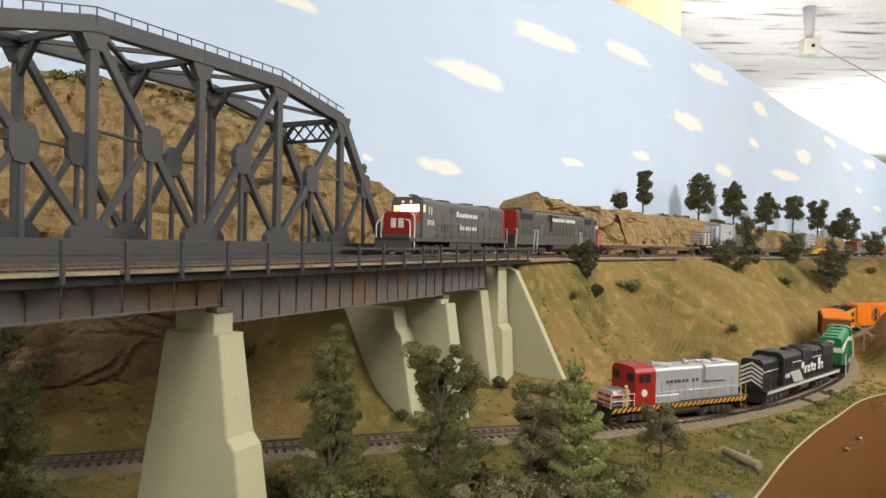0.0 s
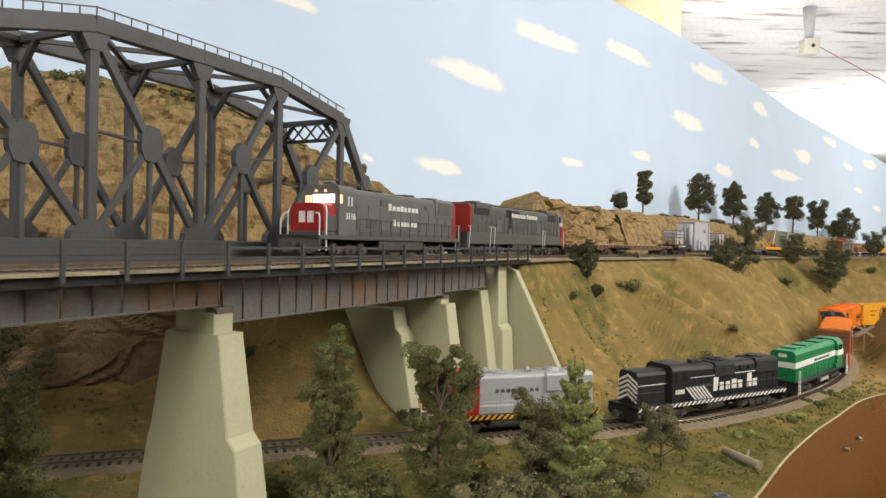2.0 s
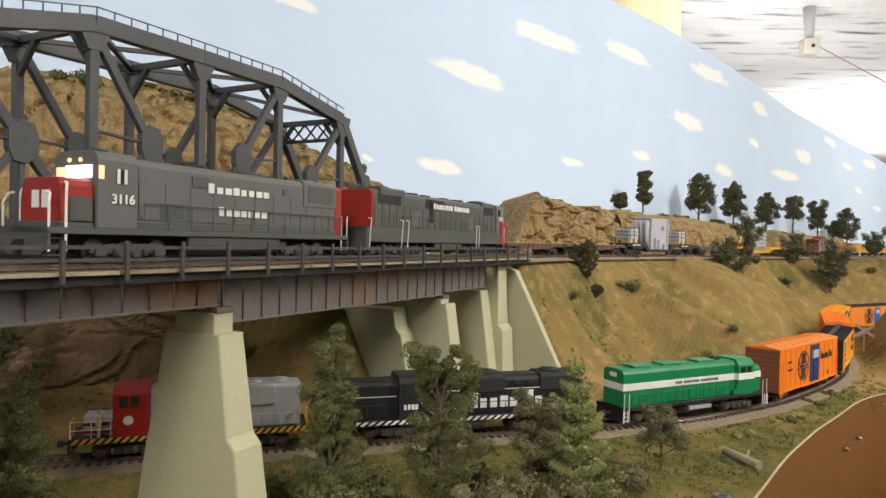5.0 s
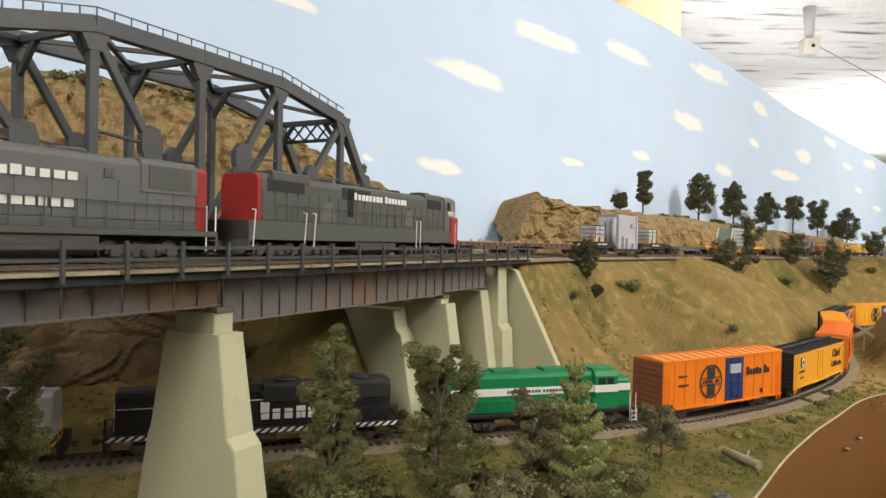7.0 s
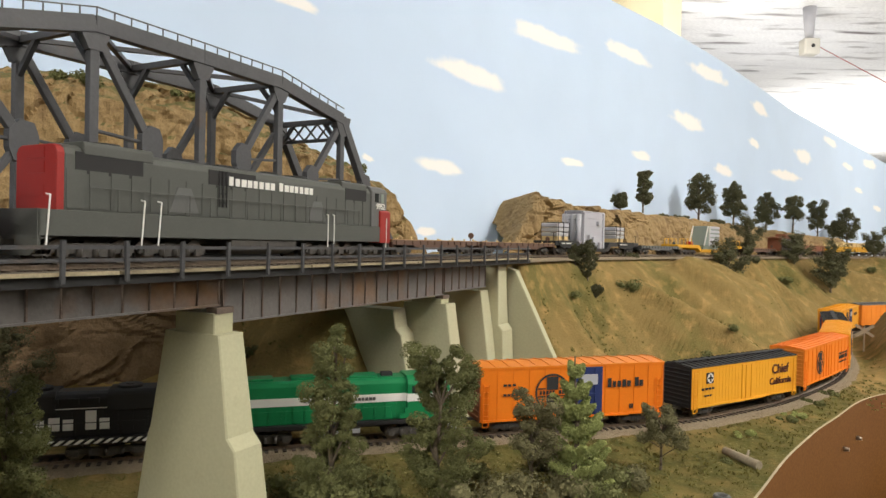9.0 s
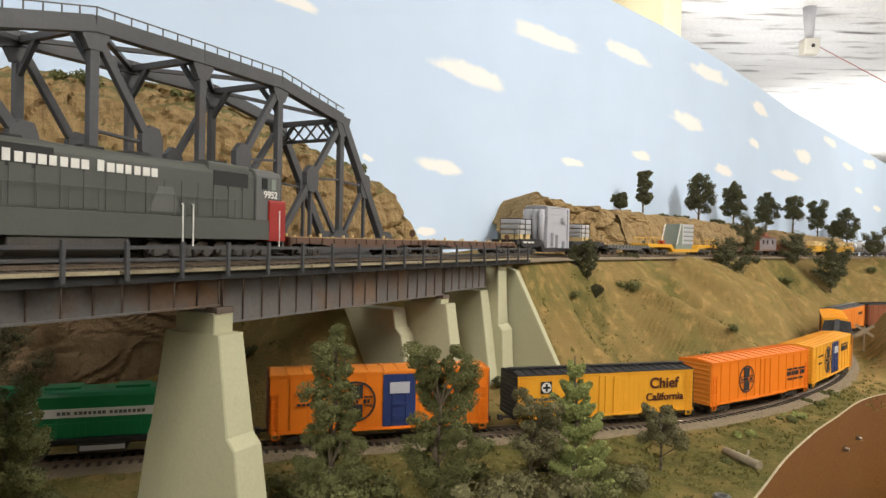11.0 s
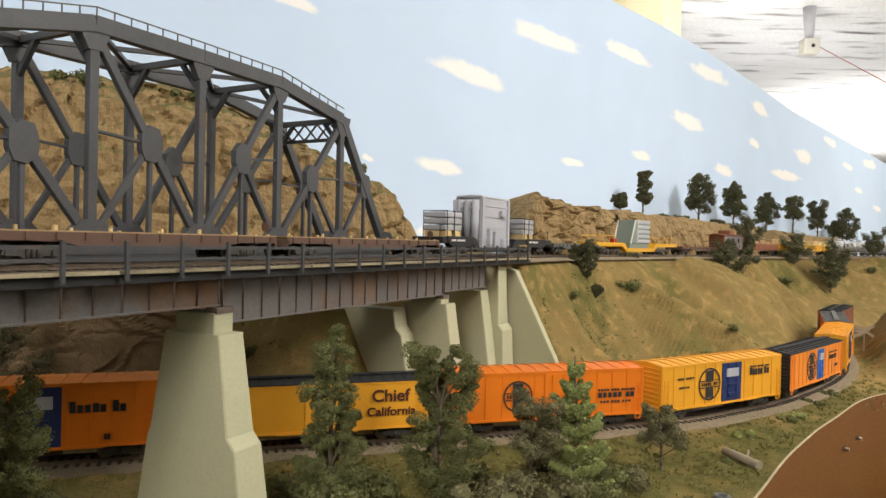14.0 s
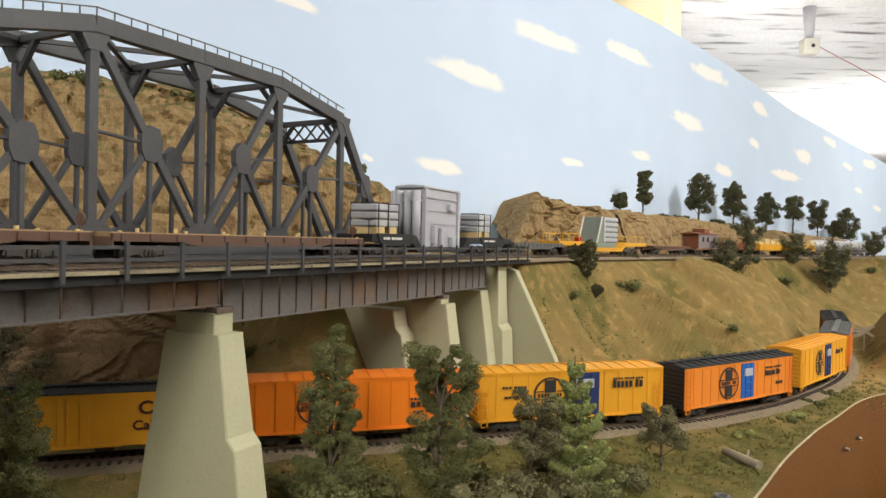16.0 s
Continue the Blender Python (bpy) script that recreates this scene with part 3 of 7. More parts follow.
def ballast_bed(line, s0, s1, z, parent):
    prof = [(-0.031, -0.0072), (-0.020, -0.0034), (-0.006, -0.0028), (0.006, -0.0028), (0.020, -0.0034), (0.031, -0.0072)]
    n = int((s1 - s0) / 0.004)
    verts, faces = [], []
    fine = np.linspace(-0.031, 0.031, 27)
    for i in range(n + 1):
        s = s0 + (s1 - s0) * i / n
        for q in fine:
            p = line.offset(s, q)
            h = float(np.interp(q, [a for a, _ in prof], [b for _, b in prof]))
            verts.append((p.x, p.y, z + h + 0.0006 * noise.noise(Vector((p.x * 700, p.y * 700, 0)))))
    w = len(fine)
    for i in range(n):
        for j in range(w - 1):
            k = i * w + j
            faces.append((k, k + w, k + w + 1, k + 1))
    me = bpy.data.meshes.new("ballast")
    me.from_pydata(verts, [], faces)
    me.materials.append(BALLAST)
    ob = new("ballast", me)
    ob.parent = parent
    return ob


def build_tracks():
    me = tie_mesh()
    low = empty("lower_track", "brown ballasted railway track curving round the hillside", "railway track", kind="structure")
    s0, s1 = 0.05, float(LOWER.s[-1]) - 0.05
    ballast_bed(LOWER, s0, s1, Z_LOW, low)
    rails(LOWER, s0, s1, Z_LOW, low)
    lay_ties(LOWER, s0, s1, Z_LOW, low, 0.0066, S_LOW + 0.20, S_LOW + 1.35, me)
    up = empty("upper_track", "railway track with dark ties on the high line", "railway track", kind="structure")
    e = float(UPPER.s[-1]) - 0.05
    ballast_bed(UPPER, 0.70 - S_START, e, Z_UP, up)
    rails(UPPER, 0.02, e, Z_UP, up)
    lay_ties(UPPER, 0.02, e, Z_UP, up, 0.0062, 0.05 - S_START, 1.2 - S_START, me)


# ---- bridges ----


def soften(bm):
    """Rounds the upright edges only, so that stacked parts meet flush."""
    up = [e for e in bm.edges if abs(e.verts[0].co.z - e.verts[1].co.z) > 0.6 * e.calc_length()]
    bmesh.ops.bevel(bm, geom=up, offset=0.0008, segments=1, profile=0.7, affect="EDGES", clamp_overlap=True)


def pier(s, thick, q0, q1, z_top, z_bot, step=None, cap=True, label="pale grey-green concrete bridge pier with battered sides", batter=(0.15, 0.02)):
    """A battered pier across the track: s along, q0..q1 across, heights from the eye."""
    top = empty("bridge_pier", label, "bridge pier", "concrete piers", m=BRIDGE.copy())
    bm = bmesh.new()

    def step_out(extra):
        return 1.2 * extra

    def ring(z, extra=0.0):
        d = z_top - z
        e, g = batter[1] * d, batter[0] * d + 0.4 * extra
        return [bm.verts.new((x, y, z)) for x, y in ((s - e, q0 - g - step_out(extra)), (s + thick + e, q0 - g - step_out(extra)), (s + thick + e, q1 + 1.15 * g), (s - e, q1 + 1.15 * g))]
    levels = [ring(z_top)]
    if step:
        levels.append(ring(step + 0.006))
    else:
        levels.append(ring(z_bot))

    def close(rings):
        bm.faces.new(rings[0])
        bm.faces.new(rings[-1][::-1])
        for a, b in zip(rings, rings[1:]):
            for i in range(4):
                bm.faces.new((a[i], b[i], b[(i + 1) % 4], a[(i + 1) % 4]))
    close(levels[:2])
    soften(bm)
    part("shaft", bm, CONCRETE, top)
    if step:
        bm = bmesh.new()
        close([ring(step + 0.0060), ring(step, 0.003), ring(z_bot, 0.003)])
        soften(bm)
        part("footing", bm, CONCRETE, top)
    if cap:
        bm = bmesh.new()
        box(bm, s + 0.002, s + thick - 0.002, q0 + 0.006, q1 - 0.006, z_top - 0.001, z_top + cap)
        part("bearing_block", bm, CONCRETE, top, bevel=0.0006)
        for q in (-0.013, 0.013) if q0 < 0 else (q0 + 0.008, q1 - 0.008):
            bm = bmesh.new()
            box(bm, s + 0.003, s + thick - 0.003, q - 0.004, q + 0.004, z_top + cap - 0.0005, z_top + cap + 0.003)
            part("bearing", bm, RUST, top, "rusty steel bearing plate")
    return top


def plate_girder(s0, s1, z_top, z_bot, spacing):
    g = empty("plate_girder", "dark weathered steel deck girder with rusty stiffeners", "bridge girder", "deck girders", m=BRIDGE.copy())
    for q, side in ((-0.0125, -1), (0.0125, 1)):
        bm = bmesh.new()
        box(bm, s0, s1, q - 0.0006, q + 0.0006, z_bot, z_top)
        part("web", bm, GIRDER, g)
        for z in (z_bot, z_top - 0.0012):
            bm = bmesh.new()
            box(bm, s0, s1, q - 0.0018, q + 0.0018, z, z + 0.0010)
            part("flange", bm, GIRDER, g)
        n = max(1, round((s1 - s0) / spacing))
        for i in range(n + 1):
            x = s0 + 0.0008 + (s1 - s0 - 0.0016) * i / n
            bm = bmesh.new()
            y0, y1 = sorted((q + side * 0.0005, q + side * 0.0016))
            box(bm, x - 0.0004, x + 0.0004, y0, y1, z_bot + 0.0012, z_top - 0.0012)
            part("stiffener", bm, RUST, g)
    for i in range(4):
        x = s0 + (s1 - s0) * (i + 0.5) / 4
        bm = bmesh.new()
        box(bm, x - 0.001, x + 0.001, -0.0118, 0.0118, z_bot + 0.004, z_top - 0.004)
        part("cross_frame", bm, GIRDER, g)
    return g


def build_deck_bridge():
    plate_girder(-0.88, -0.6565, -0.0225, -0.0385, 0.0155)
    plate_girder(-0.655, -0.4305, -0.0225, -0.0385, 0.0155)
    plate_girder(-0.429, -0.2015, -0.0225, -0.0385, 0.0155)
    plate_girder(-0.20, 0.0445, -0.0225, -0.0385, 0.0155)
    plate_girder(0.046, 0.2745, -0.0225, -0.0385, 0.0155)
    plate_girder(0.276, 0.5445, -0.0225, -0.0487, 0.0155)
    plate_girder(0.546, 0.640, -0.0225, -0.0462, 0.0155)
    deck = empty("bridge_deck", "open timber bridge deck with walkway boards and steel handrail", "bridge deck", kind="structure", m=BRIDGE.copy())
    for q in (-0.0330, -0.0290, -0.0250, 0.0235, 0.0275):
        for i in range(12):
            bm = bmesh.new()
            a = -0.86 + i * 0.132
            box(bm, a + 0.0006, a + 0.1314, q - 0.0017, q + 0.0017, -0.0176, -0.0160)
            part("walkway_board", bm, NEW_BOARD if q == -0.0330 else WALKWAY, deck, "pale plank" if q == -0.0330 else "")
    # edge beams and outriggers coloured near-black as shade below the boards
    for q in (-0.0345, 0.0305):
        bm = bmesh.new()
        box(bm, -0.86, 0.724, q * 0.9 - 0.0006, q * 0.9 + 0.0006, -0.0222, -0.0178)
        part("edge_beam", bm, SOOT_SHADE, deck)
    for q in (-0.030, 0.028):
        for k in range(55):
            s = -0.85 + 0.0288 * k
            bm = bmesh.new()
            box(bm, s - 0.001, s + 0.001, -0.029 if q < 0 else 0.012, -0.012 if q < 0 else 0.031, -0.0224, -0.0177)
            part("outrigger", bm, SOOT_SHADE, deck)
    for k in range(60):
        s = 0.1685 - 0.02975 * 34 + 0.02975 * k
        if s > 0.712:
            break
        bm = bmesh.new()
        lean = random.uniform(-0.0006, 0.0006)
        bar(bm, (s, -0.0362, -0.0205), (s + lean, -0.0362, -0.0028), 0.0017, 0.0015, up=(0, 1, 0))
        part("rail_post", bm, STEEL, deck)
    for z in (-0.0058, -0.0112):
        bm = bmesh.new()
        prev = None
        for i in range(52):
            s = -0.86 + 1.575 * i / 51
            p = (s, -0.0352, z + 0.0005 * noise.noise(Vector((s * 9, z * 900, 0))))
            if prev:
                bar(bm, prev, p, 0.0009, 0.0016)
            prev = p
        part("handrail", bm, STEEL, deck)


def build_truss():
    T = empty("truss_bridge", "dark grey steel through truss bridge with polygonal top chord", "truss bridge", m=BRIDGE.copy())
    node = [0.089, 0.1645, 0.2400, 0.3165, 0.3915, 0.4700, 0.5430]
    high = {1: 0.0985, 2: 0.1165, 3: 0.1175, 4: 0.1175, 5: 0.1035}
    Q = (0.050, 0.119)
    ZB = -0.0075

    def member(name, a, b, w, h, label=""):
        bm = bmesh.new()
        bar(bm, a, b, w, h, up=(0, 1, 0))
        return part(name, bm, STEEL, T, label, bevel=0.0003)

    def plate(name, x, q, z, outline, t=0.0052):
        bm = bmesh.new()
        prism(bm, [(x + a, z + b) for a, b in outline], q - t / 2, q + t / 2, axis=1)
        return part(name, bm, STEEL, T)
    tri = [(-0.014, -0.002), (-0.0125, 0.009), (-0.006, 0.0155), (0.006, 0.0155), (0.0125, 0.009), (0.014, -0.002)]
    hexa = [(0.0074, 0.0035), (0.0050, 0.0098), (-0.0022, 0.0110), (-0.0074, 0.0050), (-0.0074, -0.0035), (-0.0050, -0.0098), (0.0022, -0.0110), (0.0074, -0.0050)]
    gus = [(-0.011, 0.001), (0.011, 0.001), (0.008, -0.008), (0.004, -0.0155), (-0.004, -0.0155), (-0.008, -0.008)]
    for q in Q:
        # chords
        member("bottom_chord", (0.084, q, ZB), (0.548, q, ZB), 0.009, 0.006)
        for i in range(1, 5):
            member("top_chord", (node[i], q, high[i] - 0.001), (node[i + 1], q, high[i + 1] - 0.001), 0.0094, 0.0064)
        member("end_post", (node[0], q, ZB), (node[1], q, high[1]), 0.0075, 0.0062)
        member("end_post", (node[6], q, ZB), (node[5], q, high[5]), 0.0075, 0.0062)
        for i in range(1, 6):
            member("post", (node[i], q, ZB), (node[i], q, high[i]), 0.0056, 0.0044)
            plate("gusset", node[i], q, high[i], gus)
        for i in range(7):
            plate("gusset", node[i], q, ZB, tri)
        # main diagonals fall towards the middle, with a sub strut, hanger and knee at half way
        for i in (1, 2, 3, 4):
            a, b = (i, i + 1) if i < 3 else (i + 1, i)
            p0, p1 = Vector((node[a], q, high[a] - 0.004)), Vector((node[b], q, ZB + 0.004))
            member("diagonal", p0, p1, 0.0050, 0.0040)
            mid = (p0 + p1) / 2
            plate("gusset", mid.x, q, mid.z, hexa, 0.0048)
            member("hanger", mid, (mid.x, q, ZB), 0.0026, 0.0030)
            member("sub_diagonal", mid, (node[a], q, ZB + 0.003), 0.0036, 0.0032)
            member("strut", mid, (node[a], q, mid.z + 0.003), 0.0018, 0.0022)
        for a, b in ((0, 1), (6, 5)):
            p0, p1 = Vector((node[a], q, ZB)), Vector((node[b], q, high[b]))
            mid = (p0 + p1) / 2
            plate("gusset", mid.x, q, mid.z, hexa, 0.0048)
            member("hanger", mid, (mid.x, q, ZB), 0.0026, 0.0030)
            member("sub_diagonal", mid, (node[b], q, ZB + 0.003), 0.0036, 0.0032)
            member("strut", mid, (node[b], q, mid.z + 0.002), 0.0018, 0.0022)
    # top bracing
    for i in range(1, 6):
        bm = bmesh.new()
        bar(bm, (node[i], Q[0], high[i] - 0.002), (node[i], Q[1], high[i] - 0.002), 0.004, 0.004)
        part("top_strut", bm, STEEL, T)
        for q, e in ((Q[0], 1), (Q[1], -1)):
            bm = bmesh.new()
            bar(bm, (node[i], q, high[i] - 0.024), (node[i], q + e * 0.018, high[i] - 0.003), 0.003, 0.003)
            part("knee_brace", bm, STEEL, T)
    for i in range(1, 5):
        for a, b in ((0, 1), (1, 0)):
            bm = bmesh.new()
            bar(bm, (node[i], Q[a], high[i] - 0.001), (node[i + 1], Q[b], high[i + 1] - 0.001), 0.0032, 0.0026)
            part("lateral_brace", bm, STEEL, T)
    # lattice portals at both ends
    for i, lean in ((1, -0.006), (5, 0.006)):
        for dz in (-0.003, -0.017):
            bm = bmesh.new()
            bar(bm, (node[i] + lean * (dz < -0.01), Q[0], high[i] + dz), (node[i] + lean * (dz < -0.01), Q[1], high[i] + dz), 0.003, 0.0026)
            part("portal_beam", bm, STEEL, T)
        for k in range(5):
            y0, y1 = Q[0] + 0.0138 * k, Q[0] + 0.0138 * (k + 1)
            for a, b in ((-0.003, -0.017), (-0.017, -0.003)):
                bm = bmesh.new()
                bar(bm, (node[i] + lean * 0.5, y0, high[i] + a), (node[i] + lean * 0.5, y1, high[i] + b), 0.0012, 0.0014)
                part("lattice", bm, STEEL, T)
    # floor: beams, stringers and a track of its own
    for k in range(13):
        s = node[0] + (node[6] - node[0]) * k / 12
        bm = bmesh.new()
        box(bm, s - 0.0015, s + 0.0015, Q[0] + 0.003, Q[1] - 0.003, -0.022, -0.014)
        part("floor_beam", bm, STEEL, T)
    for q in (0.0735, 0.0955):
        bm = bmesh.new()
        box(bm, 0.0, 0.70, q - 0.0015, q + 0.0015, -0.0226, -0.0188)
        part("stringer", bm, STEEL, T)
    for q in (Q[0] - 0.001, Q[1] + 0.001):
        bm = bmesh.new()
        box(bm, 0.084, 0.548, q - 0.0020, q + 0.0020, -0.026, -0.012)
        part("side_girder", bm, STEEL, T)
    me = tie_mesh()
    for k in range(72):
        shared("tie", me, T, Matrix.Translation((0.09 + 0.0063 * k, 0.0845, -0.0165)))
    for q in (0.0762, 0.0928):
        bm = bmesh.new()
        box(bm, 0.0, 0.70, q - 0.0005, q + 0.0005, -0.0165, -0.0142)
        part("rail", bm, RAIL, T)
    # thin handrail along the near top chord
    tops = [(node[1] - 0.004, high[1] + 0.003)] + [(node[i], high[i] + 0.0032) for i in range(2, 5)] + [(node[5], high[5] + 0.0032)]
    for (a, za), (b, zb) in zip(tops, tops[1:]):
        n = max(2, round((b - a) / 0.0105))
        for k in range(n):
            t = k / n
            bm = bmesh.new()
            p = Vector((a + (b - a) * t, Q[0] - 0.003, za + (zb - za) * t))
            bar(bm, p, p + Vector((0, 0, 0.0048)), 0.0006, 0.0006, up=(0, 1, 0))
            part("rail_post", bm, STEEL, T)
        bm = bmesh.new()
        bar(bm, (a, Q[0] - 0.003, za + 0.0048), (b, Q[0] - 0.003, zb + 0.0048), 0.0006, 0.0007)
        part("handrail", bm, STEEL, T)


def build_bridges():
    build_deck_bridge()
    build_truss()
    pier(0.266, 0.0185, -0.022, 0.020, -0.0535, -0.190, step=-0.114, cap=0.0115)
    pier(0.036, 0.0185, -0.022, 0.020, -0.0535, -0.190, step=-0.114, cap=0.0115)
    for s in (-0.210, -0.439, -0.665):
        pier(s, 0.0185, -0.022, 0.020, -0.0535, -0.190, step=-0.114, cap=0.0115)
    pier(0.535, 0.0185, -0.022, 0.022, -0.0560, -0.200, cap=0.0045)
    pier(0.512, 0.0215, 0.0195, 0.112, -0.0615, -0.200, step=-0.084, cap=0.0, batter=(0.20, 0.02), label="broad pale concrete pier under the truss bridge")
    pier(0.632, 0.019, -0.012, 0.050, -0.0500, -0.190, cap=0.0, label="pale concrete bridge seat against the abutment")
    pier(0.654, 0.022, -0.022, 0.130, -0.0235, -0.190, step=-0.092, cap=0.0, label="tall pale concrete bridge abutment", batter=(0.04, 0.04))
    bm = bmesh.new()
    prism(bm, [(-0.018, -0.026), (-0.028, -0.030), (-0.088, -0.150), (-0.088, -0.19), (-0.018, -0.19)], 0.6885, 0.6995, axis=0)
    ob = part("wing_wall", bm, CONCRETE, bevel=0.0007)
    ob.matrix_basis = BRIDGE.copy()
    tagged(ob, "sloping pale concrete wing wall holding the hillside", "retaining wall")


# ---- build the setting ----
build_room()
build_backdrop()
build_ground()
build_rocks()
build_bridges()

# ---- rolling stock ----
CACHE = {}


def wheelset_mesh(r):
    key = ("wheelset", r)
    if key not in CACHE:
        bm = bmesh.new()
        tube(bm, (0, -0.0095, 0), (0, 0.0095, 0), 0.0012, n=8)
        for e in (-1, 1):
            tube(bm, (0, e * 0.0072, 0), (0, e * 0.0100, 0), r, n=20)
            tube(bm, (0, e * 0.0066, 0), (0, e * 0.0073, 0), r + 0.0008, n=20)
        CACHE[key] = finish(bm, "wheelset", WHEEL)
    return CACHE[key]


def side_frame_mesh(base, loco):
    key = ("frame", base, loco)
    if key not in CACHE:
        bm = bmesh.new()
        h = base / 2
        if loco:
            prism(bm, [(-h - 0.005, 0.0050), (-h - 0.004, 0.0085), (-h * 0.5, 0.0095), (h * 0.5, 0.0095), (h + 0.004, 0.0085), (h + 0.005, 0.0050), (h * 0.55, 0.0048), (h * 0.4, 0.0032), (-h * 0.4, 0.0032), (-h * 0.55, 0.0048)], -0.0009, 0.0009, axis=1)
            for x in (-h, h):
                box(bm, x - 0.0026, x + 0.0026, -0.0020, 0.0006, 0.0038, 0.0078)
            for x in (-h * 0.5, 0, h * 0.5):
                tube(bm, (x, -0.0014, 0.0035), (x, -0.0014, 0.0088), 0.0014, n=8)
        else:
            prism(bm, [(-h - 0.003, 0.0044), (-h - 0.0025, 0.0066), (-h * 0.45, 0.0086), (h * 0.45, 0.0086), (h + 0.0025, 0.0066), (h + 0.003, 0.0044), (h * 0.5, 0.0040), (h * 0.32, 0.0022), (-h * 0.32, 0.0022), (-h * 0.5, 0.0040)], -0.0008, 0.0008, axis=1)
            for x in (-0.0022, 0, 0.0022):
                tube(bm, (x, -0.0010, 0.0030), (x, -0.0010, 0.0076), 0.0010, n=8)
            for x in (-h, h):
                box(bm, x - 0.0015, x + 0.0015, -0.0013, 0.0004, 0.0040, 0.0064)
        CACHE[key] = finish(bm, "side_frame", UNDER)
    return CACHE[key]


def truck(car, x, base=0.0195, r=0.0048, loco=False, axles=2):
    """A bogie: bolster, two side frames and its wheelsets."""
    bm = bmesh.new()
    box(bm, x - 0.0035, x + 0.0035, -0.0095, 0.0095, 0.0055, 0.0088 if not loco else 0.0105)
    t = part("truck", bm, UNDER, car, "grimy black bogie")
    for e in (-1, 1):
        shared("side_frame", side_frame_mesh(base, loco), t, Matrix.Translation((x, e * 0.0118, 0)) @ Matrix.Rotation(0 if e < 0 else math.pi, 4, "Z"))
    for k in range(axles):
        shared("wheelset", wheelset_mesh(r), t, Matrix.Translation((x - base / 2 + base * k / (axles - 1), 0, r)))
    return t


def couplers(car, half, z=0.0098, reach=0.0068):
    for e in (-1, 1):
        bm = bmesh.new()
        bar(bm, (e * (half - 0.004), 0, z), (e * (half + reach), 0, z), 0.0022, 0.0022)
        box(bm, e * (half + reach) - 0.0024, e * (half + reach) + 0.0012, -0.0022, 0.0022, z - 0.0022, z + 0.0022)
        part("coupler", bm, UNDER, car)


def glyph(bm, x, z, w, h, kind, y, t=0.0003):
    """A plain block mark of one character's size."""
    box(bm, x, x + w * (0.80, 0.92, 0.98, 0.86)[kind], y - t, y + t * 0.3, z, z + h)


def lettering(name, car, words, x, z, width, h, y, mat, label="", first=1.0, t=0.0003):
    """Plain marks in rows: words is a list of character counts; first sets the size of each word's first mark."""
    bm = bmesh.new()
    total = sum(words) + 0.6 * (len(words) - 1)
    step = width / total
    cx, seed = x, int(abs(x) * 1e5) % 7
    for n in words:
        for i in range(n):
            big = first if i == 0 else 1.0 if first < 1.22 or i == 3 else 0.84
            glyph(bm, cx, z, step * 0.80, h * big, (seed + i * 3 + n) % 4, y, t)
            cx += step
        cx += step * 0.6
    return part(name, bm, mat, car, label)


def numerals(text, car, x, z, h, mat, y=None, face="side", depth=0.0002):
    """Readable road numbers in the built-in font."""
    cu = bpy.data.curves.new("numerals", "FONT")
    cu.offset = h * 0.03
    cu.body, cu.size, cu.extrude, cu.align_x, cu.align_y = text, h * 1.35, depth, "CENTER", "CENTER"
    tmp = bpy.data.objects.new("numerals", cu)
    me = bpy.data.meshes.new_from_object(tmp)
    me.materials.clear()
    me.materials.append(mat)
    bpy.data.objects.remove(tmp)
    ob = new("road_number", me)
    ob.parent = car
    if face == "side":
        ob.matrix_basis = Matrix.Translation((x, y, z)) @ Matrix.Rotation(math.pi / 2, 4, "X")
    elif face == "front":     # looking at the -x end
        ob.matrix_basis = Matrix.Translation((x, y, z)) @ Matrix.Rotation(-math.pi / 2, 4, "Z") @ Matrix.Rotation(math.pi / 2, 4, "X")
    else:
        ob.matrix_basis = Matrix.Translation((x, y, z)) @ Matrix.Rotation(math.pi / 2, 4, "Z") @ Matrix.Rotation(math.pi / 2, 4, "X")
    return ob


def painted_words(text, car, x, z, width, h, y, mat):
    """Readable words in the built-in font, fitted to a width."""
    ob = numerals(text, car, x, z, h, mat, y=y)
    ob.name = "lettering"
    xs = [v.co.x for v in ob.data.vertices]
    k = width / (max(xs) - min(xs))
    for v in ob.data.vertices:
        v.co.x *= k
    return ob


def round_logo(car, x, z, r, y, ring, cross):
    """A round ring with a cross inside and a plain band."""
    bm = bmesh.new()
    n = 40
    for rr0, rr1 in ((r * 0.90, r),):
        vs = []
        for i in range(n):
            a = 2 * math.pi * i / n
            vs.append([bm.verts.new((x + math.cos(a) * q, y - dy, z + math.sin(a) * q)) for q, dy in ((rr0, 0.0003), (rr1, 0.0003), (rr1, -0.0001))])
        for i in range(n):
            a, b = vs[i], vs[(i + 1) % n]
            bm.faces.new((a[0], a[1], b[1], b[0]))
            bm.faces.new((a[1], a[2], b[2], b[1]))
    w = r * 0.34
    top = math.sqrt((r * 0.9) ** 2 - w ** 2)
    for sgn in (1, -1):
        z0, z1 = z + sgn * r * 0.14, z + sgn * top
        box(bm, x - w, x + w, y - 0.0003, y + 0.0001, min(z0, z1), max(z0, z1))
        x0, x1 = x + sgn * r * 0.42, x + sgn * top
        box(bm, min(x0, x1), max(x0, x1), y - 0.0003, y + 0.0001, z + r * 0.18, z + r * 0.24)
        box(bm, min(x0, x1), max(x0, x1), y - 0.0003, y + 0.0001, z - r * 0.24, z - r * 0.18)
    logo = part("round_emblem", bm, ring, car, "round black emblem with a cross")
    bm = bmesh.new()
    step = r * 1.5 / 8
    for i in range(8):
        if i != 5:
            glyph(bm, x - r * 0.75 + i * step, z - r * 0.10, step * 0.75, r * 0.2, i % 4, y - 0.0003, 0.0002)
    part("emblem_band", bm, cross, logo)


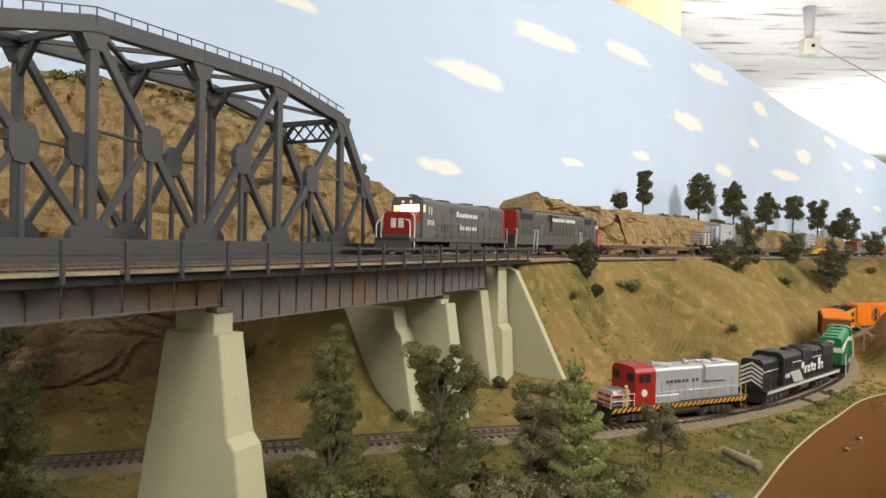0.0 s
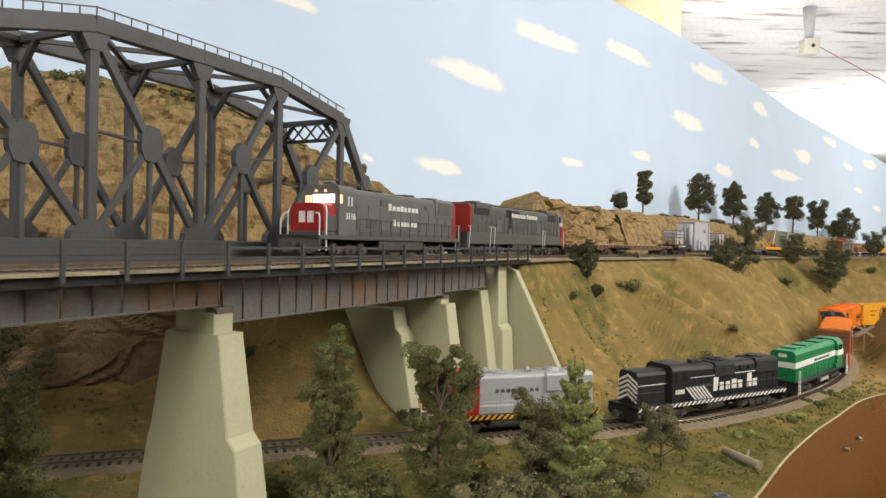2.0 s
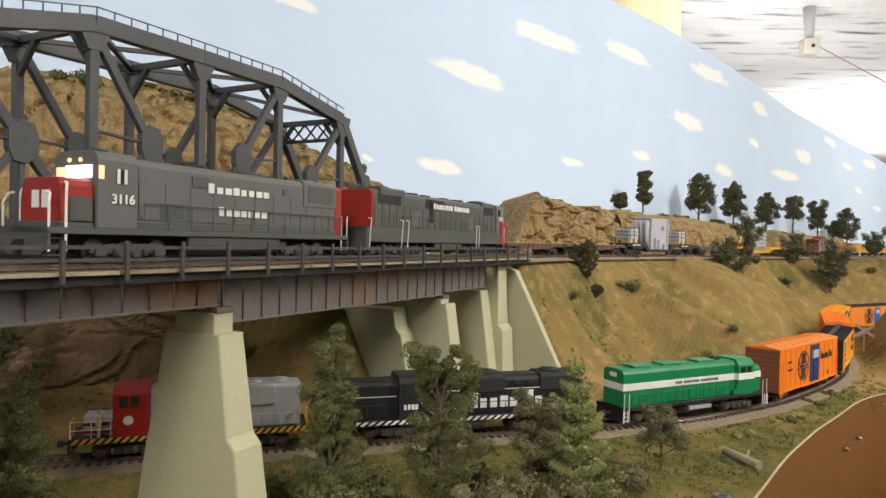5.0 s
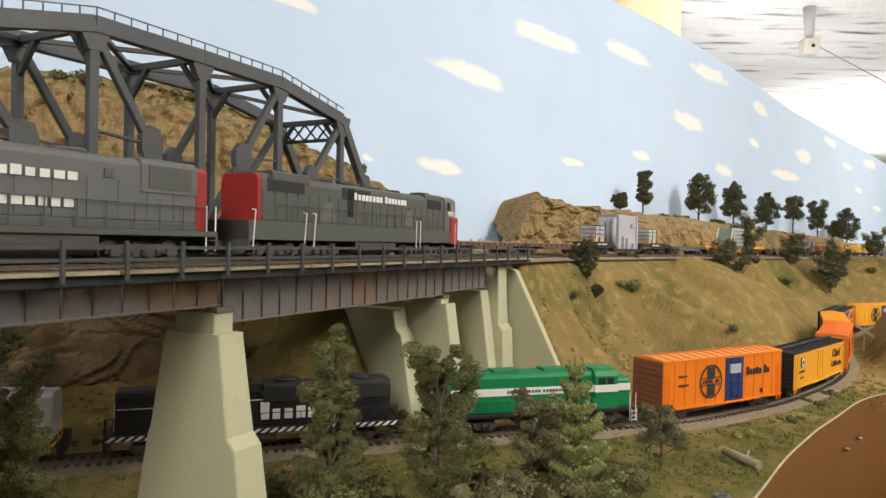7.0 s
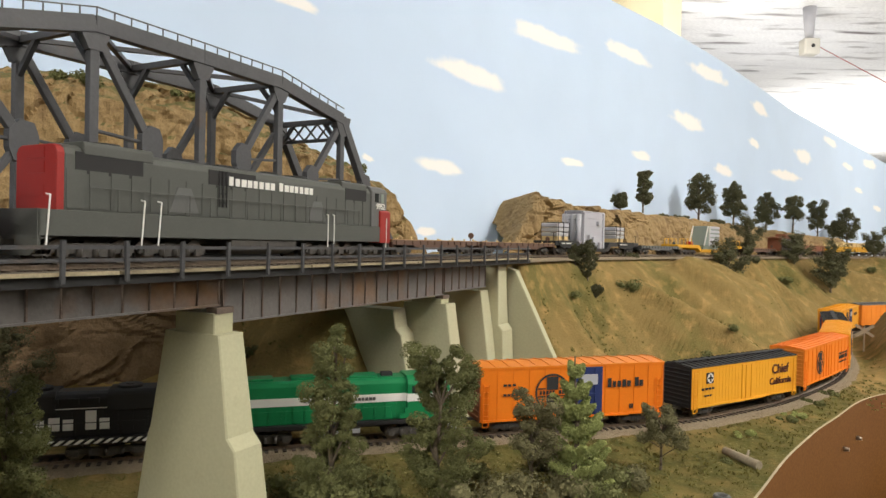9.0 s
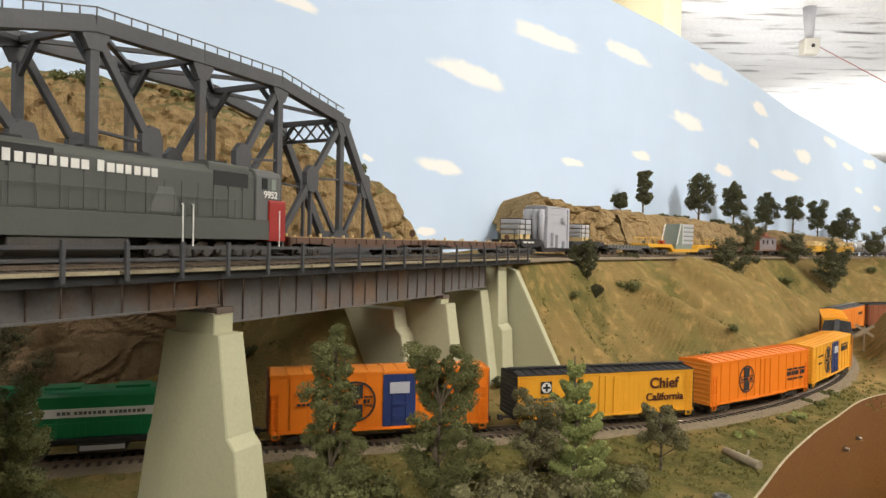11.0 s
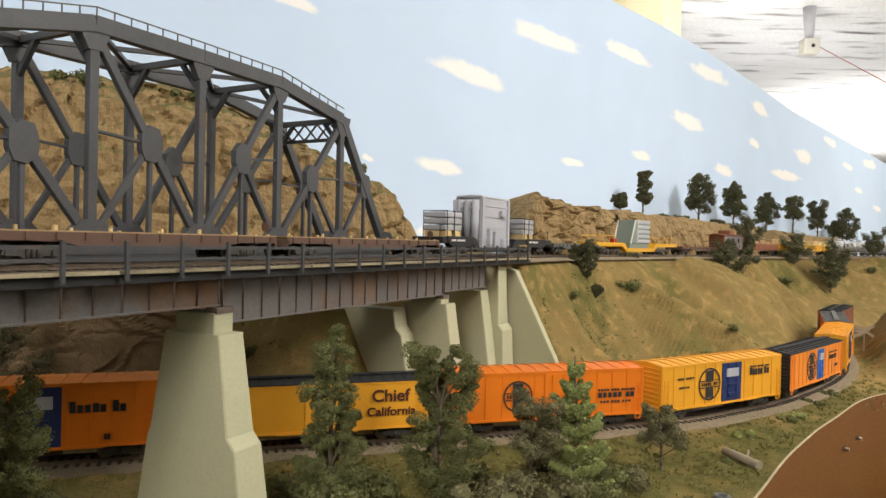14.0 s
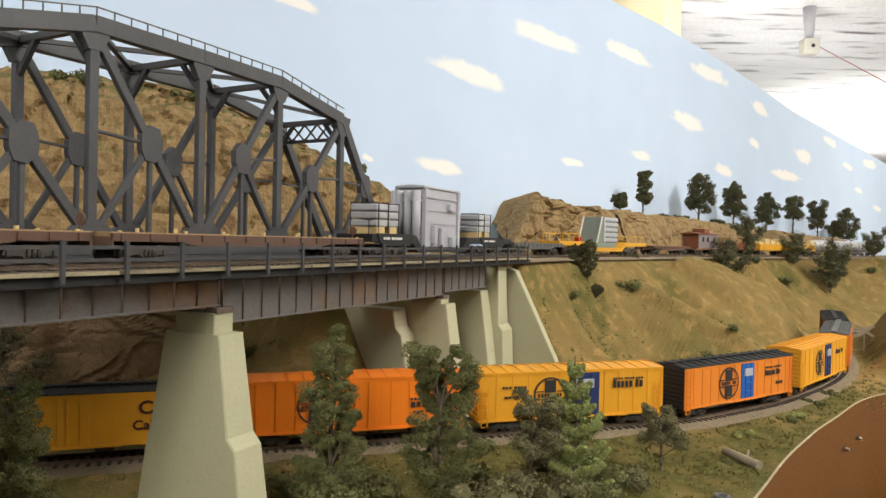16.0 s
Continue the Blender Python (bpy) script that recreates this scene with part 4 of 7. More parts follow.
def ladder(car, x, y, z0, z1, w, mat, along="x"):
    bm = bmesh.new()
    for e in (-0.5, 0.5):
        if along == "x":
            bar(bm, (x + e * w, y, z0), (x + e * w, y, z1), 0.0005, 0.0005, up=(0, 1, 0))
        else:
            bar(bm, (x, y + e * w, z0), (x, y + e * w, z1), 0.0005, 0.0005, up=(0, 1, 0))
    n = max(3, int((z1 - z0) / 0.0045))
    for i in range(n):
        z = z0 + (z1 - z0) * (i + 0.5) / n
        if along == "x":
            bar(bm, (x - w / 2, y, z), (x + w / 2, y, z), 0.0005, 0.0005)
        else:
            bar(bm, (x, y - w / 2, z), (x, y + w / 2, z), 0.0005, 0.0005)
    return part("ladder", bm, mat, car)


def boxcar(label, length, side, body, roof, end, door=None, door_x=0.0, door_w=0.030, plug=True, logo=None, words=(), ribs=12, wood=False, board=True, ink=None, roof_ribs=14, badge=None, texts=()):
    """A house car: body on a sill, ribbed ends, panelled roof, doors, ladders, trucks. side: sill to eave."""
    ink = ink or SOOT_SHADE
    car = empty("boxcar", label, "boxcar", "freight cars of the lower train")
    L, W, z0 = length / 2, 0.0170, 0.0112
    z1 = z0 + side
    bm = bmesh.new()
    box(bm, -L, L, -W, W, z0, z1)
    part("body", bm, body, car, bevel=0.0005)
    # side posts or seams
    for e in (-1, 1):
        for i in range(ribs + 1):
            x = -L + 0.0012 + (2 * L - 0.0024) * i / ribs
            if abs(x - door_x) < door_w / 2 + 0.001:
                continue
            bm = bmesh.new()
            w = 0.0003 if wood else 0.00045
            y0, y1 = sorted((e * (W - 0.0002), e * (W + (0.00015 if wood else 0.00045))))
            box(bm, x - w, x + w, y0, y1, z0 + 0.0012, z1 - 0.0012)
            part("side_post", bm, body, car)
        for za, zb in ((z0 - 0.0006, z0 + 0.0011), (z1 - 0.0013, z1 + 0.0002)):
            bm = bmesh.new()
            y0, y1 = sorted((e * (W - 0.0002), e * (W + 0.0006)))
            box(bm, -L, L, y0, y1, za, zb)
            part("side_rail", bm, body, car)
        # door
        y0, y1 = sorted((e * (W - 0.0002), e * (W + 0.0007)))
        bm = bmesh.new()
        box(bm, door_x - door_w / 2, door_x + door_w / 2, y0, y1, z0 + 0.0010, z1 - 0.0016)
        dd = part("door", bm, door or body, car, "sliding plug door" if plug else "hinged door", bevel=0.0002)
        for k in range(2):
            bm = bmesh.new()
            x = door_x + (k - 0.5) * door_w * 0.42
            tube(bm, (x, e * (W + 0.0011), z0 + 0.0015), (x, e * (W + 0.0011), z1 - 0.002), 0.00035, n=6)
            part("lock_rod", bm, door or body, dd)
        bm = bmesh.new()
        box(bm, door_x - door_w * 1.5, door_x + door_w * 1.5, min(e * W, e * (W + 0.0012)), max(e * W, e * (W + 0.0012)), z0 - 0.0010, z0 + 0.0002)
        part("door_track", bm, body, car)
    # ends with pressed ribs
    for e in (-1, 1):
        bm = bmesh.new()
        x0, x1 = sorted((e * (L - 0.0002), e * (L + 0.0005)))
        box(bm, x0, x1, -W, W, z0, z1)
        ob = part("end_panel", bm, end, car)
        for i in range(9):
            z = z0 + 0.003 + (side - 0.005) * i / 8
            bm = bmesh.new()
            tube(bm, (e * (L + 0.0003), -W + 0.0016, z), (e * (L + 0.0003), W - 0.0016, z), 0.0010, n=6)
            part("end_rib", bm, end, ob)
    # roof: low gable with cross panels
    pk = 0.0026
    bm = bmesh.new()
    prism(bm, [(-W - 0.0006, z1), (-W - 0.0006, z1 + 0.0007), (0, z1 + pk), (W + 0.0006, z1 + 0.0007), (W + 0.0006, z1)], -L - 0.0004, L + 0.0004)
    rf = part("roof", bm, roof, car)
    for i in range(roof_ribs + 1):
        x = -L + 0.001 + (2 * L - 0.002) * i / roof_ribs
        bm = bmesh.new()
        for e in (-1, 1):
            bar(bm, (x, e * (W + 0.0003), z1 + 0.0010), (x, 0, z1 + pk + 0.0003), 0.0009, 0.0008)
        part("roof_rib", bm, roof, rf)
    if board:
        bm = bmesh.new()
        for y in (-0.0022, 0, 0.0022):
            box(bm, -L - 0.001, L + 0.001, y - 0.0009, y + 0.0009, z1 + pk + 0.0010, z1 + pk + 0.0016)
        for i in range(9):
            x = -L + 0.004 + (2 * L - 0.008) * i / 8
            box(bm, x - 0.0005, x + 0.0005, -0.0025, 0.0025, z1 + pk - 0.0006, z1 + pk + 0.0011)
        part("running_board", bm, roof, car)
    # ladders, underframe, trucks
    for x in (-L + 0.005, L - 0.005):
        ladder(car, x, -W - 0.0011, z0 - 0.003, z1 - (0.002 if board else 0.012), 0.0052, body)
        bm = bmesh.new()
        bar(bm, (x - 0.0025, -W - 0.0002, z0 - 0.0045), (x + 0.0025, -W - 0.0002, z0 - 0.0045), 0.0006, 0.0006)
        for e in (-1, 1):
            bar(bm, (x + e * 0.0025, -W - 0.0002, z0 - 0.0045), (x + e * 0.0025, -W - 0.0002, z0), 0.0006, 0.0006, up=(0, 1, 0))
        part("stirrup", bm, body, car)
    bm = bmesh.new()
    box(bm, -L + 0.003, L - 0.003, -0.003, 0.003, 0.0075, z0 + 0.0004)
    for i in range(7):
        x = -L + 0.02 + (2 * L - 0.04) * i / 6
        box(bm, x - 0.0007, x + 0.0007, -W + 0.002, W - 0.002, 0.0095, z0 + 0.0003)
    part("underframe", bm, UNDER, car)
    bm = bmesh.new()
    tube(bm, (0.012, -0.008, 0.0075), (0.024, -0.008, 0.0075), 0.0028, n=10)
    part("brake_tank", bm, UNDER, car)
    couplers(car, L)
    for x in (-L + 0.0255, L - 0.0255):
        truck(car, x)
    y = -W - 0.0006
    if badge is not None:
        bm = bmesh.new()
        box(bm, badge - 0.005, badge + 0.005, -W - 0.0009, -W - 0.0002, z0 + side * 0.58, z0 + side * 0.86)
        em = part("emblem_panel", bm, BLACK, car, "small square emblem")
        bm = bmesh.new()
        tube(bm, (badge, -W - 0.0012, z0 + side * 0.72), (badge, -W - 0.0008, z0 + side * 0.72), 0.0044, n=24)
        part("disc", bm, WHITE, em)
        bm = bmesh.new()
        box(bm, badge - 0.0009, badge + 0.0009, -W - 0.0015, -W - 0.0011, z0 + side * 0.63, z0 + side * 0.81)
        box(bm, badge - 0.0034, badge + 0.0034, -W - 0.0015, -W - 0.0011, z0 + side * 0.70, z0 + side * 0.745)
        part("cross", bm, BLACK, em)
    if door in (BLUE, BLUE_LIGHT):
        for zz, hh, ww in ((side * 0.62, side * 0.20, 0.6), (side * 0.40, side * 0.05, 0.45), (side * 0.14, side * 0.08, 0.35)):
            bm = bmesh.new()
            box(bm, door_x - door_w * ww / 2, door_x + door_w * ww / 2, -W - 0.0017, -W - 0.0006, z0 + zz, z0 + zz + hh)
            part("door_panel", bm, TIN if zz > side * 0.5 else door, car, "pale label on the door" if zz > side * 0.5 else "")
    if logo:
        x, r = logo
        round_logo(car, x, z0 + side * 0.50, r, y, ink, ink)
    for (n, x, z, w, h, big) in words:
        lettering("lettering", car, n, x, z0 + z, w, h, y - 0.0002, ink, first=big)
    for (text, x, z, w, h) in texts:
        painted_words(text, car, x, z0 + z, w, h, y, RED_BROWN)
    return car


def stanchion_rail(car, pts, z0, z1, mat, r=0.00032, mid=False):
    """A handrail through points on the walkway with posts at each."""
    bm = bmesh.new()
    for a, b in zip(pts, pts[1:]):
        tube(bm, (*a, z1), (*b, z1), r, n=6)
        if mid:
            tube(bm, (*a, (z0 + z1) / 2), (*b, (z0 + z1) / 2), r, n=6)
    rail = part("handrail", bm, mat, car)
    for p in pts:
        bm = bmesh.new()
        tube(bm, (*p, z0), (*p, z1), r, n=6)
        part("stanchion", bm, mat, rail)
    return rail


def loco_base(car, L, mat, deck=0.0165, W=0.0172, sill=0.0030, tank=(-0.03, 0.03), truck_x=0.058, base=0.032, axles=2, pilot=None):
    bm = bmesh.new()
    box(bm, -L, L, -W, W, deck - sill, deck)
    part("walkway", bm, mat, car, bevel=0.0003)
    bm = bmesh.new()
    box(bm, -L + 0.004, L - 0.004, -0.006, 0.006, 0.0095, deck - sill + 0.0002)
    part("centre_sill", bm, UNDER, car)
    bm = bmesh.new()
    prism(bm, [(-0.0145, 0.0062), (-0.0160, 0.0085), (-0.0160, deck - sill), (0.0160, deck - sill), (0.0160, 0.0085), (0.0145, 0.0062), (0.011, 0.0040), (-0.011, 0.0040)], tank[0], tank[1])
    part("fuel_tank", bm, UNDER, car, bevel=0.0005)
    for e in (-1, 1):
        truck(car, e * truck_x, base, 0.0057, True, axles)
        bm = bmesh.new()
        x0, x1 = sorted((e * L, e * (L - 0.0014)))
        prism(bm, [(-W, deck), (W, deck), (W, 0.0075), (0.0115, 0.0042), (-0.0115, 0.0042), (-W, 0.0075)], x0, x1)
        part("pilot", bm, pilot or mat, car, "footplate end with steps")
        for q in (-1, 1):
            bm = bmesh.new()
            for k in range(3):
                box(bm, min(e * L, e * (L - 0.0062)), max(e * L, e * (L - 0.0062)), min(q * (W - 0.0032), q * W), max(q * (W - 0.0032), q * W), 0.0042 + 0.0036 * k, 0.0047 + 0.0036 * k)
            part("step", bm, UNDER, car)
    couplers(car, L)


def hood(car, name, x0, x1, w, z0, z1, mat, round_top=0.003, label="", doors=0, door_mat=None, seams=True):
    bm = bmesh.new()
    r = round_top
    prism(bm, [(-w, z0), (-w, z1 - r), (-w + r * 0.35, z1 - r * 0.35), (-w + r, z1), (w - r, z1), (w - r * 0.35, z1 - r * 0.35), (w, z1 - r), (w, z0)], x0, x1)
    ob = part(name, bm, mat, car, label, bevel=0.0003)
    if doors:
        step = (x1 - x0) / doors
        for e in (-1, 1):
            for i in range(doors):
                bm = bmesh.new()
                y0, y1 = sorted((e * (w - 0.0001), e * (w + 0.00035)))
                box(bm, x0 + i * step + step * 0.07, x0 + (i + 1) * step - step * 0.07, y0, y1, z0 + 0.001, z0 + (z1 - z0) * 0.62)
                part("hood_door", bm, door_mat or mat, ob)
    return ob


def pane(car, name, x0, x1, y0, y1, z0, z1, mat, label=""):
    bm = bmesh.new()
    box(bm, *sorted((x0, x1)), *sorted((y0, y1)), z0, z1)
    return part(name, bm, mat, car, label)


def roof_fan(car, x, z, r, mat):
    bm = bmesh.new()
    tube(bm, (x, 0, z - 0.0005), (x, 0, z + 0.0016), r, r * 0.94, 20)
    fan = part("roof_fan", bm, mat, car)
    bm = bmesh.new()
    tube(bm, (x, 0, z + 0.0016), (x, 0, z + 0.0021), r * 0.35, n=12)
    part("hub", bm, mat, fan)
    return fan


def resize(thing, kx, ky=1.0, kz=1.0, z0=0.0):
    """Stretch the parts of a thing that is still being built."""
    for o in thing.children_recursive:
        if o.matrix_basis == Matrix.Identity(4):
            for v in o.data.vertices:
                v.co = (v.co.x * kx, v.co.y * ky, z0 + (v.co.z - z0) * kz)
        else:
            o.location = (o.location.x * kx, o.location.y * ky, z0 + (o.location.z - z0) * kz)


def build_road_switcher():
    """Lead grey unit of the upper train, red nose first."""
    car = empty("diesel_locomotive", "grey diesel locomotive with scarlet nose and glowing cab windows", "locomotive", "locomotives")
    L = 0.1005
    loco_base(car, L, SP_GREY_DARK, tank=(-0.030, 0.036), truck_x=0.060, base=0.032)
    # low nose, cab, hood, radiator end
    hood(car, "nose", -0.0935, -0.0785, 0.0138, 0.0190, 0.0385, SP_RED, 0.0034, "scarlet low nose")
    hood(car, "nose_base", -0.0945, -0.0785, 0.0142, 0.0165, 0.0192, SP_GREY_DARK, 0.0006)
    bm = bmesh.new()
    for y in (0.0008, -0.0064):
        box(bm, -0.0938, -0.0934, y, y + 0.0052, 0.0250, 0.0328)
    part("nose_panel", bm, WHITE, car, "plain white block marks")
    cab = hood(car, "cab", -0.0785, -0.0590, 0.0160, 0.0165, 0.0520, SP_GREY, 0.0042, "grey cab")
    pane(cab, "windshield", -0.0791, -0.0783, -0.0118, 0.0062, 0.0394, 0.0452, LIT_WINDOW, "brightly glowing windscreen")
    pane(cab, "windshield", -0.0791, -0.0783, 0.0074, 0.0132, 0.0394, 0.0446, MARKER, "orange-lit windscreen")
    pane(cab, "window", -0.0782, -0.0758, -0.0164, -0.0158, 0.0390, 0.0450, MARKER, "orange-lit corner window")
    pane(cab, "window", -0.0690, -0.0655, -0.0164, -0.0158, 0.0376, 0.0440, WINDOW)
    pane(cab, "window", -0.0735, -0.0640, 0.0158, 0.0164, 0.0372, 0.0440, WINDOW)
    for x in (-0.0690, -0.0655):
        pane(cab, "window_frame", x - 0.0007, x + 0.0007, -0.0167, -0.0163, 0.0374, 0.0442, WHITE)
    pane(car, "equipment_box", -0.0900, -0.0800, -0.0150, -0.0137, 0.0195, 0.0300, SP_GREY_DARK, "dark battery box")
    for x0, x1, z0, z1 in ((-0.0460, -0.0330, 0.0225, 0.0300), (-0.0280, -0.0170, 0.0395, 0.0450), (0.0380, 0.0420, 0.0400, 0.0440)):
        pane(car, "grille", x0, x1, -0.0157, -0.0149, z0, z1, SP_GREY_DARK, "dark intake grille")
    for y in (-0.004, 0.004):
        bm = bmesh.new()
        tube(bm, (-0.0793, y, 0.0478), (-0.0784, y, 0.0478), 0.0010, n=12)
        part("marker_lamp", bm, MARKER, cab, "small orange-lit lamp")
    main = hood(car, "hood", -0.0590, 0.0880, 0.0150, 0.0205, 0.0505, SP_GREY, 0.0036, "grey engine hood", doors=10, door_mat=SP_GREY)
    hood(car, "hood_base", -0.0590, 0.0880, 0.0156, 0.0165, 0.0206, SP_GREY_DARK, 0.0006)
    hood(car, "radiator_end", 0.0560, 0.0880, 0.0158, 0.0345, 0.0515, SP_GREY, 0.0030, "flared radiator section")
    hood(car, "rear_cap", 0.0880, 0.0950, 0.0150, 0.0165, 0.0500, SP_RED, 0.0030, "scarlet rear end")
    pane(car, "grille", 0.060, 0.084, -0.0162, -0.0156, 0.0370, 0.0480, SP_GREY_DARK)
    for x in (0.030, 0.070):
        roof_fan(car, x, 0.0512, 0.0085, SP_GREY_DARK)
    bm = bmesh.new()
    box(bm, -0.024, -0.010, -0.004, 0.004, 0.0502, 0.0530)
    part("exhaust_stack", bm, SOOT_SHADE, car, bevel=0.0004)
    bm = bmesh.new()
    for y in (-0.002, 0, 0.002):
        tube(bm, (-0.072, y, 0.0540), (-0.0645, y, 0.0540), 0.0008, 0.0005, 8)
    box(bm, -0.067, -0.065, -0.003, 0.003, 0.0518, 0.0538)
    part("horn", bm, SP_GREY_DARK, car)
    lettering("lettering", car, [8], -0.018, 0.0372, 0.045, 0.0042, -0.0158, WHITE, "white block marks", first=1.25)
    lettering("lettering", car, [7], -0.011, 0.0252, 0.036, 0.0042, -0.0160, WHITE, first=1.2)
    numerals("3116", car, -0.0665, 0.0300, 0.0046, WHITE, y=-0.0165)
    # white front grab rails, grey side rails
    for y in (-0.0165, 0.0165):
        for x, zt in ((-0.0995, 0.0310), (-0.0925, 0.0360)):
            bm = bmesh.new()
            tube(bm, (x, y, 0.0060), (x, y, zt - 0.004), 0.00055, n=6)
            tube(bm, (x, y, zt - 0.004), (x + 0.0012, y * 0.90, zt), 0.00055, n=6)
            tube(bm, (x + 0.0012, y * 0.90, zt), (x + 0.0015, y * 0.70, zt + 0.0005), 0.00055, n=6)
            part("grab_rail", bm, WHITE, car, "white curved grab rail")
        for x in (0.0995, 0.0935):
            bm = bmesh.new()
            tube(bm, (x, y, 0.0060), (x, y, 0.0300), 0.0004, n=6)
            part("grab_rail", bm, WHITE, car, "white grab rail")
    stanchion_rail(car, [(-0.056 + 0.0135 * k, -0.0170) for k in range(12)], 0.0165, 0.0292, SP_GREY_DARK)
    resize(car, 1.075)
    return car


def build_twin_engine_unit():
    """Long second unit of the upper train: red-ended hood first, cab trailing."""
    car = empty("diesel_locomotive", "long dark grey twin-engine diesel locomotive with red ends", "locomotive", "locomotives")
    L = 0.1425
    loco_base(car, L, SP_GREY_DARK, deck=0.0240, W=0.0172, sill=0.0115, tank=(-0.028, 0.030), truck_x=0.112, base=0.032)
    for e in (-1, 1):
        truck(car, e * 0.066, 0.032, 0.0057, True)
    h = hood(car, "hood", -0.1290, 0.1180, 0.0148, 0.0240, 0.0530, SP_GREY_DARK, 0.0045, "grey engine hood", doors=22)
    hood(car, "hood_end", -0.1325, -0.1288, 0.0146, 0.0165, 0.0525, SP_RED, 0.0035, "scarlet hood end")
    for z in (0.0300, 0.0400, 0.0465):
        pane(car, "end_panel", -0.1328, -0.1323, -0.0060, 0.0060, z, z + 0.0050, SP_RED)
    hood(car, "radiator", -0.120, -0.082, 0.0152, 0.0490, 0.0550, SP_GREY_DARK, 0.0015)
    hood(car, "radiator", 0.082, 0.114, 0.0140, 0.0500, 0.0550, SP_GREY_DARK, 0.0015)
    cab = hood(car, "cab", 0.1180, 0.1370, 0.0162, 0.0240, 0.0545, SP_GREY, 0.0045, "flat-fronted grey cab")
    hood(car, "cab_nose", 0.1285, 0.1432, 0.0176, 0.0118, 0.0365, SP_RED, 0.0015, "scarlet lower cab front")
    hood(car, "cab_front", 0.1368, 0.1400, 0.0160, 0.0365, 0.0535, SP_GREY, 0.003)
    # opaque pale grey panes, the reflection put into their colour
    for y in (-0.0135, -0.004, 0.0055):
        pane(cab, "windshield", 0.1398, 0.1404, y, y + 0.0075, 0.0430, 0.0495, TIN, "windscreen coloured pale grey as if reflecting")
    pane(cab, "window", 0.1225, 0.1270, -0.0167, -0.0160, 0.0425, 0.0490, WINDOW)
    pane(cab, "window", 0.1305, 0.1345, -0.0167, -0.0160, 0.0425, 0.0490, GLASS_GREEN)
    numerals("9952", car, 0.1300, 0.0392, 0.0044, WHITE, y=-0.0166)
    pane(car, "number_plate", 0.1400, 0.1404, -0.012, 0.002, 0.0380, 0.0425, BLACK)
    numerals("9952", car, 0.1406, 0.0402, 0.0036, WHITE, y=-0.005, face="rear")
    lettering("lettering", car, [8, 7], -0.030, 0.0425, 0.078, 0.0042, -0.0152, WHITE, "white block marks", first=1.2)
    for x in (-0.062, 0.052):
        bm = bmesh.new()
        prism(bm, [(x - 0.010, 0.0258), (x + 0.010, 0.0258), (x + 0.0045, 0.0385), (x - 0.0045, 0.0385)], -0.0154, -0.0147, axis=1)
        part("air_duct", bm, SP_GREY, car)
    for x0, x1 in ((-0.124, -0.088), (-0.045, -0.008), (0.085, 0.112)):
        pane(car, "grille", x0, x1, -0.0151, -0.0146, 0.0405, 0.0500, SOOT_SHADE, "dark screened intake")
    for x in (-0.036, -0.0335):
        ladder(car, x, -0.0156, 0.0300, 0.0500, 0.0030, SOOT_SHADE)
    for x in (-0.090, -0.080, 0.062, 0.069, -0.1385, 0.138):
        bm = bmesh.new()
        tube(bm, (x, -0.0172, 0.0085), (x + (0.001 if x < 0 else -0.001), -0.0180, 0.0300), 0.0004, n=6)
        tube(bm, (x + (0.001 if x < 0 else -0.001), -0.0180, 0.0300), (x + 0.001, -0.0150, 0.0305), 0.0004, n=6)
        part("grab_rail", bm, WHITE, car, "white grab rail")
    for x in (-0.100, -0.05, 0.045, 0.098):
        roof_fan(car, x, 0.0532 + (0.0018 if abs(x) > 0.09 else 0), 0.009, SOOT_SHADE)
    for x in (-0.02, 0.02):
        bm = bmesh.new()
        box(bm, x - 0.006, x + 0.006, -0.003, 0.003, 0.0525, 0.0552)
        part("exhaust_stack", bm, SOOT_SHADE, car, bevel=0.0004)
    stanchion_rail(car, [(-0.118 + 0.0145 * k, -0.0172) for k in range(16)], 0.0240, 0.0345, SP_GREY_DARK, r=0.00025)
    resize(car, 0.962)
    return car


def hazard(car, x0, x1, y, z0, z1, a, b, n, slant=1.0):
    """A striped edge strip: base colour a, slanting bars of b."""
    bm = bmesh.new()
    box(bm, x0, x1, y - 0.0002, y + 0.0002, z0, z1)
    ob = part("hazard_strip", bm, a, car, "striped warning edge")
    bm = bmesh.new()
    step = (x1 - x0) / n
    for i in range(n):
        x = x0 + i * step
        d = (z1 - z0) * slant
        prism(bm, [(x, z0), (x + step * 0.5, z0), (min(x + step * 0.5 + d, x1), z1), (min(x + d, x1), z1)], y - 0.0004, y - 0.0001, axis=1)
    part("stripe_band", bm, b, ob)


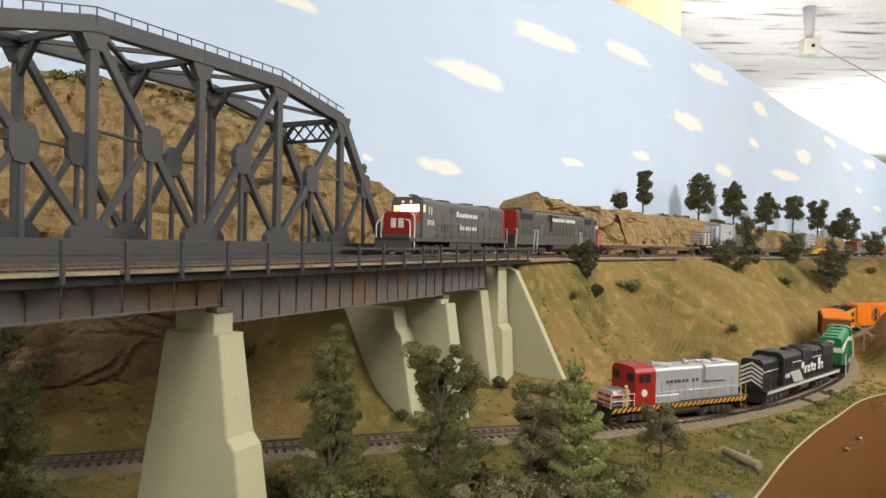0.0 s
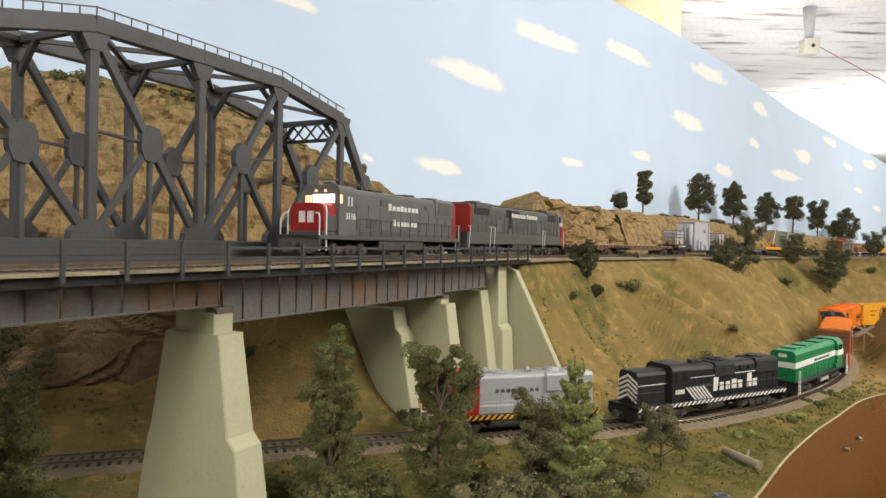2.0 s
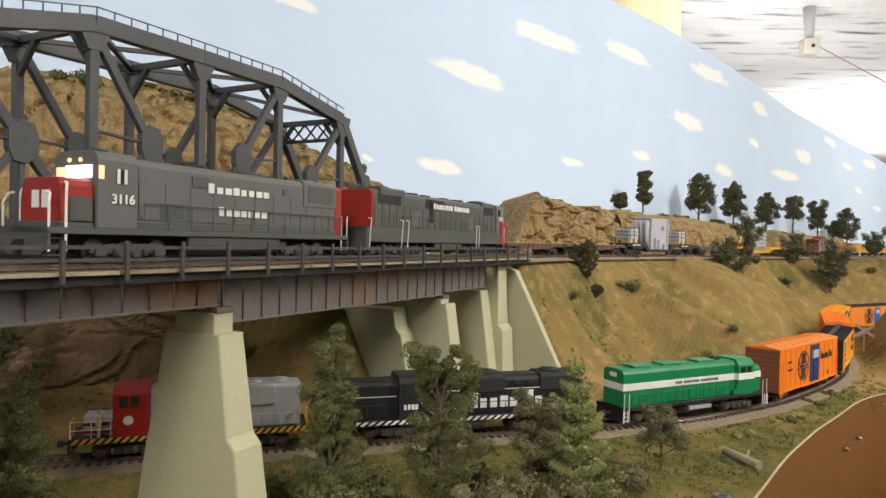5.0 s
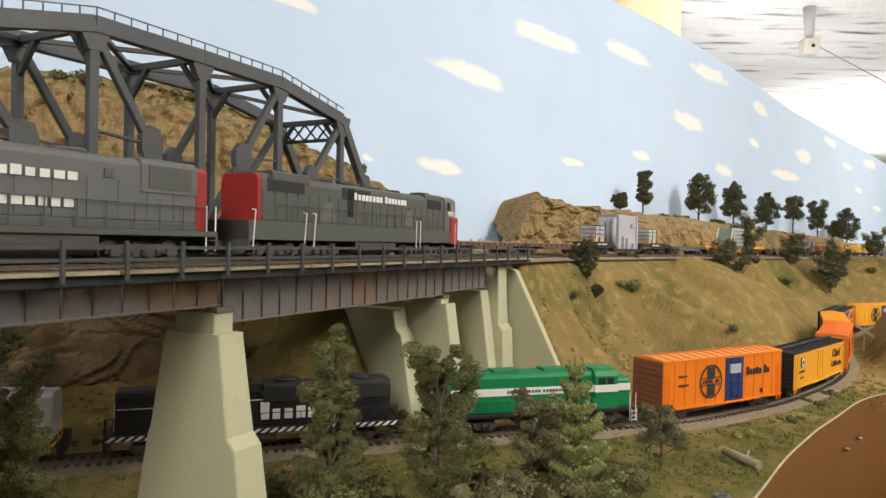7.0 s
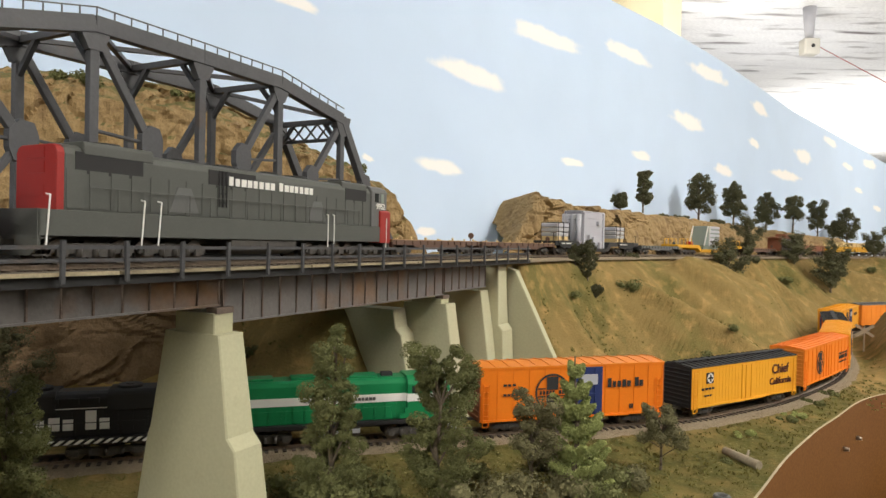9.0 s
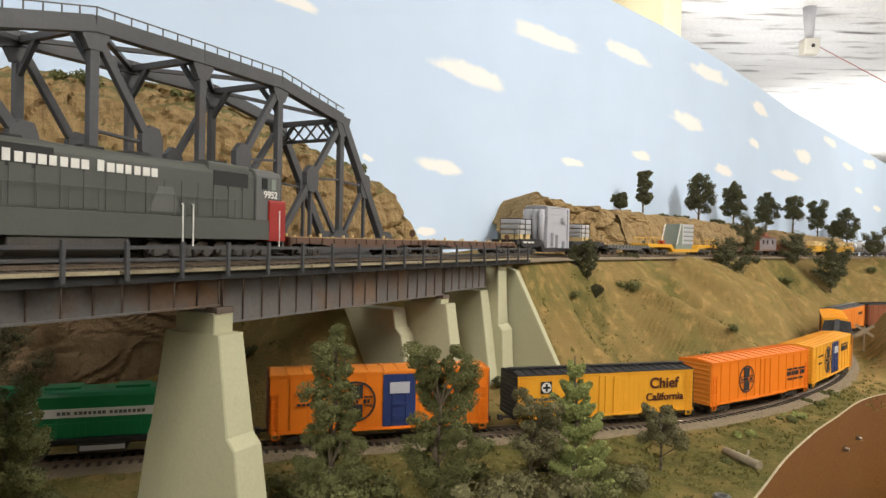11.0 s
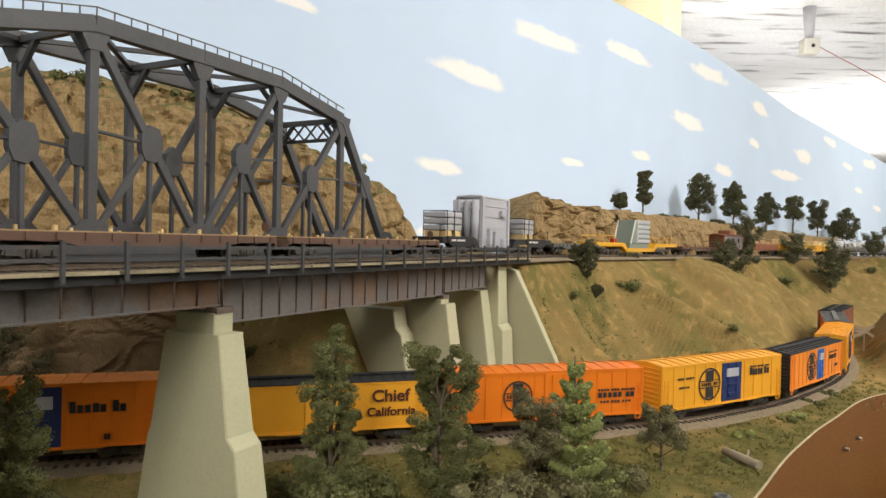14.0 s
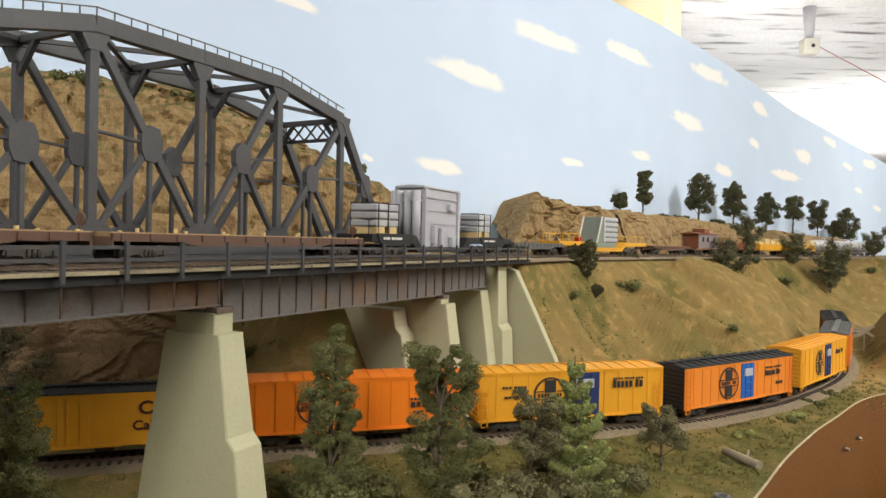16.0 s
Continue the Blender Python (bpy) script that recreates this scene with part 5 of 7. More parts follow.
def build_silver_loco():
    car = empty("diesel_locomotive", "silver and red short diesel locomotive with yellow striped sill", "locomotive", "locomotives")
    L = 0.0800
    loco_base(car, L, BLACK, deck=0.0165, tank=(-0.020, 0.022), truck_x=0.046, base=0.029)
    hood(car, "nose", -0.072, -0.053, 0.0105, 0.0165, 0.0300, SILVER, 0.003, "low silver nose with red bands")
    for z in (0.0185, 0.0235):
        hood(car, "nose_band", -0.0724, -0.0528, 0.0108, z, z + 0.0022, APACHE_RED, 0.0003)
    cab = hood(car, "cab", -0.053, -0.0300, 0.0162, 0.0165, 0.0505, APACHE_RED, 0.0050, "red rounded cab")
    for y0, y1 in ((-0.0140, -0.0050), (0.0050, 0.0140)):
        pane(cab, "windshield", -0.0534, -0.0528, y0, y1, 0.0370, 0.0445, WINDOW)
    pane(cab, "window", -0.0490, -0.0435, -0.0166, -0.0160, 0.0365, 0.0440, WINDOW)
    pane(cab, "window", -0.0420, -0.0365, -0.0166, -0.0160, 0.0365, 0.0440, WINDOW)
    bm = bmesh.new()
    tube(bm, (-0.043, -0.0167, 0.0275), (-0.043, -0.0161, 0.0275), 0.0032, n=20)
    part("round_emblem", bm, WHITE, car, "white round emblem")
    hood(car, "hood", -0.0300, 0.0745, 0.0120, 0.0165, 0.0475, SILVER, 0.0026, "silver engine hood", doors=11)
    hood(car, "hood_bulge", 0.0300, 0.0560, 0.0142, 0.0330, 0.0480, SILVER, 0.002, "wide silver radiator bulge")
    hood(car, "equipment_box", -0.0300, 0.0000, 0.0140, 0.0165, 0.0235, SILVER, 0.001)
    for x in (-0.010, 0.040, 0.060):
        roof_fan(car, x, 0.0478, 0.0070, SILVER)
    for x in (-0.020, 0.018):
        bm = bmesh.new()
        tube(bm, (x, -0.002, 0.0475), (x, 0.002, 0.0505), 0.0028, 0.0022, 12)
        part("exhaust_stack", bm, SILVER, car)
    lettering("lettering", car, [6, 2], -0.015, 0.0330, 0.040, 0.0030, -0.0122, SP_GREY_DARK, "small dark block marks")
    hazard(car, -0.079, 0.079, -0.0175, 0.0128, 0.0166, BLACK, MOW_YELLOW, 30)
    for x in (-0.0785, 0.0735, 0.0790):
        stanchion_rail(car, [(x, -0.0165), (x, -0.006)], 0.0060, 0.0290, MOW_YELLOW, mid=True)
    stanchion_rail(car, [(-0.079, -0.0165), (-0.066, -0.0165), (-0.054, -0.0165)], 0.0165, 0.0280, WHITE, mid=True)
    stanchion_rail(car, [(-0.028 + 0.0125 * k, -0.0168) for k in range(9)], 0.0165, 0.0270, SILVER)
    return car


def build_figure():
    """A small painted model figure, kept as one plain form."""
    bm = bmesh.new()
    for y in (-0.0022, 0.0012):
        bar(bm, (0, y, 0), (0.0003, y, 0.0088), 0.0019, 0.0019, up=(0, 1, 0))
    bar(bm, (0.0002, -0.0005, 0.0086), (0.0, -0.0005, 0.0152), 0.0030, 0.0050, up=(0, 1, 0))
    bar(bm, (0.0, -0.0032, 0.0148), (-0.0012, -0.0046, 0.0095), 0.0014, 0.0014)
    bar(bm, (0.0, 0.0022, 0.0148), (-0.0022, 0.0042, 0.0110), 0.0014, 0.0014)
    bmesh.ops.create_icosphere(bm, subdivisions=2, radius=0.0017, matrix=Matrix.Translation((0, -0.0005, 0.0174)))
    ob = part("model_figure", bm, SKIN, bevel=0.0002)
    return tagged(ob, "tiny buff painted model figure on the locomotive's platform", "figurine")


def build_black_loco():
    car = empty("diesel_locomotive", "black diesel locomotive with white zebra stripes and lettering", "locomotive", "locomotives")
    L = 0.1040
    loco_base(car, L, BLACK, deck=0.0165, tank=(-0.012, 0.012), truck_x=0.062, base=0.040, axles=3)
    hood(car, "short_hood", -0.098, -0.060, 0.0112, 0.0165, 0.0460, BLACK, 0.0040, "black short hood")
    cab = hood(car, "cab", -0.060, -0.036, 0.0160, 0.0165, 0.0500, BLACK, 0.0055, "black rounded cab")
    pane(cab, "window", -0.0560, -0.0490, -0.0164, -0.0158, 0.0350, 0.0430, WINDOW)
    pane(cab, "window", -0.0470, -0.0410, -0.0164, -0.0158, 0.0350, 0.0430, WINDOW)
    for y0, y1 in ((-0.0145, -0.0118), (0.0118, 0.0145)):
        pane(cab, "windshield", -0.0604, -0.0598, y0, y1, 0.0360, 0.0430, WINDOW)
    hood(car, "long_hood", -0.036, 0.0985, 0.0112, 0.0165, 0.0470, BLACK, 0.0045, "black long hood", doors=14)
    for x0, x1 in ((0.002, 0.030), (0.062, 0.096)):
        hood(car, "radiator", x0, x1, 0.0125, 0.0340, 0.0480, SOOT_SHADE, 0.003)
    for k in range(5):
        x = 0.000 + 0.0125 * k
        pane(car, "louvre", x, x + 0.007, -0.0128, -0.0110, 0.0395, 0.0432, SOOT_SHADE, "small louvred panel")
    for x in (0.018, 0.075):
        roof_fan(car, x, 0.0482, 0.0085, SOOT_SHADE)
    bm = bmesh.new()
    box(bm, -0.020, -0.006, -0.003, 0.003, 0.0468, 0.0505)
    part("exhaust_stack", bm, SOOT_SHADE, car, bevel=0.0004)
    bm = bmesh.new()
    box(bm, -0.034, 0.070, -0.0116, -0.0111, 0.0358, 0.0364)
    box(bm, -0.097, -0.061, -0.0116, -0.0111, 0.0335, 0.0341)
    part("pin_stripe", bm, WHITE, car, "thin white line")
    # large white word in block strokes, first marks larger
    lettering("lettering", car, [5, 2], 0.000, 0.0215, 0.066, 0.0090, -0.0120, WHITE, "large white block marks", first=1.45)
    # zebra stripes on the cab's lower side, hood end and sill
    for k in range(6):
        x = -0.0350 + 0.0044 * k
        bm = bmesh.new()
        prism(bm, [(x - 0.008, 0.0290), (x - 0.0058, 0.0290), (x + 0.0068, 0.0170), (x + 0.0046, 0.0170)], -0.0166, -0.0162, axis=1)
        part("zebra_stripe", bm, WHITE, car, "white diagonal stripe")
    for k in range(5):
        z = 0.0180 + 0.0042 * k
        bm = bmesh.new()
        prism(bm, [(-0.0112, z), (0, z + 0.006), (0.0112, z), (0.0112, z + 0.0022), (0, z + 0.0082), (-0.0112, z + 0.0022)], -0.0984, -0.0980, axis=0)
        part("chevron", bm, WHITE, car, "white chevron")
    hood(car, "battery_box", -0.045, -0.005, 0.0160, 0.0165, 0.0292, BLACK, 0.001)
    hazard(car, -0.103, 0.103, -0.0175, 0.0132, 0.0164, BLACK, WHITE, 34, 1.3)
    lettering("road_panel", car, [4], -0.056, 0.0240, 0.012, 0.0040, -0.0165, WHITE)
    stanchion_rail(car, [(0.000 + 0.0145 * k, -0.0170) for k in range(8)], 0.0165, 0.0275, SOOT_SHADE)
    stanchion_rail(car, [(-0.1035, -0.0165), (-0.098, -0.0165), (-0.085, -0.0165), (-0.070, -0.0165)], 0.0165, 0.0285, SOOT_SHADE)
    for x in (-0.103, 0.103):
        stanchion_rail(car, [(x, y) for y in (-0.0165, -0.0125)], 0.0060, 0.0285, SOOT_SHADE)
    return car


def build_green_loco():
    car = empty("diesel_locomotive", "bright green diesel locomotive with a broad white stripe", "locomotive", "locomotives")
    L = 0.1000
    loco_base(car, L, BLACK, deck=0.0165, tank=(-0.016, 0.016), truck_x=0.060, base=0.030)
    hood(car, "long_hood", -0.096, 0.056, 0.0128, 0.0165, 0.0485, LOCO_GREEN, 0.0040, "green long hood", doors=16)
    cab = hood(car, "cab", 0.056, 0.080, 0.0160, 0.0165, 0.0500, LOCO_GREEN, 0.0060, "green rounded cab")
    hood(car, "short_hood", 0.080, 0.095, 0.0120, 0.0165, 0.0420, LOCO_GREEN, 0.0035, "green short hood")
    bm = bmesh.new()
    box(bm, -0.0964, 0.0562, -0.0134, 0.0134, 0.0305, 0.0365)
    part("white_band", bm, WHITE, car, "broad white band")
    bm = bmesh.new()
    box(bm, 0.0558, 0.0803, -0.01655, 0.01655, 0.0305, 0.0365)
    part("white_band", bm, WHITE, cab)
    bm = bmesh.new()
    box(bm, 0.080, 0.0954, -0.0125, 0.0125, 0.0305, 0.0365)
    part("white_band", bm, WHITE, car)
    for x in (0.0600, 0.0690):
        pane(cab, "window", x, x + 0.0065, -0.0164, -0.0158, 0.0370, 0.0425, WINDOW)
    lettering("lettering", car, [3, 7, 8], -0.030, 0.0324, 0.060, 0.0022, -0.0136, SP_GREY, "small grey block marks")
    pane(car, "number_board", -0.0968, -0.0958, -0.004, 0.004, 0.0415, 0.0450, WHITE)
    for x in (-0.066, -0.028, 0.020):
        hood(car, "roof_hatch", x - 0.012, x + 0.012, 0.0075, 0.0480, 0.0503, LOCO_GREEN, 0.0008)
    bm = bmesh.new()
    box(bm, 0.036, 0.046, -0.003, 0.003, 0.0480, 0.0515)
    part("exhaust_stack", bm, SOOT_SHADE, car, bevel=0.0004)
    for k in range(3):
        bm = bmesh.new()
        prism(bm, [(0.050 + 0.004 * k, 0.0175), (0.054 + 0.004 * k, 0.0175), (0.054 + 0.004 * k, 0.0215 + 0.004 * k), (0.050 + 0.004 * k, 0.0215 + 0.004 * k)], -0.0162, -0.0120, axis=1)
        part("cab_step", bm, LOCO_GREEN, car)
    for x in (-0.0985, -0.0925, 0.0925, 0.0985):
        bm = bmesh.new()
        tube(bm, (x, -0.0172, 0.0050), (x, -0.0172, 0.0290), 0.0004, n=6)
        part("grab_rail", bm, WHITE, car)
    stanchion_rail(car, [(-0.088 + 0.0145 * k, -0.0170) for k in range(10)], 0.0165, 0.0275, LOCO_GREEN, r=0.00025)
    pane(car, "air_tank", -0.014, 0.016, -0.0172, -0.0140, 0.0085, 0.0115, SILVER, "silver air reservoir")
    for e in (-1, 1):
        ladder(car, e * 0.0970, -0.0176, 0.0040, 0.0150, 0.0050, WHITE)
    resize(car, 0.925)
    return car


def flatcar(label, length, mat, deck_mat, stakes=0, group="freight cars of the upper train", fish=True):
    car = empty("flatcar", label, "flatcar", group)
    L, W = length / 2, 0.0165
    bm = bmesh.new()
    box(bm, -L, L, -W + 0.0003, W - 0.0003, 0.0128, 0.0151)
    part("deck", bm, deck_mat, car, "worn wooden deck")
    for e in (-1, 1):
        bm = bmesh.new()
        y0, y1 = sorted((e * W, e * (W - 0.0012)))
        low = 0.0072 if fish else 0.0098
        prism(bm, [(-L, 0.0145), (L, 0.0145), (L, 0.0105), (L * 0.62, 0.0105), (L * 0.42, low), (-L * 0.42, low), (-L * 0.62, 0.0105), (-L, 0.0105)], y0, y1, axis=1)
        part("side_sill", bm, mat, car, bevel=0.0002)
        for k in range(13):
            x = -L + 0.006 + (2 * L - 0.012) * k / 12
            bm = bmesh.new()
            y0, y1 = sorted((e * (W - 0.0002), e * (W + 0.0010)))
            box(bm, x - 0.0009, x + 0.0009, y0, y1, 0.0108, 0.0142)
            part("stake_pocket", bm, mat, car)
            if stakes and k % 2 == 0:
                bm = bmesh.new()
                hgt = 0.0016 + 0.0008 * ((k * 7) % 3)
                box(bm, x - 0.0007, x + 0.0007, e * (W - 0.002) - 0.0007, e * (W - 0.002) + 0.0007, 0.0140, 0.0142 + hgt)
                part("stake", bm, STAKE, car, "pale wooden stake")
    for i in range(2):
        bm = bmesh.new()
        box(bm, *sorted(((2 * i - 1) * L, (2 * i - 1) * (L - 0.0015))), -W, W, 0.0085, 0.0145)
        part("end_sill", bm, mat, car)
    bm = bmesh.new()
    box(bm, -L + 0.003, L - 0.003, -0.004, 0.004, 0.0080, 0.0130)
    part("centre_sill", bm, UNDER, car)
    bm = bmesh.new()
    bar(bm, (L + 0.001, -0.006, 0.010), (L + 0.001, -0.006, 0.0215), 0.0007, 0.0007, up=(0, 1, 0))
    tube(bm, (L + 0.001, -0.006, 0.0205), (L + 0.0020, -0.006, 0.0205), 0.0030, n=14)
    part("brake_wheel", bm, mat, car, "brake wheel on a staff")
    couplers(car, L)
    for x in (-L + 0.024, L - 0.024):
        truck(car, x)
    return car


def build_heavy_car():
    """Depressed-centre car."""
    car = empty("heavy_flatcar", "black depressed-centre heavy-duty flatcar", "flatcar", "freight cars of the upper train")
    L, W = 0.1420, 0.0165
    bm = bmesh.new()
    prism(bm, [(-L, 0.0185), (-0.074, 0.0185), (-0.066, 0.0085), (0.018, 0.0085), (0.026, 0.0185), (L, 0.0185), (L, 0.0125), (0.034, 0.0125), (0.023, 0.0042), (-0.071, 0.0042), (-0.080, 0.0125), (-L, 0.0125)], -W, W, axis=1)
    part("body", bm, BLACK, car, "black welded frame", bevel=0.0004)
    for e in (-1, 1):
        bm = bmesh.new()
        x0, x1 = (-0.136, -0.082) if e < 0 else (0.056, 0.120)
        prism(bm, [(x0, 0.0192), (x1, 0.0192), (x1, 0.0125), (x1 - 0.006, 0.0095), (x0 + 0.012, 0.0095), (x0 + 0.004, 0.0125)], -W - 0.0010, -W + 0.0004, axis=1)
        part("side_plate", bm, SOOT_SHADE, car)
        lettering("lettering", car, [3, 5], x0 + 0.008, 0.0145, 0.028, 0.0018, -W - 0.0014, WHITE, "small pale block marks")
        for x in (-0.121, -0.094) if e < 0 else (0.070, 0.112):
            truck(car, x, 0.0185)
        bm = bmesh.new()
        bar(bm, (e * (L - 0.002), -0.012, 0.018), (e * (L - 0.002), -0.012, 0.0290), 0.0006, 0.0006, up=(0, 1, 0))
        tube(bm, (e * (L - 0.002), -0.012, 0.0288), (e * (L - 0.002), -0.012, 0.0294), 0.0030, n=12)
        part("brake_wheel", bm, BLACK, car)
    couplers(car, L, 0.0105)
    return car


def build_transformer():
    t = empty("transformer_load", "silver-grey electrical transformer lashed on the heavy car", "transformer", "loads of the upper train")
    bm = bmesh.new()
    box(bm, -0.0230, 0.0230, -0.0130, 0.0130, 0.0088, 0.0545)
    part("tank", bm, TIN, t, bevel=0.0006)
    bm = bmesh.new()
    prism(bm, [(-0.0140, 0.0545), (0.0140, 0.0545), (0.0140, 0.0562), (0, 0.0570), (-0.0140, 0.0562)], -0.0250, 0.0250)
    part("lid", bm, TIN, t, bevel=0.0003)
    for z in (0.0170, 0.0270, 0.0370, 0.0470):
        bm = bmesh.new()
        box(bm, -0.0238, 0.0238, -0.0140, 0.0140, z, z + 0.0016)
        part("rib", bm, TIN, t)
    for x in (-0.0225, 0.0225):
        for y in (-0.0135, 0.0135):
            bm = bmesh.new()
            box(bm, x - 0.0015, x + 0.0015, y - 0.0015, y + 0.0015, 0.0088, 0.0545)
            part("corner_post", bm, TIN, t)
    for k, (x, y) in enumerate(((-0.0275, -0.009), (-0.0275, -0.001), (-0.0275, 0.007), (-0.0275, 0.0115))):
        bm = bmesh.new()
        tube(bm, (x, y, 0.0120 + 0.001 * k), (x, y, 0.0520), 0.0034, n=14)
        part("cooling_tube", bm, TIN, t)
    bm = bmesh.new()
    box(bm, -0.0300, -0.0230, -0.012, 0.013, 0.0160, 0.0175)
    box(bm, -0.0300, -0.0230, -0.012, 0.013, 0.0440, 0.0455)
    part("tube_bracket", bm, TIN, t)
    for x, z0, z1, w in ((0.010, 0.0385, 0.0440, 0.007), (-0.012, 0.0110, 0.0260, 0.004), (-0.002, 0.0090, 0.0240, 0.005), (0.013, 0.0088, 0.0170, 0.005)):
        bm = bmesh.new()
        box(bm, x - w / 2, x + w / 2, -0.0170, -0.0130, z0, z1)
        part("control_box", bm, TIN, t, bevel=0.0004)
    bm = bmesh.new()
    tube(bm, (0.0255, -0.006, 0.0120), (0.0255, -0.006, 0.0500), 0.0030, n=12)
    tube(bm, (0.0255, 0.004, 0.0120), (0.0255, 0.004, 0.0500), 0.0030, n=12)
    part("cooling_tube", bm, TIN, t)
    resize(t, 1.42, 1.05, 1.12, 0.0088)
    return t


def build_bundle():
    b = empty("crate_stack", "stack of banded pale grey crates on yellow blocks", "crates", "loads of the upper train")
    for k in range(3):
        for j, x in enumerate((-0.0085, 0.0085)):
            bm = bmesh.new()
            z = 0.0245 + 0.0062 * k
            box(bm, x - 0.0080, x + 0.0080, -0.0125, 0.0125, z, z + 0.0052)
            part("crate", bm, SILVER if k < 2 else TIN, b, bevel=0.0009)
    for x in (-0.0095, 0.0085):
        bm = bmesh.new()
        box(bm, x - 0.0055, x + 0.0055, -0.0120, 0.0120, 0.0186, 0.0246)
        part("yellow_block", bm, STAKE, b, bevel=0.0005)
    for x in (-0.0150, -0.001, 0.0150):
        bm = bmesh.new()
        for y in (-0.0130, 0.0130):
            bar(bm, (x, y, 0.0186), (x, y, 0.0432), 0.0007, 0.0005, up=(0, 1, 0))
        bar(bm, (x, -0.0130, 0.0432), (x, 0.0130, 0.0432), 0.0007, 0.0005)
        part("strap", bm, SOOT_SHADE, b)
    return b


def build_yellow_heavy():
    car = empty("heavy_flatcar", "yellow heavy-duty well car with span bolsters", "flatcar", "freight cars of the upper train")
    L = 0.150
    bm = bmesh.new()
    prism(bm, [(-L, 0.0185), (-0.058, 0.0185), (-0.048, 0.0085), (0.048, 0.0085), (0.058, 0.0185), (L, 0.0185), (L, 0.0130), (0.064, 0.0130), (0.052, 0.0045), (-0.052, 0.0045), (-0.064, 0.0130), (-L, 0.0130)], -0.0160, 0.0160, axis=1)
    part("body", bm, MOW_YELLOW, car, bevel=0.0004)
    for e in (-1, 1):
        for x in (0.078, 0.112):
            truck(car, e * x, 0.0185)
        bm = bmesh.new()
        for y in (-0.0150, 0.0150):
            for k in range(4):
                bar(bm, (e * (0.092 + 0.016 * k), y, 0.0185), (e * (0.092 + 0.016 * k), y, 0.0290), 0.0008, 0.0008, up=(0, 1, 0))
            bar(bm, (e * 0.092, y, 0.0290), (e * 0.140, y, 0.0290), 0.0008, 0.0010)
        part("railing", bm, MOW_YELLOW, car, "yellow railing")
    bm = bmesh.new()
    box(bm, -0.050, 0.050, -0.0168, -0.0160, 0.0050, 0.0105)
    part("well_side", bm, MOW_YELLOW, car)
    bm = bmesh.new()
    box(bm, -0.070, -0.064, -0.006, 0.006, 0.0185, 0.0250)
    part("winch", bm, APACHE_RED, car, "red winch housing", bevel=0.001)
    couplers(car, L, 0.0105)
    return car


def build_frame_load():
    t = empty("machine_crate", "grey-green ribbed machine crate in a white frame", "machine crate", "loads of the upper train")
    bm = bmesh.new()
    prism(bm, [(-0.034, 0.0180), (0.036, 0.0180), (0.036, 0.0560), (-0.020, 0.0560)], -0.0135, 0.0135, axis=1)
    part("casing", bm, GLASS_GREEN, t, bevel=0.0006)
    bm = bmesh.new()
    box(bm, -0.034, 0.036, -0.0125, 0.0125, 0.0088, 0.0181)
    part("base", bm, GLASS_GREEN, t)
    for k in range(5):
        z = 0.0195 + 0.0078 * k
        bm = bmesh.new()
        box(bm, -0.010, 0.0365, -0.0148, -0.0134, z, z + 0.0050)
        part("panel", bm, TIN, t, bevel=0.0004)
    bm = bmesh.new()
    for y in (-0.0150, 0.0150):
        bar(bm, (-0.036, y, 0.0180), (-0.020, y, 0.0560), 0.0016, 0.0016, up=(0, 1, 0))
        bar(bm, (-0.012, y, 0.0180), (-0.012, y, 0.0560), 0.0016, 0.0016, up=(0, 1, 0))
    part("white_frame", bm, WHITE, t, "white bracing frame")
    return t


def build_caboose():
    car = empty("caboose", "brown wooden caboose with grey sides", "caboose", "freight cars of the upper train")
    L = 0.056
    bm = bmesh.new()
    box(bm, -L + 0.010, L - 0.010, -0.0160, 0.0160, 0.0120, 0.0400)
    part("body", bm, material("faded_mauve", (0.24, 0.20, 0.20), 0.8), car, bevel=0.0004)
    bm = bmesh.new()
    box(bm, -L + 0.0095, -L + 0.0102, -0.0160, 0.0160, 0.0120, 0.0400)
    part("end_panel", bm, BROWN_RED, car)
    bm = bmesh.new()
    prism(bm, [(-0.0182, 0.0395), (-0.0182, 0.0405), (0, 0.0432), (0.0182, 0.0405), (0.0182, 0.0395)], -L, L)
    part("roof", bm, BROWN_RED, car)
    hood(car, "cupola", -0.012, 0.012, 0.0120, 0.0420, 0.0505, BROWN_RED, 0.001)
    for x in (-0.030, -0.008, 0.020):
        pane(car, "window", x, x + 0.007, -0.0164, -0.0158, 0.0250, 0.0340, WINDOW)
    bm = bmesh.new()
    box(bm, -L, L, -0.0160, 0.0160, 0.0105, 0.0122)
    part("platform", bm, BROWN_RED, car)
    couplers(car, L)
    for x in (-0.032, 0.032):
        truck(car, x)
    return car


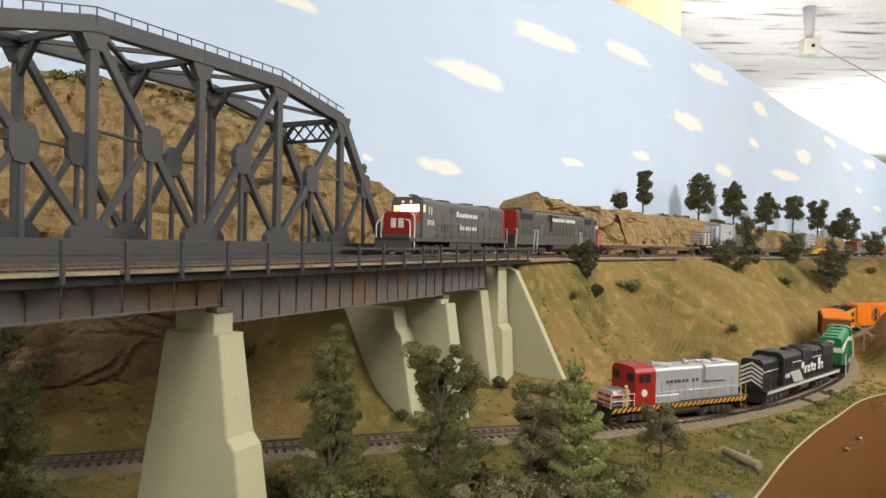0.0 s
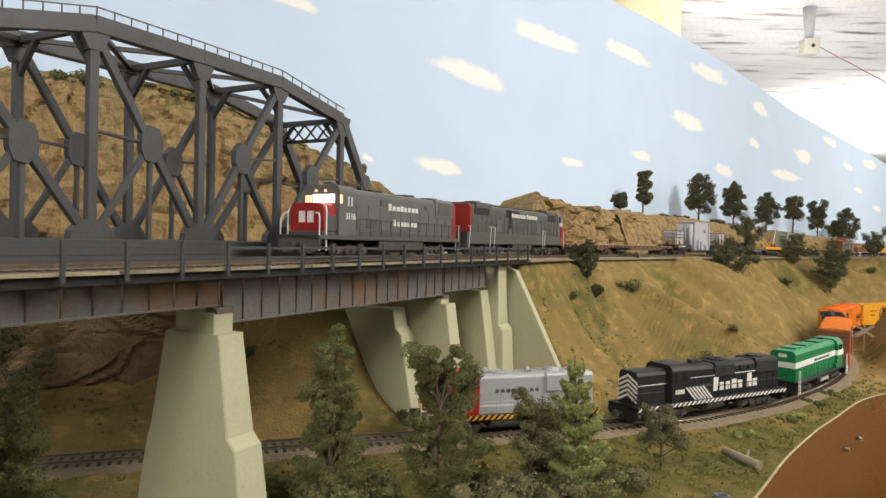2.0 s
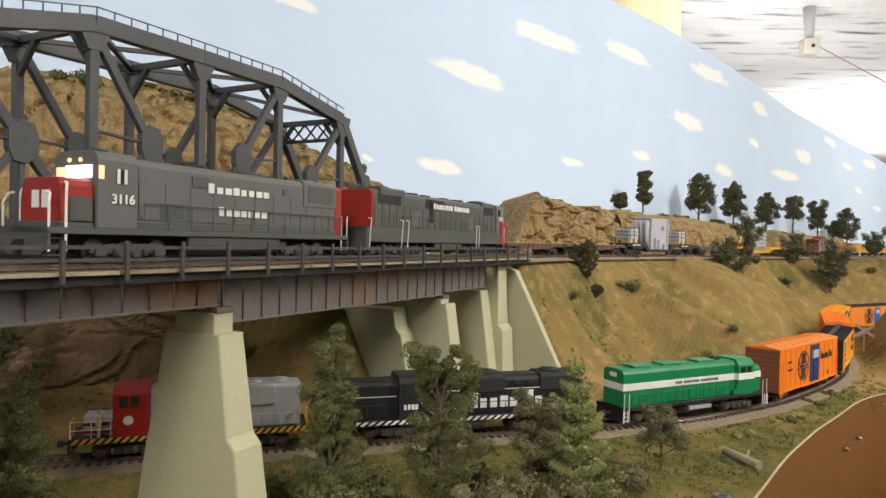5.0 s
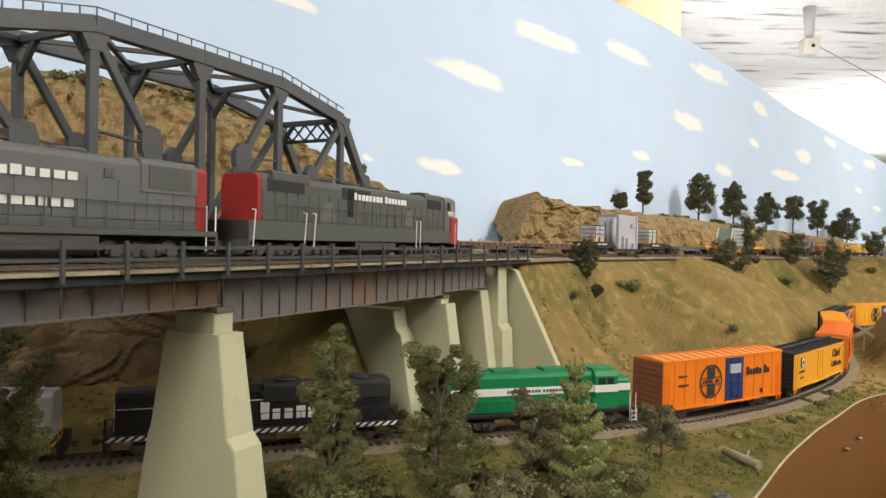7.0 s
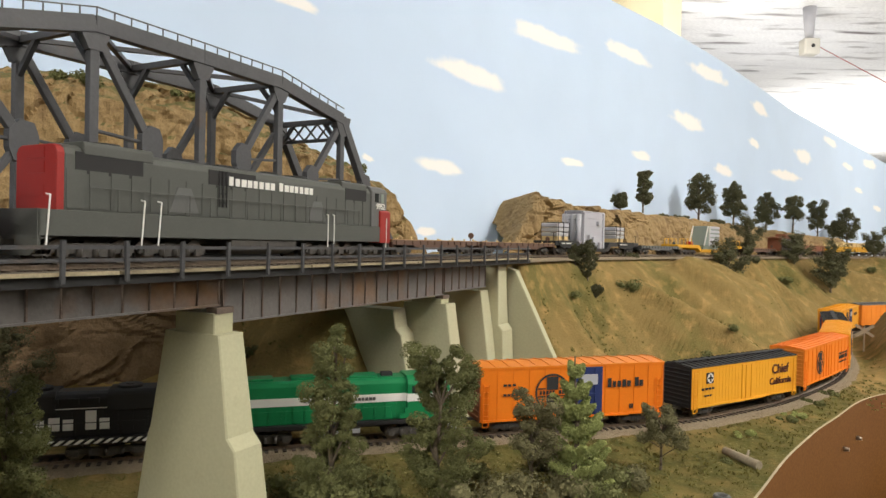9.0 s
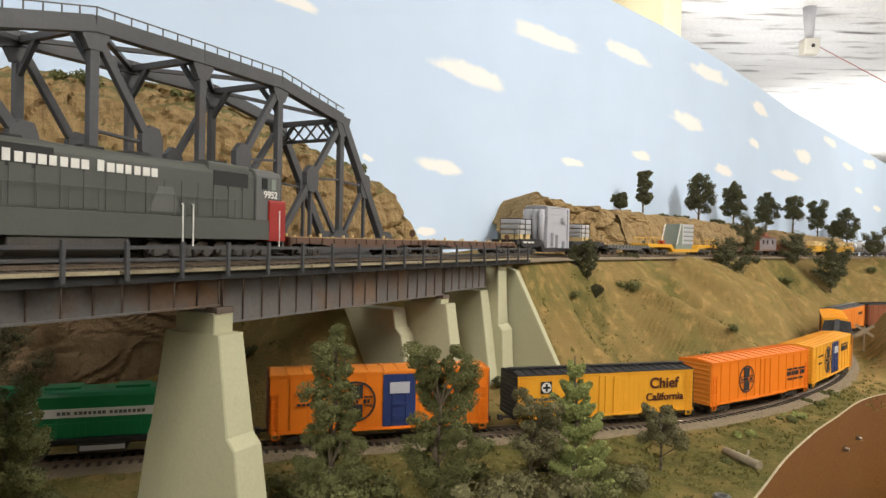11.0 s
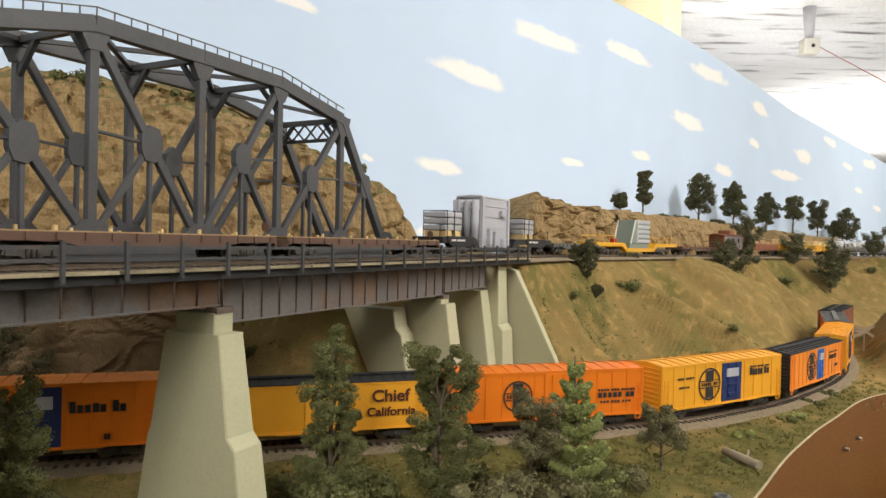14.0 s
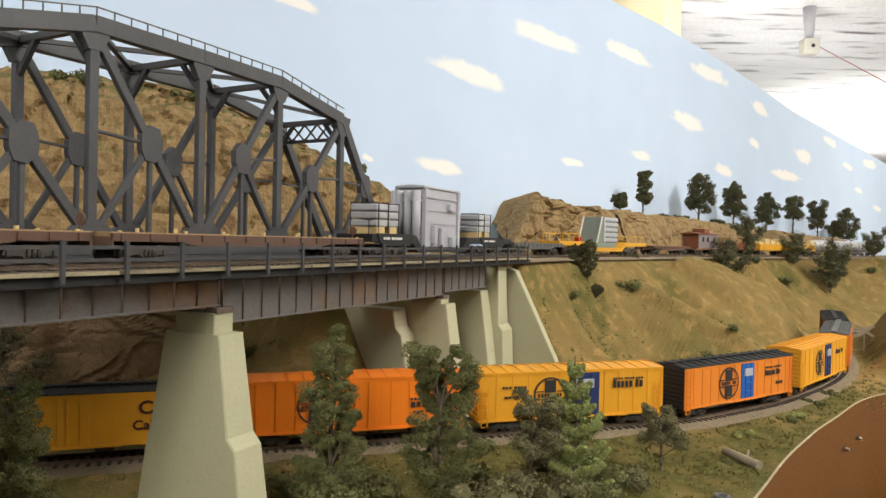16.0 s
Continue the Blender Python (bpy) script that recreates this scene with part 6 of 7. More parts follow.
def build_gondola(label, mat, load_mat):
    car = empty("gondola", label, "gondola", "freight cars of the upper train")
    L, W = 0.080, 0.0165
    for y in (-W, W - 0.0008):
        bm = bmesh.new()
        box(bm, -L, L, y, y + 0.0008, 0.0110, 0.0250)
        s = part("side", bm, mat, car)
        for k in range(11):
            x = -L + 0.004 + (2 * L - 0.008) * k / 10
            bm = bmesh.new()
            box(bm, x - 0.0006, x + 0.0006, y - 0.0006, y + 0.0014, 0.0110, 0.0250)
            part("post", bm, mat, s)
    for x in (-L, L - 0.0008):
        bm = bmesh.new()
        box(bm, x, x + 0.0008, -W + 0.0008, W - 0.0008, 0.0110, 0.0250)
        part("end", bm, mat, car)
    bm = bmesh.new()
    box(bm, -L + 0.001, L - 0.001, -W + 0.001, W - 0.001, 0.0100, 0.0115)
    part("floor", bm, UNDER, car)
    for k in range(5):
        bm = bmesh.new()
        x = -0.064 + 0.032 * k
        box(bm, x - 0.013, x + 0.013, -0.0135, 0.0135, 0.0115, 0.0290 + 0.004 * ((k * 5) % 3))
        part("load_block", bm, load_mat, car, bevel=0.001)
    couplers(car, L)
    for x in (-0.056, 0.056):
        truck(car, x)
    return car


def build_tank_car():
    car = empty("tank_car", "silver tank car with a central dome", "tank car", "freight cars of the upper train")
    bm = bmesh.new()
    tube(bm, (-0.070, 0, 0.0270), (0.070, 0, 0.0270), 0.0145, n=28)
    for e in (-1, 1):
        tube(bm, (e * 0.070, 0, 0.0270), (e * 0.0755, 0, 0.0270), 0.0143, 0.0090, 28)
    part("tank", bm, SILVER, car)
    bm = bmesh.new()
    tube(bm, (0, 0, 0.0405), (0, 0, 0.0465), 0.0070, 0.0062, 18)
    part("dome", bm, SILVER, car)
    bm = bmesh.new()
    box(bm, -0.080, 0.080, -0.006, 0.006, 0.0098, 0.0140)
    part("underframe", bm, UNDER, car)
    ladder(car, 0, -0.0150, 0.012, 0.040, 0.006, SOOT_SHADE)
    stanchion_rail(car, [(-0.078 + 0.026 * k, -0.0155) for k in range(7)], 0.0130, 0.0230, SOOT_SHADE)
    couplers(car, 0.080)
    for x in (-0.058, 0.058):
        truck(car, x)
    return car

# ---- trees and shrubs ----


def flakes(bm, centre, radius, count, size, rng, squash=0.8):
    """Small ragged leaf flakes over and within a lump."""
    c = Vector(centre)
    for _ in range(count):
        d = Vector((rng.gauss(0, 1), rng.gauss(0, 1), rng.gauss(0, 1))).normalized()
        r = radius * (0.55 + 0.5 * rng.random() ** 0.5) * (1 + 0.35 * noise.noise(d * 2.2 + c * 90))
        p = c + Vector((d.x * r, d.y * r, d.z * r * squash))
        n = (d + Vector((rng.uniform(-1, 1), rng.uniform(-1, 1), rng.uniform(-0.4, 1)))).normalized()
        u = n.orthogonal().normalized()
        v = n.cross(u)
        a = rng.random() * 6.28
        u, v = u * math.cos(a) + v * math.sin(a), v * math.cos(a) - u * math.sin(a)
        s = size * rng.uniform(0.6, 1.5)
        q = [bm.verts.new(p + u * (s * i) + v * (s * j) + n * (s * 0.25 * k)) for i, j, k in ((-0.6, -0.1, 0), (0.05, -0.55, 0.5), (0.65, 0.05, 0), (-0.05, 0.5, 0.6))]
        bm.faces.new(q)


def core(bm, centre, radius, squash=0.8):
    old = len(bm.verts)
    bmesh.ops.create_icosphere(bm, subdivisions=2, radius=radius * 0.50, matrix=Matrix.Translation(centre))
    bm.verts.ensure_lookup_table()
    c = Vector(centre)
    for v in bm.verts[old:]:
        d = v.co - c
        v.co = c + Vector((d.x, d.y, d.z * squash)) * (1 + 0.5 * noise.noise(v.co * 260))


def tree(name, x, y, z, height, width, leaf, label, seed, clumps=16, dense=300, size=0.0018, trunk=0.25, shape="oval", category="tree", group="", lean=0.0, limbs=()):
    """A tapered trunk with limbs that each end in ragged lumps of foliage."""
    rng = random.Random(seed)
    ob = empty(name, label, category, group, m=Matrix.Translation((x, y, z)))
    wood, crown = bmesh.new(), bmesh.new()
    pts = []
    p, n = Vector((0, 0, -0.003)), 7
    for i in range(n + 1):
        t = i / n
        pts.append(Vector((lean * t * height + rng.uniform(-1, 1) * width * 0.05 * t, rng.uniform(-1, 1) * width * 0.05 * t, -0.003 + height * 0.92 * t)))
    r0 = max(0.0012, height * 0.022)
    for a, b, t in zip(pts, pts[1:], range(n)):
        tube(wood, a, b, r0 * (1 - t / n * 0.8), r0 * (1 - (t + 1) / n * 0.8), 7)
    for t, side, size_of in limbs:
        # a limb that rises from the trunk and carries a chain of ragged lumps
        root = pts[max(1, min(n, int(n * (t - 0.10 - 0.12 * abs(side)))))]
        tip = Vector((lean * t * height + side * width / 2, rng.uniform(-0.3, 0.3) * width, t * height))
        tube(wood, root, tip, r0 * 0.42, r0 * 0.15, 5)
        r = size_of * width * 0.84
        for q in (0.55, 0.78, 1.0):
            c = root.lerp(tip, q) + Vector((rng.uniform(-1, 1), rng.uniform(-1, 1), rng.uniform(-1, 1))) * r * 0.30
            rr = r * (0.45 + 0.50 * q) * rng.uniform(0.85, 1.1)
            core(crown, c, rr * 0.8)
            flakes(crown, c, rr, int(dense * 0.8), size, rng)
            for _ in range(3):
                d = Vector((rng.gauss(0, 1), rng.gauss(0, 1), rng.gauss(0.2, 1))).normalized()
                flakes(crown, c + d * rr * 0.85, rr * 0.42, dense // 5, size, rng)
    for k in range(0 if limbs else clumps):
        t = trunk + (1 - trunk) * ((k + 0.6 * rng.random()) / clumps)
        e = (t - trunk) / (1 - trunk)
        if shape == "oval":
            reach = math.sin(min(1, 0.12 + e * 0.95) * math.pi) ** 0.6
        elif shape == "cone":
            reach = 1.05 - 0.8 * e
        else:
            reach = 0.45 + 0.6 * rng.random()
        a = k * 2.4 + rng.uniform(-0.6, 0.6)
        start = pts[min(n, int(t * n * 0.9))]
        d = width / 2 * reach * rng.uniform(0.45, 0.85)
        c = Vector((start.x + math.cos(a) * d, start.y + math.sin(a) * d, height * t * 0.95 + rng.uniform(-1, 1) * height * 0.02))
        if shape != "cone":
            tube(wood, start, c, r0 * 0.35, r0 * 0.12, 5)
        r = width * rng.uniform(0.11, 0.19) * (0.75 + 0.4 * reach)
        if shape == "cone":
            # feathery sprays that point up and out
            c = start + Vector((math.cos(a) * d * 1.35, math.sin(a) * d * 1.35, height * 0.04 + d * 0.6))
            for q in (0.3, 0.5, 0.7, 0.85, 1.0, 1.12):
                flakes(crown, start.lerp(c, q), r * (0.80 - 0.50 * q), dense // 3, size * 1.25, rng)
            tube(wood, start, c, r0 * 0.25, r0 * 0.08, 5)
            continue
        core(crown, c, r * 0.8)
        flakes(crown, c, r * 1.05, dense, size, rng)
        for _ in range(2):
            c2 = c + Vector((rng.uniform(-1, 1), rng.uniform(-1, 1), rng.uniform(-0.6, 0.8))) * r
            flakes(crown, c2, r * 0.55, dense // 3, size, rng)
    part("trunk", wood, BARK, ob, "thin brown trunk and limbs")
    part("crown", crown, leaf, ob, "ragged clumped foliage")
    return ob


def shrub(x, y, z, width, height, leaf, label, seed, dense=220, size=0.0016):
    rng = random.Random(seed)
    bm = bmesh.new()
    for k in range(max(3, int(width / 0.006))):
        c = Vector((rng.uniform(-0.4, 0.4) * width, rng.uniform(-0.3, 0.3) * width, height * rng.uniform(0.25, 0.6)))
        r = min(width * 0.32, height * 0.55) * rng.uniform(0.7, 1.1)
        core(bm, c, r)
        flakes(bm, c, r, dense, size, rng)
    ob = part("shrub", bm, leaf)
    ob.matrix_basis = Matrix.Translation((x, y, z))
    return tagged(ob, label, "shrub", "shrubs on the hillside")


def ground_at(x, y):
    return float(ground_height([x], [y])[0][0])


def build_foreground_plants():
    F = "trees in the foreground"
    column = ((0.97, 0.10, 0.17), (0.89, -0.28, 0.20), (0.86, 0.42, 0.17), (0.76, -0.45, 0.18), (0.73, 0.15, 0.24), (0.65, -0.60, 0.22), (0.62, 0.50, 0.22), (0.54, 0.72, 0.18), (0.52, -0.25, 0.24),
              (0.44, 0.30, 0.24), (0.40, -0.60, 0.20), (0.33, 0.75, 0.22), (0.31, -0.20, 0.24), (0.27, -0.95, 0.20), (0.20, 0.85, 0.24), (0.17, 0.10, 0.26), (0.14, -0.70, 0.22))
    forked = ((0.97, -0.20, 0.12), (0.94, -0.52, 0.14), (0.90, -0.42, 0.12), (0.96, 0.32, 0.11), (0.90, 0.62, 0.14), (0.80, 0.80, 0.13), (0.80, 0.00, 0.13), (0.72, -0.30, 0.13), (0.66, 0.68, 0.15),
              (0.62, 0.10, 0.15), (0.53, -0.32, 0.15), (0.50, 0.42, 0.16), (0.42, 0.88, 0.15), (0.40, 0.00, 0.17), (0.32, -0.62, 0.16), (0.28, 0.55, 0.18), (0.22, -0.15, 0.18), (0.16, 0.90, 0.15), (0.14, 0.30, 0.18))
    bushy = ((0.98, 0.10, 0.20), (0.92, -0.35, 0.20), (0.84, 0.45, 0.20), (0.78, -0.10, 0.24), (0.70, 0.75, 0.20), (0.64, 0.20, 0.24), (0.56, -0.50, 0.22), (0.48, 0.95, 0.20), (0.44, 0.40, 0.24), (0.34, -0.10, 0.24), (0.30, 1.00, 0.20), (0.22, 0.55, 0.24))
    for x, y, h, w, leaf, label, seed, cl, shape, trunk, limbs in (
            (-0.067, 0.420, 0.114, 0.038, LEAF, "slim dark green model tree with clumpy foliage", 3, 0, "oval", 0.16, column),
            (-0.001, 0.430, 0.102, 0.062, LEAF, "forked green model tree with open clumps", 5, 0, "loose", 0.22, forked),
            (0.092, 0.450, 0.106, 0.050, LEAF_BRIGHT, "fresh green spiky model tree", 8, 50, "cone", 0.10, ()),
            (-0.232, 0.360, 0.084, 0.046, LEAF, "dense dark green model tree", 11, 0, "oval", 0.10, bushy),
            (0.062, 0.445, 0.073, 0.040, LEAF_DRY, "dry olive-brown model tree with thin crown", 14, 15, "loose", 0.40, ()),
            (0.166, 0.500, 0.048, 0.036, LEAF_DRY, "small thin grey-brown model tree", 17, 13, "loose", 0.45, ()),
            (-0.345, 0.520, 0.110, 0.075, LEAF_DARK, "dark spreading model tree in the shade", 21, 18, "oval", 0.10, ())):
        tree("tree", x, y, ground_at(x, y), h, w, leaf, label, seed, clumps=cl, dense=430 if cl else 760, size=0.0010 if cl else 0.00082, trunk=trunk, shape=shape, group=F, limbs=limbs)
    rng = random.Random(4)
    for x, y, w, h, leaf in ((-0.093, 0.432, 0.034, 0.022, LEAF), (-0.060, 0.412, 0.040, 0.026, LEAF), (0.030, 0.408, 0.040, 0.030, LEAF_DRY), (0.100, 0.432, 0.036, 0.022, LEAF), (-0.040, 0.430, 0.034, 0.022, LEAF), (0.044, 0.432, 0.034, 0.026, LEAF_DRY),
                             (0.078, 0.438, 0.036, 0.024, LEAF_DRY), (0.112, 0.462, 0.030, 0.020, LEAF), (0.130, 0.455, 0.026, 0.015, LEAF_DRY), (-0.200, 0.345, 0.040, 0.022, LEAF), (0.086, 0.490, 0.034, 0.020, LEAF_DRY),
                             (0.270, 0.585, 0.024, 0.006, LEAF_BRIGHT), (0.330, 0.640, 0.022, 0.006, LEAF), (0.395, 0.705, 0.024, 0.007, LEAF), (0.345, 0.655, 0.030, 0.006, LEAF_BRIGHT), (0.223, 0.515, 0.022, 0.005, LEAF), (0.432, 0.748, 0.026, 0.007, LEAF)):
        shrub(x, y, ground_at(x, y) - 0.001, w, h, leaf, "low scrubby green shrub beside the track", rng.randint(0, 999), dense=200)
    # fallen log and a thrown-away tyre
    bm = bmesh.new()
    tube(bm, (-0.006, 0.017, 0.0042), (0.006, -0.017, 0.0034), 0.0030, 0.0036, 12)
    tube(bm, (0.004, -0.001, 0.005), (0.007, 0.003, 0.009), 0.0012, 0.0009, 7)
    log = part("log", bm, LOG, bevel=0.0003)
    log.matrix_basis = Matrix.Translation((0.236, 0.5215, ground_at(0.236, 0.5215)))
    tagged(log, "short weathered grey log lying on turf", "log")
    bm = bmesh.new()
    n, k = 24, 8
    ring = [[bm.verts.new((math.cos(a) * (0.0042 + 0.0016 * math.cos(b)), math.sin(a) * (0.0042 + 0.0016 * math.cos(b)), 0.0018 + 0.0017 * math.sin(b))) for b in [2 * math.pi * j / k for j in range(k)]] for a in [2 * math.pi * i / n for i in range(n)]]
    for i in range(n):
        for j in range(k):
            bm.faces.new((ring[i][j], ring[(i + 1) % n][j], ring[(i + 1) % n][(j + 1) % k], ring[i][(j + 1) % k]))
    tyre = part("tyre", bm, SP_GREY)
    tyre.matrix_basis = Matrix.Translation((0.1916, 0.4506, ground_at(0.1916, 0.4506)))
    tagged(tyre, "old grey rubber tyre lying on the turf", "tyre")


def build_ridge_plants():
    for k, (x, y, z, h, w, shape, trunk) in enumerate(((0.373, 1.421, 1.378, 0.032, 0.036, "loose", 0.15), (0.440, 1.487, 1.377, 0.092, 0.044, "loose", 0.25), (0.636, 1.678, 1.368, 0.118, 0.086, "oval", 0.25), (0.787, 1.826, 1.366, 0.115, 0.075, "oval", 0.25),
                                                       (0.953, 1.988, 1.352, 0.118, 0.078, "oval", 0.25), (1.117, 2.148, 1.346, 0.128, 0.072, "loose", 0.45), (1.291, 2.319, 1.346, 0.129, 0.075, "loose", 0.25), (1.535, 2.556, 1.30, 0.168, 0.105, "oval", 0.32), (1.442, 2.467, 1.335, 0.072, 0.07, "loose", 0.3))):
        tree("tree", x, y, z, h, w * 0.92, LEAF_DARK, "dark green model pine tree against the sky backdrop", 40 + k, clumps=22, dense=220, size=0.0026, trunk=trunk, shape=shape, group="trees on the ridge")


def build_hillside_plants():
    crown = ((0.98, 0.10, 0.20), (0.90, -0.40, 0.19), (0.86, 0.50, 0.19), (0.76, 0.05, 0.23), (0.68, -0.65, 0.18), (0.62, 0.70, 0.20), (0.54, -0.15, 0.22), (0.46, 0.40, 0.20), (0.40, -0.70, 0.17), (0.30, 0.15, 0.20), (0.22, -0.35, 0.18))
    for k, (x, y, h, w) in enumerate(((0.193, 0.892, 0.052, 0.032), (0.176, 0.890, 0.028, 0.022), (0.203, 0.885, 0.018, 0.020), (0.554, 1.297, 0.084, 0.076), (0.652, 1.437, 0.096, 0.076),
                                      (0.824, 1.574, 0.080, 0.086), (0.892, 1.542, 0.116, 0.098), (0.930, 1.590, 0.080, 0.070), (1.151, 1.795, 0.078, 0.075))):
        tree("tree", x, y, ground_at(x, y), h, w, LEAF_DARK, "dark olive model tree on the sandy hillside", 70 + k, dense=170, size=0.0011 if k < 3 else 0.0017, trunk=0.2, shape="loose", group="trees on the hillside", limbs=crown[k % 3:])
    for k, (x, y, w, h) in enumerate(((0.297, 1.075, 0.050, 0.012), (0.161, 0.834, 0.024, 0.010), (0.261, 0.941, 0.030, 0.020), (0.402, 0.994, 0.022, 0.014), (0.342, 0.863, 0.026, 0.020), (0.395, 0.902, 0.018, 0.012),
                                      (0.066, 0.680, 0.018, 0.016), (0.092, 0.682, 0.022, 0.014), (0.109, 0.678, 0.028, 0.014), (0.134, 0.688, 0.022, 0.018), (0.035, 0.672, 0.026, 0.014), (1.100, 1.727, 0.040, 0.016), (0.651, 1.395, 0.034, 0.016),
                                      (-0.175, 0.611, 0.026, 0.012), (-0.148, 0.672, 0.034, 0.012), (-0.026, 0.590, 0.020, 0.014), (0.732, 1.456, 0.050, 0.016), (-0.160, 0.660, 0.030, 0.010), (0.60, 1.33, 0.05, 0.012), (0.43, 1.16, 0.05, 0.010))):
        shrub(x, y, ground_at(x, y) - 0.001, w, h, LEAF if k % 3 else LEAF_DARK, "small green shrub on the sandy slope", 200 + k, dense=160, size=0.0016)
    for k, (x, y, z, w, h) in enumerate(((-0.122, 0.968, 1.396, 0.026, 0.014), (-0.145, 0.946, 1.400, 0.016, 0.010), (-0.318, 0.800, 1.462, 0.050, 0.012), (-0.405, 0.735, 1.462, 0.055, 0.016), (-0.285, 0.830, 1.462, 0.040, 0.010),
                                         (0.50, 1.53, 1.366, 0.030, 0.010), (0.56, 1.585, 1.366, 0.05, 0.010), (0.70, 1.725, 1.362, 0.045, 0.012), (0.84, 1.865, 1.355, 0.040, 0.014), (0.88, 1.905, 1.350, 0.04, 0.012))):
        shrub(x, y, z, w, h, LEAF_DARK if k > 4 else LEAF, "low green tuft on top of the rock", 300 + k, dense=160, size=0.0020)


def build_grass():
    """Loose turf: ragged tufts over the flats and down the gullies."""
    rng = random.Random(77)
    pts = []
    while len(pts) < 16000:
        x = rng.uniform(-0.45, 0.62)
        y = rng.uniform(0.30, 0.95)
        if y > float(np.interp(x, EDGE.p[:, 0], EDGE.p[:, 1])) + 0.004:
            pts.append((x, y))
    while len(pts) < 24000:
        pts.append((rng.uniform(0.1, 1.3), rng.uniform(0.7, 1.9)))
    xs, ys = np.array(pts).T
    z, turf = ground_height(xs, ys)
    _, fl = LOWER.nearest(xs, ys)
    _, qu = UPPER.nearest(xs, ys)
    verts, faces = [], []
    for x, y, h, t, a, b in zip(xs, ys, z, turf, fl, qu):
        if abs(a) < 0.029 or b > -0.027 and x > 0.05 or noise.noise(Vector((x * 55, y * 55, 3))) + t * 0.9 < 0.36:
            continue
        s = rng.uniform(0.0009, 0.0022)
        for _ in range(4):
            ang, tilt = rng.uniform(0, 6.28), rng.uniform(0.2, 1.0)
            dx, dy = math.cos(ang), math.sin(ang)
            bx, by = x + rng.uniform(-1, 1) * s, y + rng.uniform(-1, 1) * s
            k = len(verts)
            verts += [(bx - dy * s * 0.5, by + dx * s * 0.5, h - 0.0004), (bx + dy * s * 0.5, by - dx * s * 0.5, h - 0.0004), (bx + dx * s * tilt, by + dy * s * tilt, h + s * rng.uniform(0.7, 1.3))]
            faces.append((k, k + 1, k + 2))
    me = bpy.data.meshes.new("grass_tufts")
    me.from_pydata(verts, [], faces)
    me.materials.append(TURF)
    tagged(new("grass_tufts", me), "loose green and straw turf over the ground", "grass", kind="stuff")
    # stones along the ballast's foot
    verts, faces = [], []
    for _ in range(5000):
        s, q = rng.uniform(S_LOW + 0.15, S_LOW + 1.3), rng.choice((-1, 1)) * rng.uniform(0.017, 0.036)
        p = LOWER.offset(s, q)
        r = rng.uniform(0.0003, 0.0009)
        zz = Z_LOW - 0.0036 - max(0, abs(q) - 0.020) * 0.30
        k = len(verts)
        verts += [(p.x + r * rng.uniform(0.6, 1.2) * math.cos(j * 2.1 + s * 99), p.y + r * rng.uniform(0.6, 1.2) * math.sin(j * 2.1 + s * 99), zz - 0.0004) for j in range(3)] + [(p.x, p.y, zz + r)]
        faces += [(k, k + 1, k + 3), (k + 1, k + 2, k + 3), (k + 2, k, k + 3)]
    me = bpy.data.meshes.new("ballast_stones")
    me.from_pydata(verts, [], faces)
    me.materials.append(BALLAST)
    tagged(new("ballast_stones", me), "loose tan ballast stones beside the track", "gravel", kind="stuff")


def build_crossbuck():
    ob = empty("crossbuck_sign", "small weathered grey crossbuck sign beside the track", "crossing sign", m=Matrix.Translation((0.662, 1.050, ground_at(0.662, 1.050))) @ Matrix.Rotation(radians(-25), 4, "Z"))
    bm = bmesh.new()
    bar(bm, (0, 0, -0.003), (0, 0, 0.040), 0.0020, 0.0020, up=(0, 1, 0))
    part("post", bm, LOG, ob)
    for e in (-1, 1):
        bm = bmesh.new()
        bar(bm, (-0.0125, -0.0016 - 0.0006 * (e + 1), 0.0335 - e * 0.0085), (0.0125, -0.0016 - 0.0006 * (e + 1), 0.0335 + e * 0.0085), 0.0042, 0.0008, up=(0, 1, 0))
        part("board", bm, LOG, ob, "pale weathered board")


build_foreground_plants()
build_ridge_plants()
build_hillside_plants()
build_crossbuck()
build_grass()

# ---- trains: each car with its middle's place on the line at the start ----
V_UP, V_LOW = 0.0608, 0.0822
UPPER_TRAIN = [(build_road_switcher(), 0.586, 0.064), (build_twin_engine_unit(), 0.854, 0.083)]
F1 = flatcar("brown flatcar with a pale wooden deck", 0.170, FLAT_BROWN, DECK_WOOD, stakes=1)
F2 = flatcar("weathered brown flatcar with wooden stakes", 0.206, FLAT_BROWN, DECK_WOOD, stakes=1)
HEAVY = build_heavy_car()
GREY = flatcar("grey steel flatcar with an empty deck", 0.150, SP_GREY, SP_GREY_DARK)
WELL = build_yellow_heavy()
RIB = flatcar("brown ribbed flatcar with an empty deck", 0.160, FLAT_BROWN, BROWN_RED)
UPPER_TRAIN += [(F1, 1.083, 0.06), (F2, 1.280, 0.078), (HEAVY, 1.5365, 0.09), (GREY, 1.761, 0.05), (WELL, 1.985, 0.095), (RIB, 2.236, 0.056), (build_caboose(), 2.395, 0.032),
                (build_gondola("brown gondola with tan crates", BROWN_RED, DECK_WOOD), 2.553, 0.056), (build_gondola("yellow work gondola with yellow blocks", MOW_YELLOW, STAKE), 2.733, 0.056),
                (build_gondola("yellow gondola with pale blocks", MOW_YELLOW, STAKE), 2.913, 0.056), (build_tank_car(), 3.093, 0.058), (build_tank_car(), 3.268, 0.058), (build_tank_car(), 3.443, 0.058)]
LOADS = [(build_transformer(), HEAVY, -0.024), (build_bundle(), HEAVY, -0.113), (build_bundle(), HEAVY, 0.075), (build_frame_load(), WELL, 0.0)]

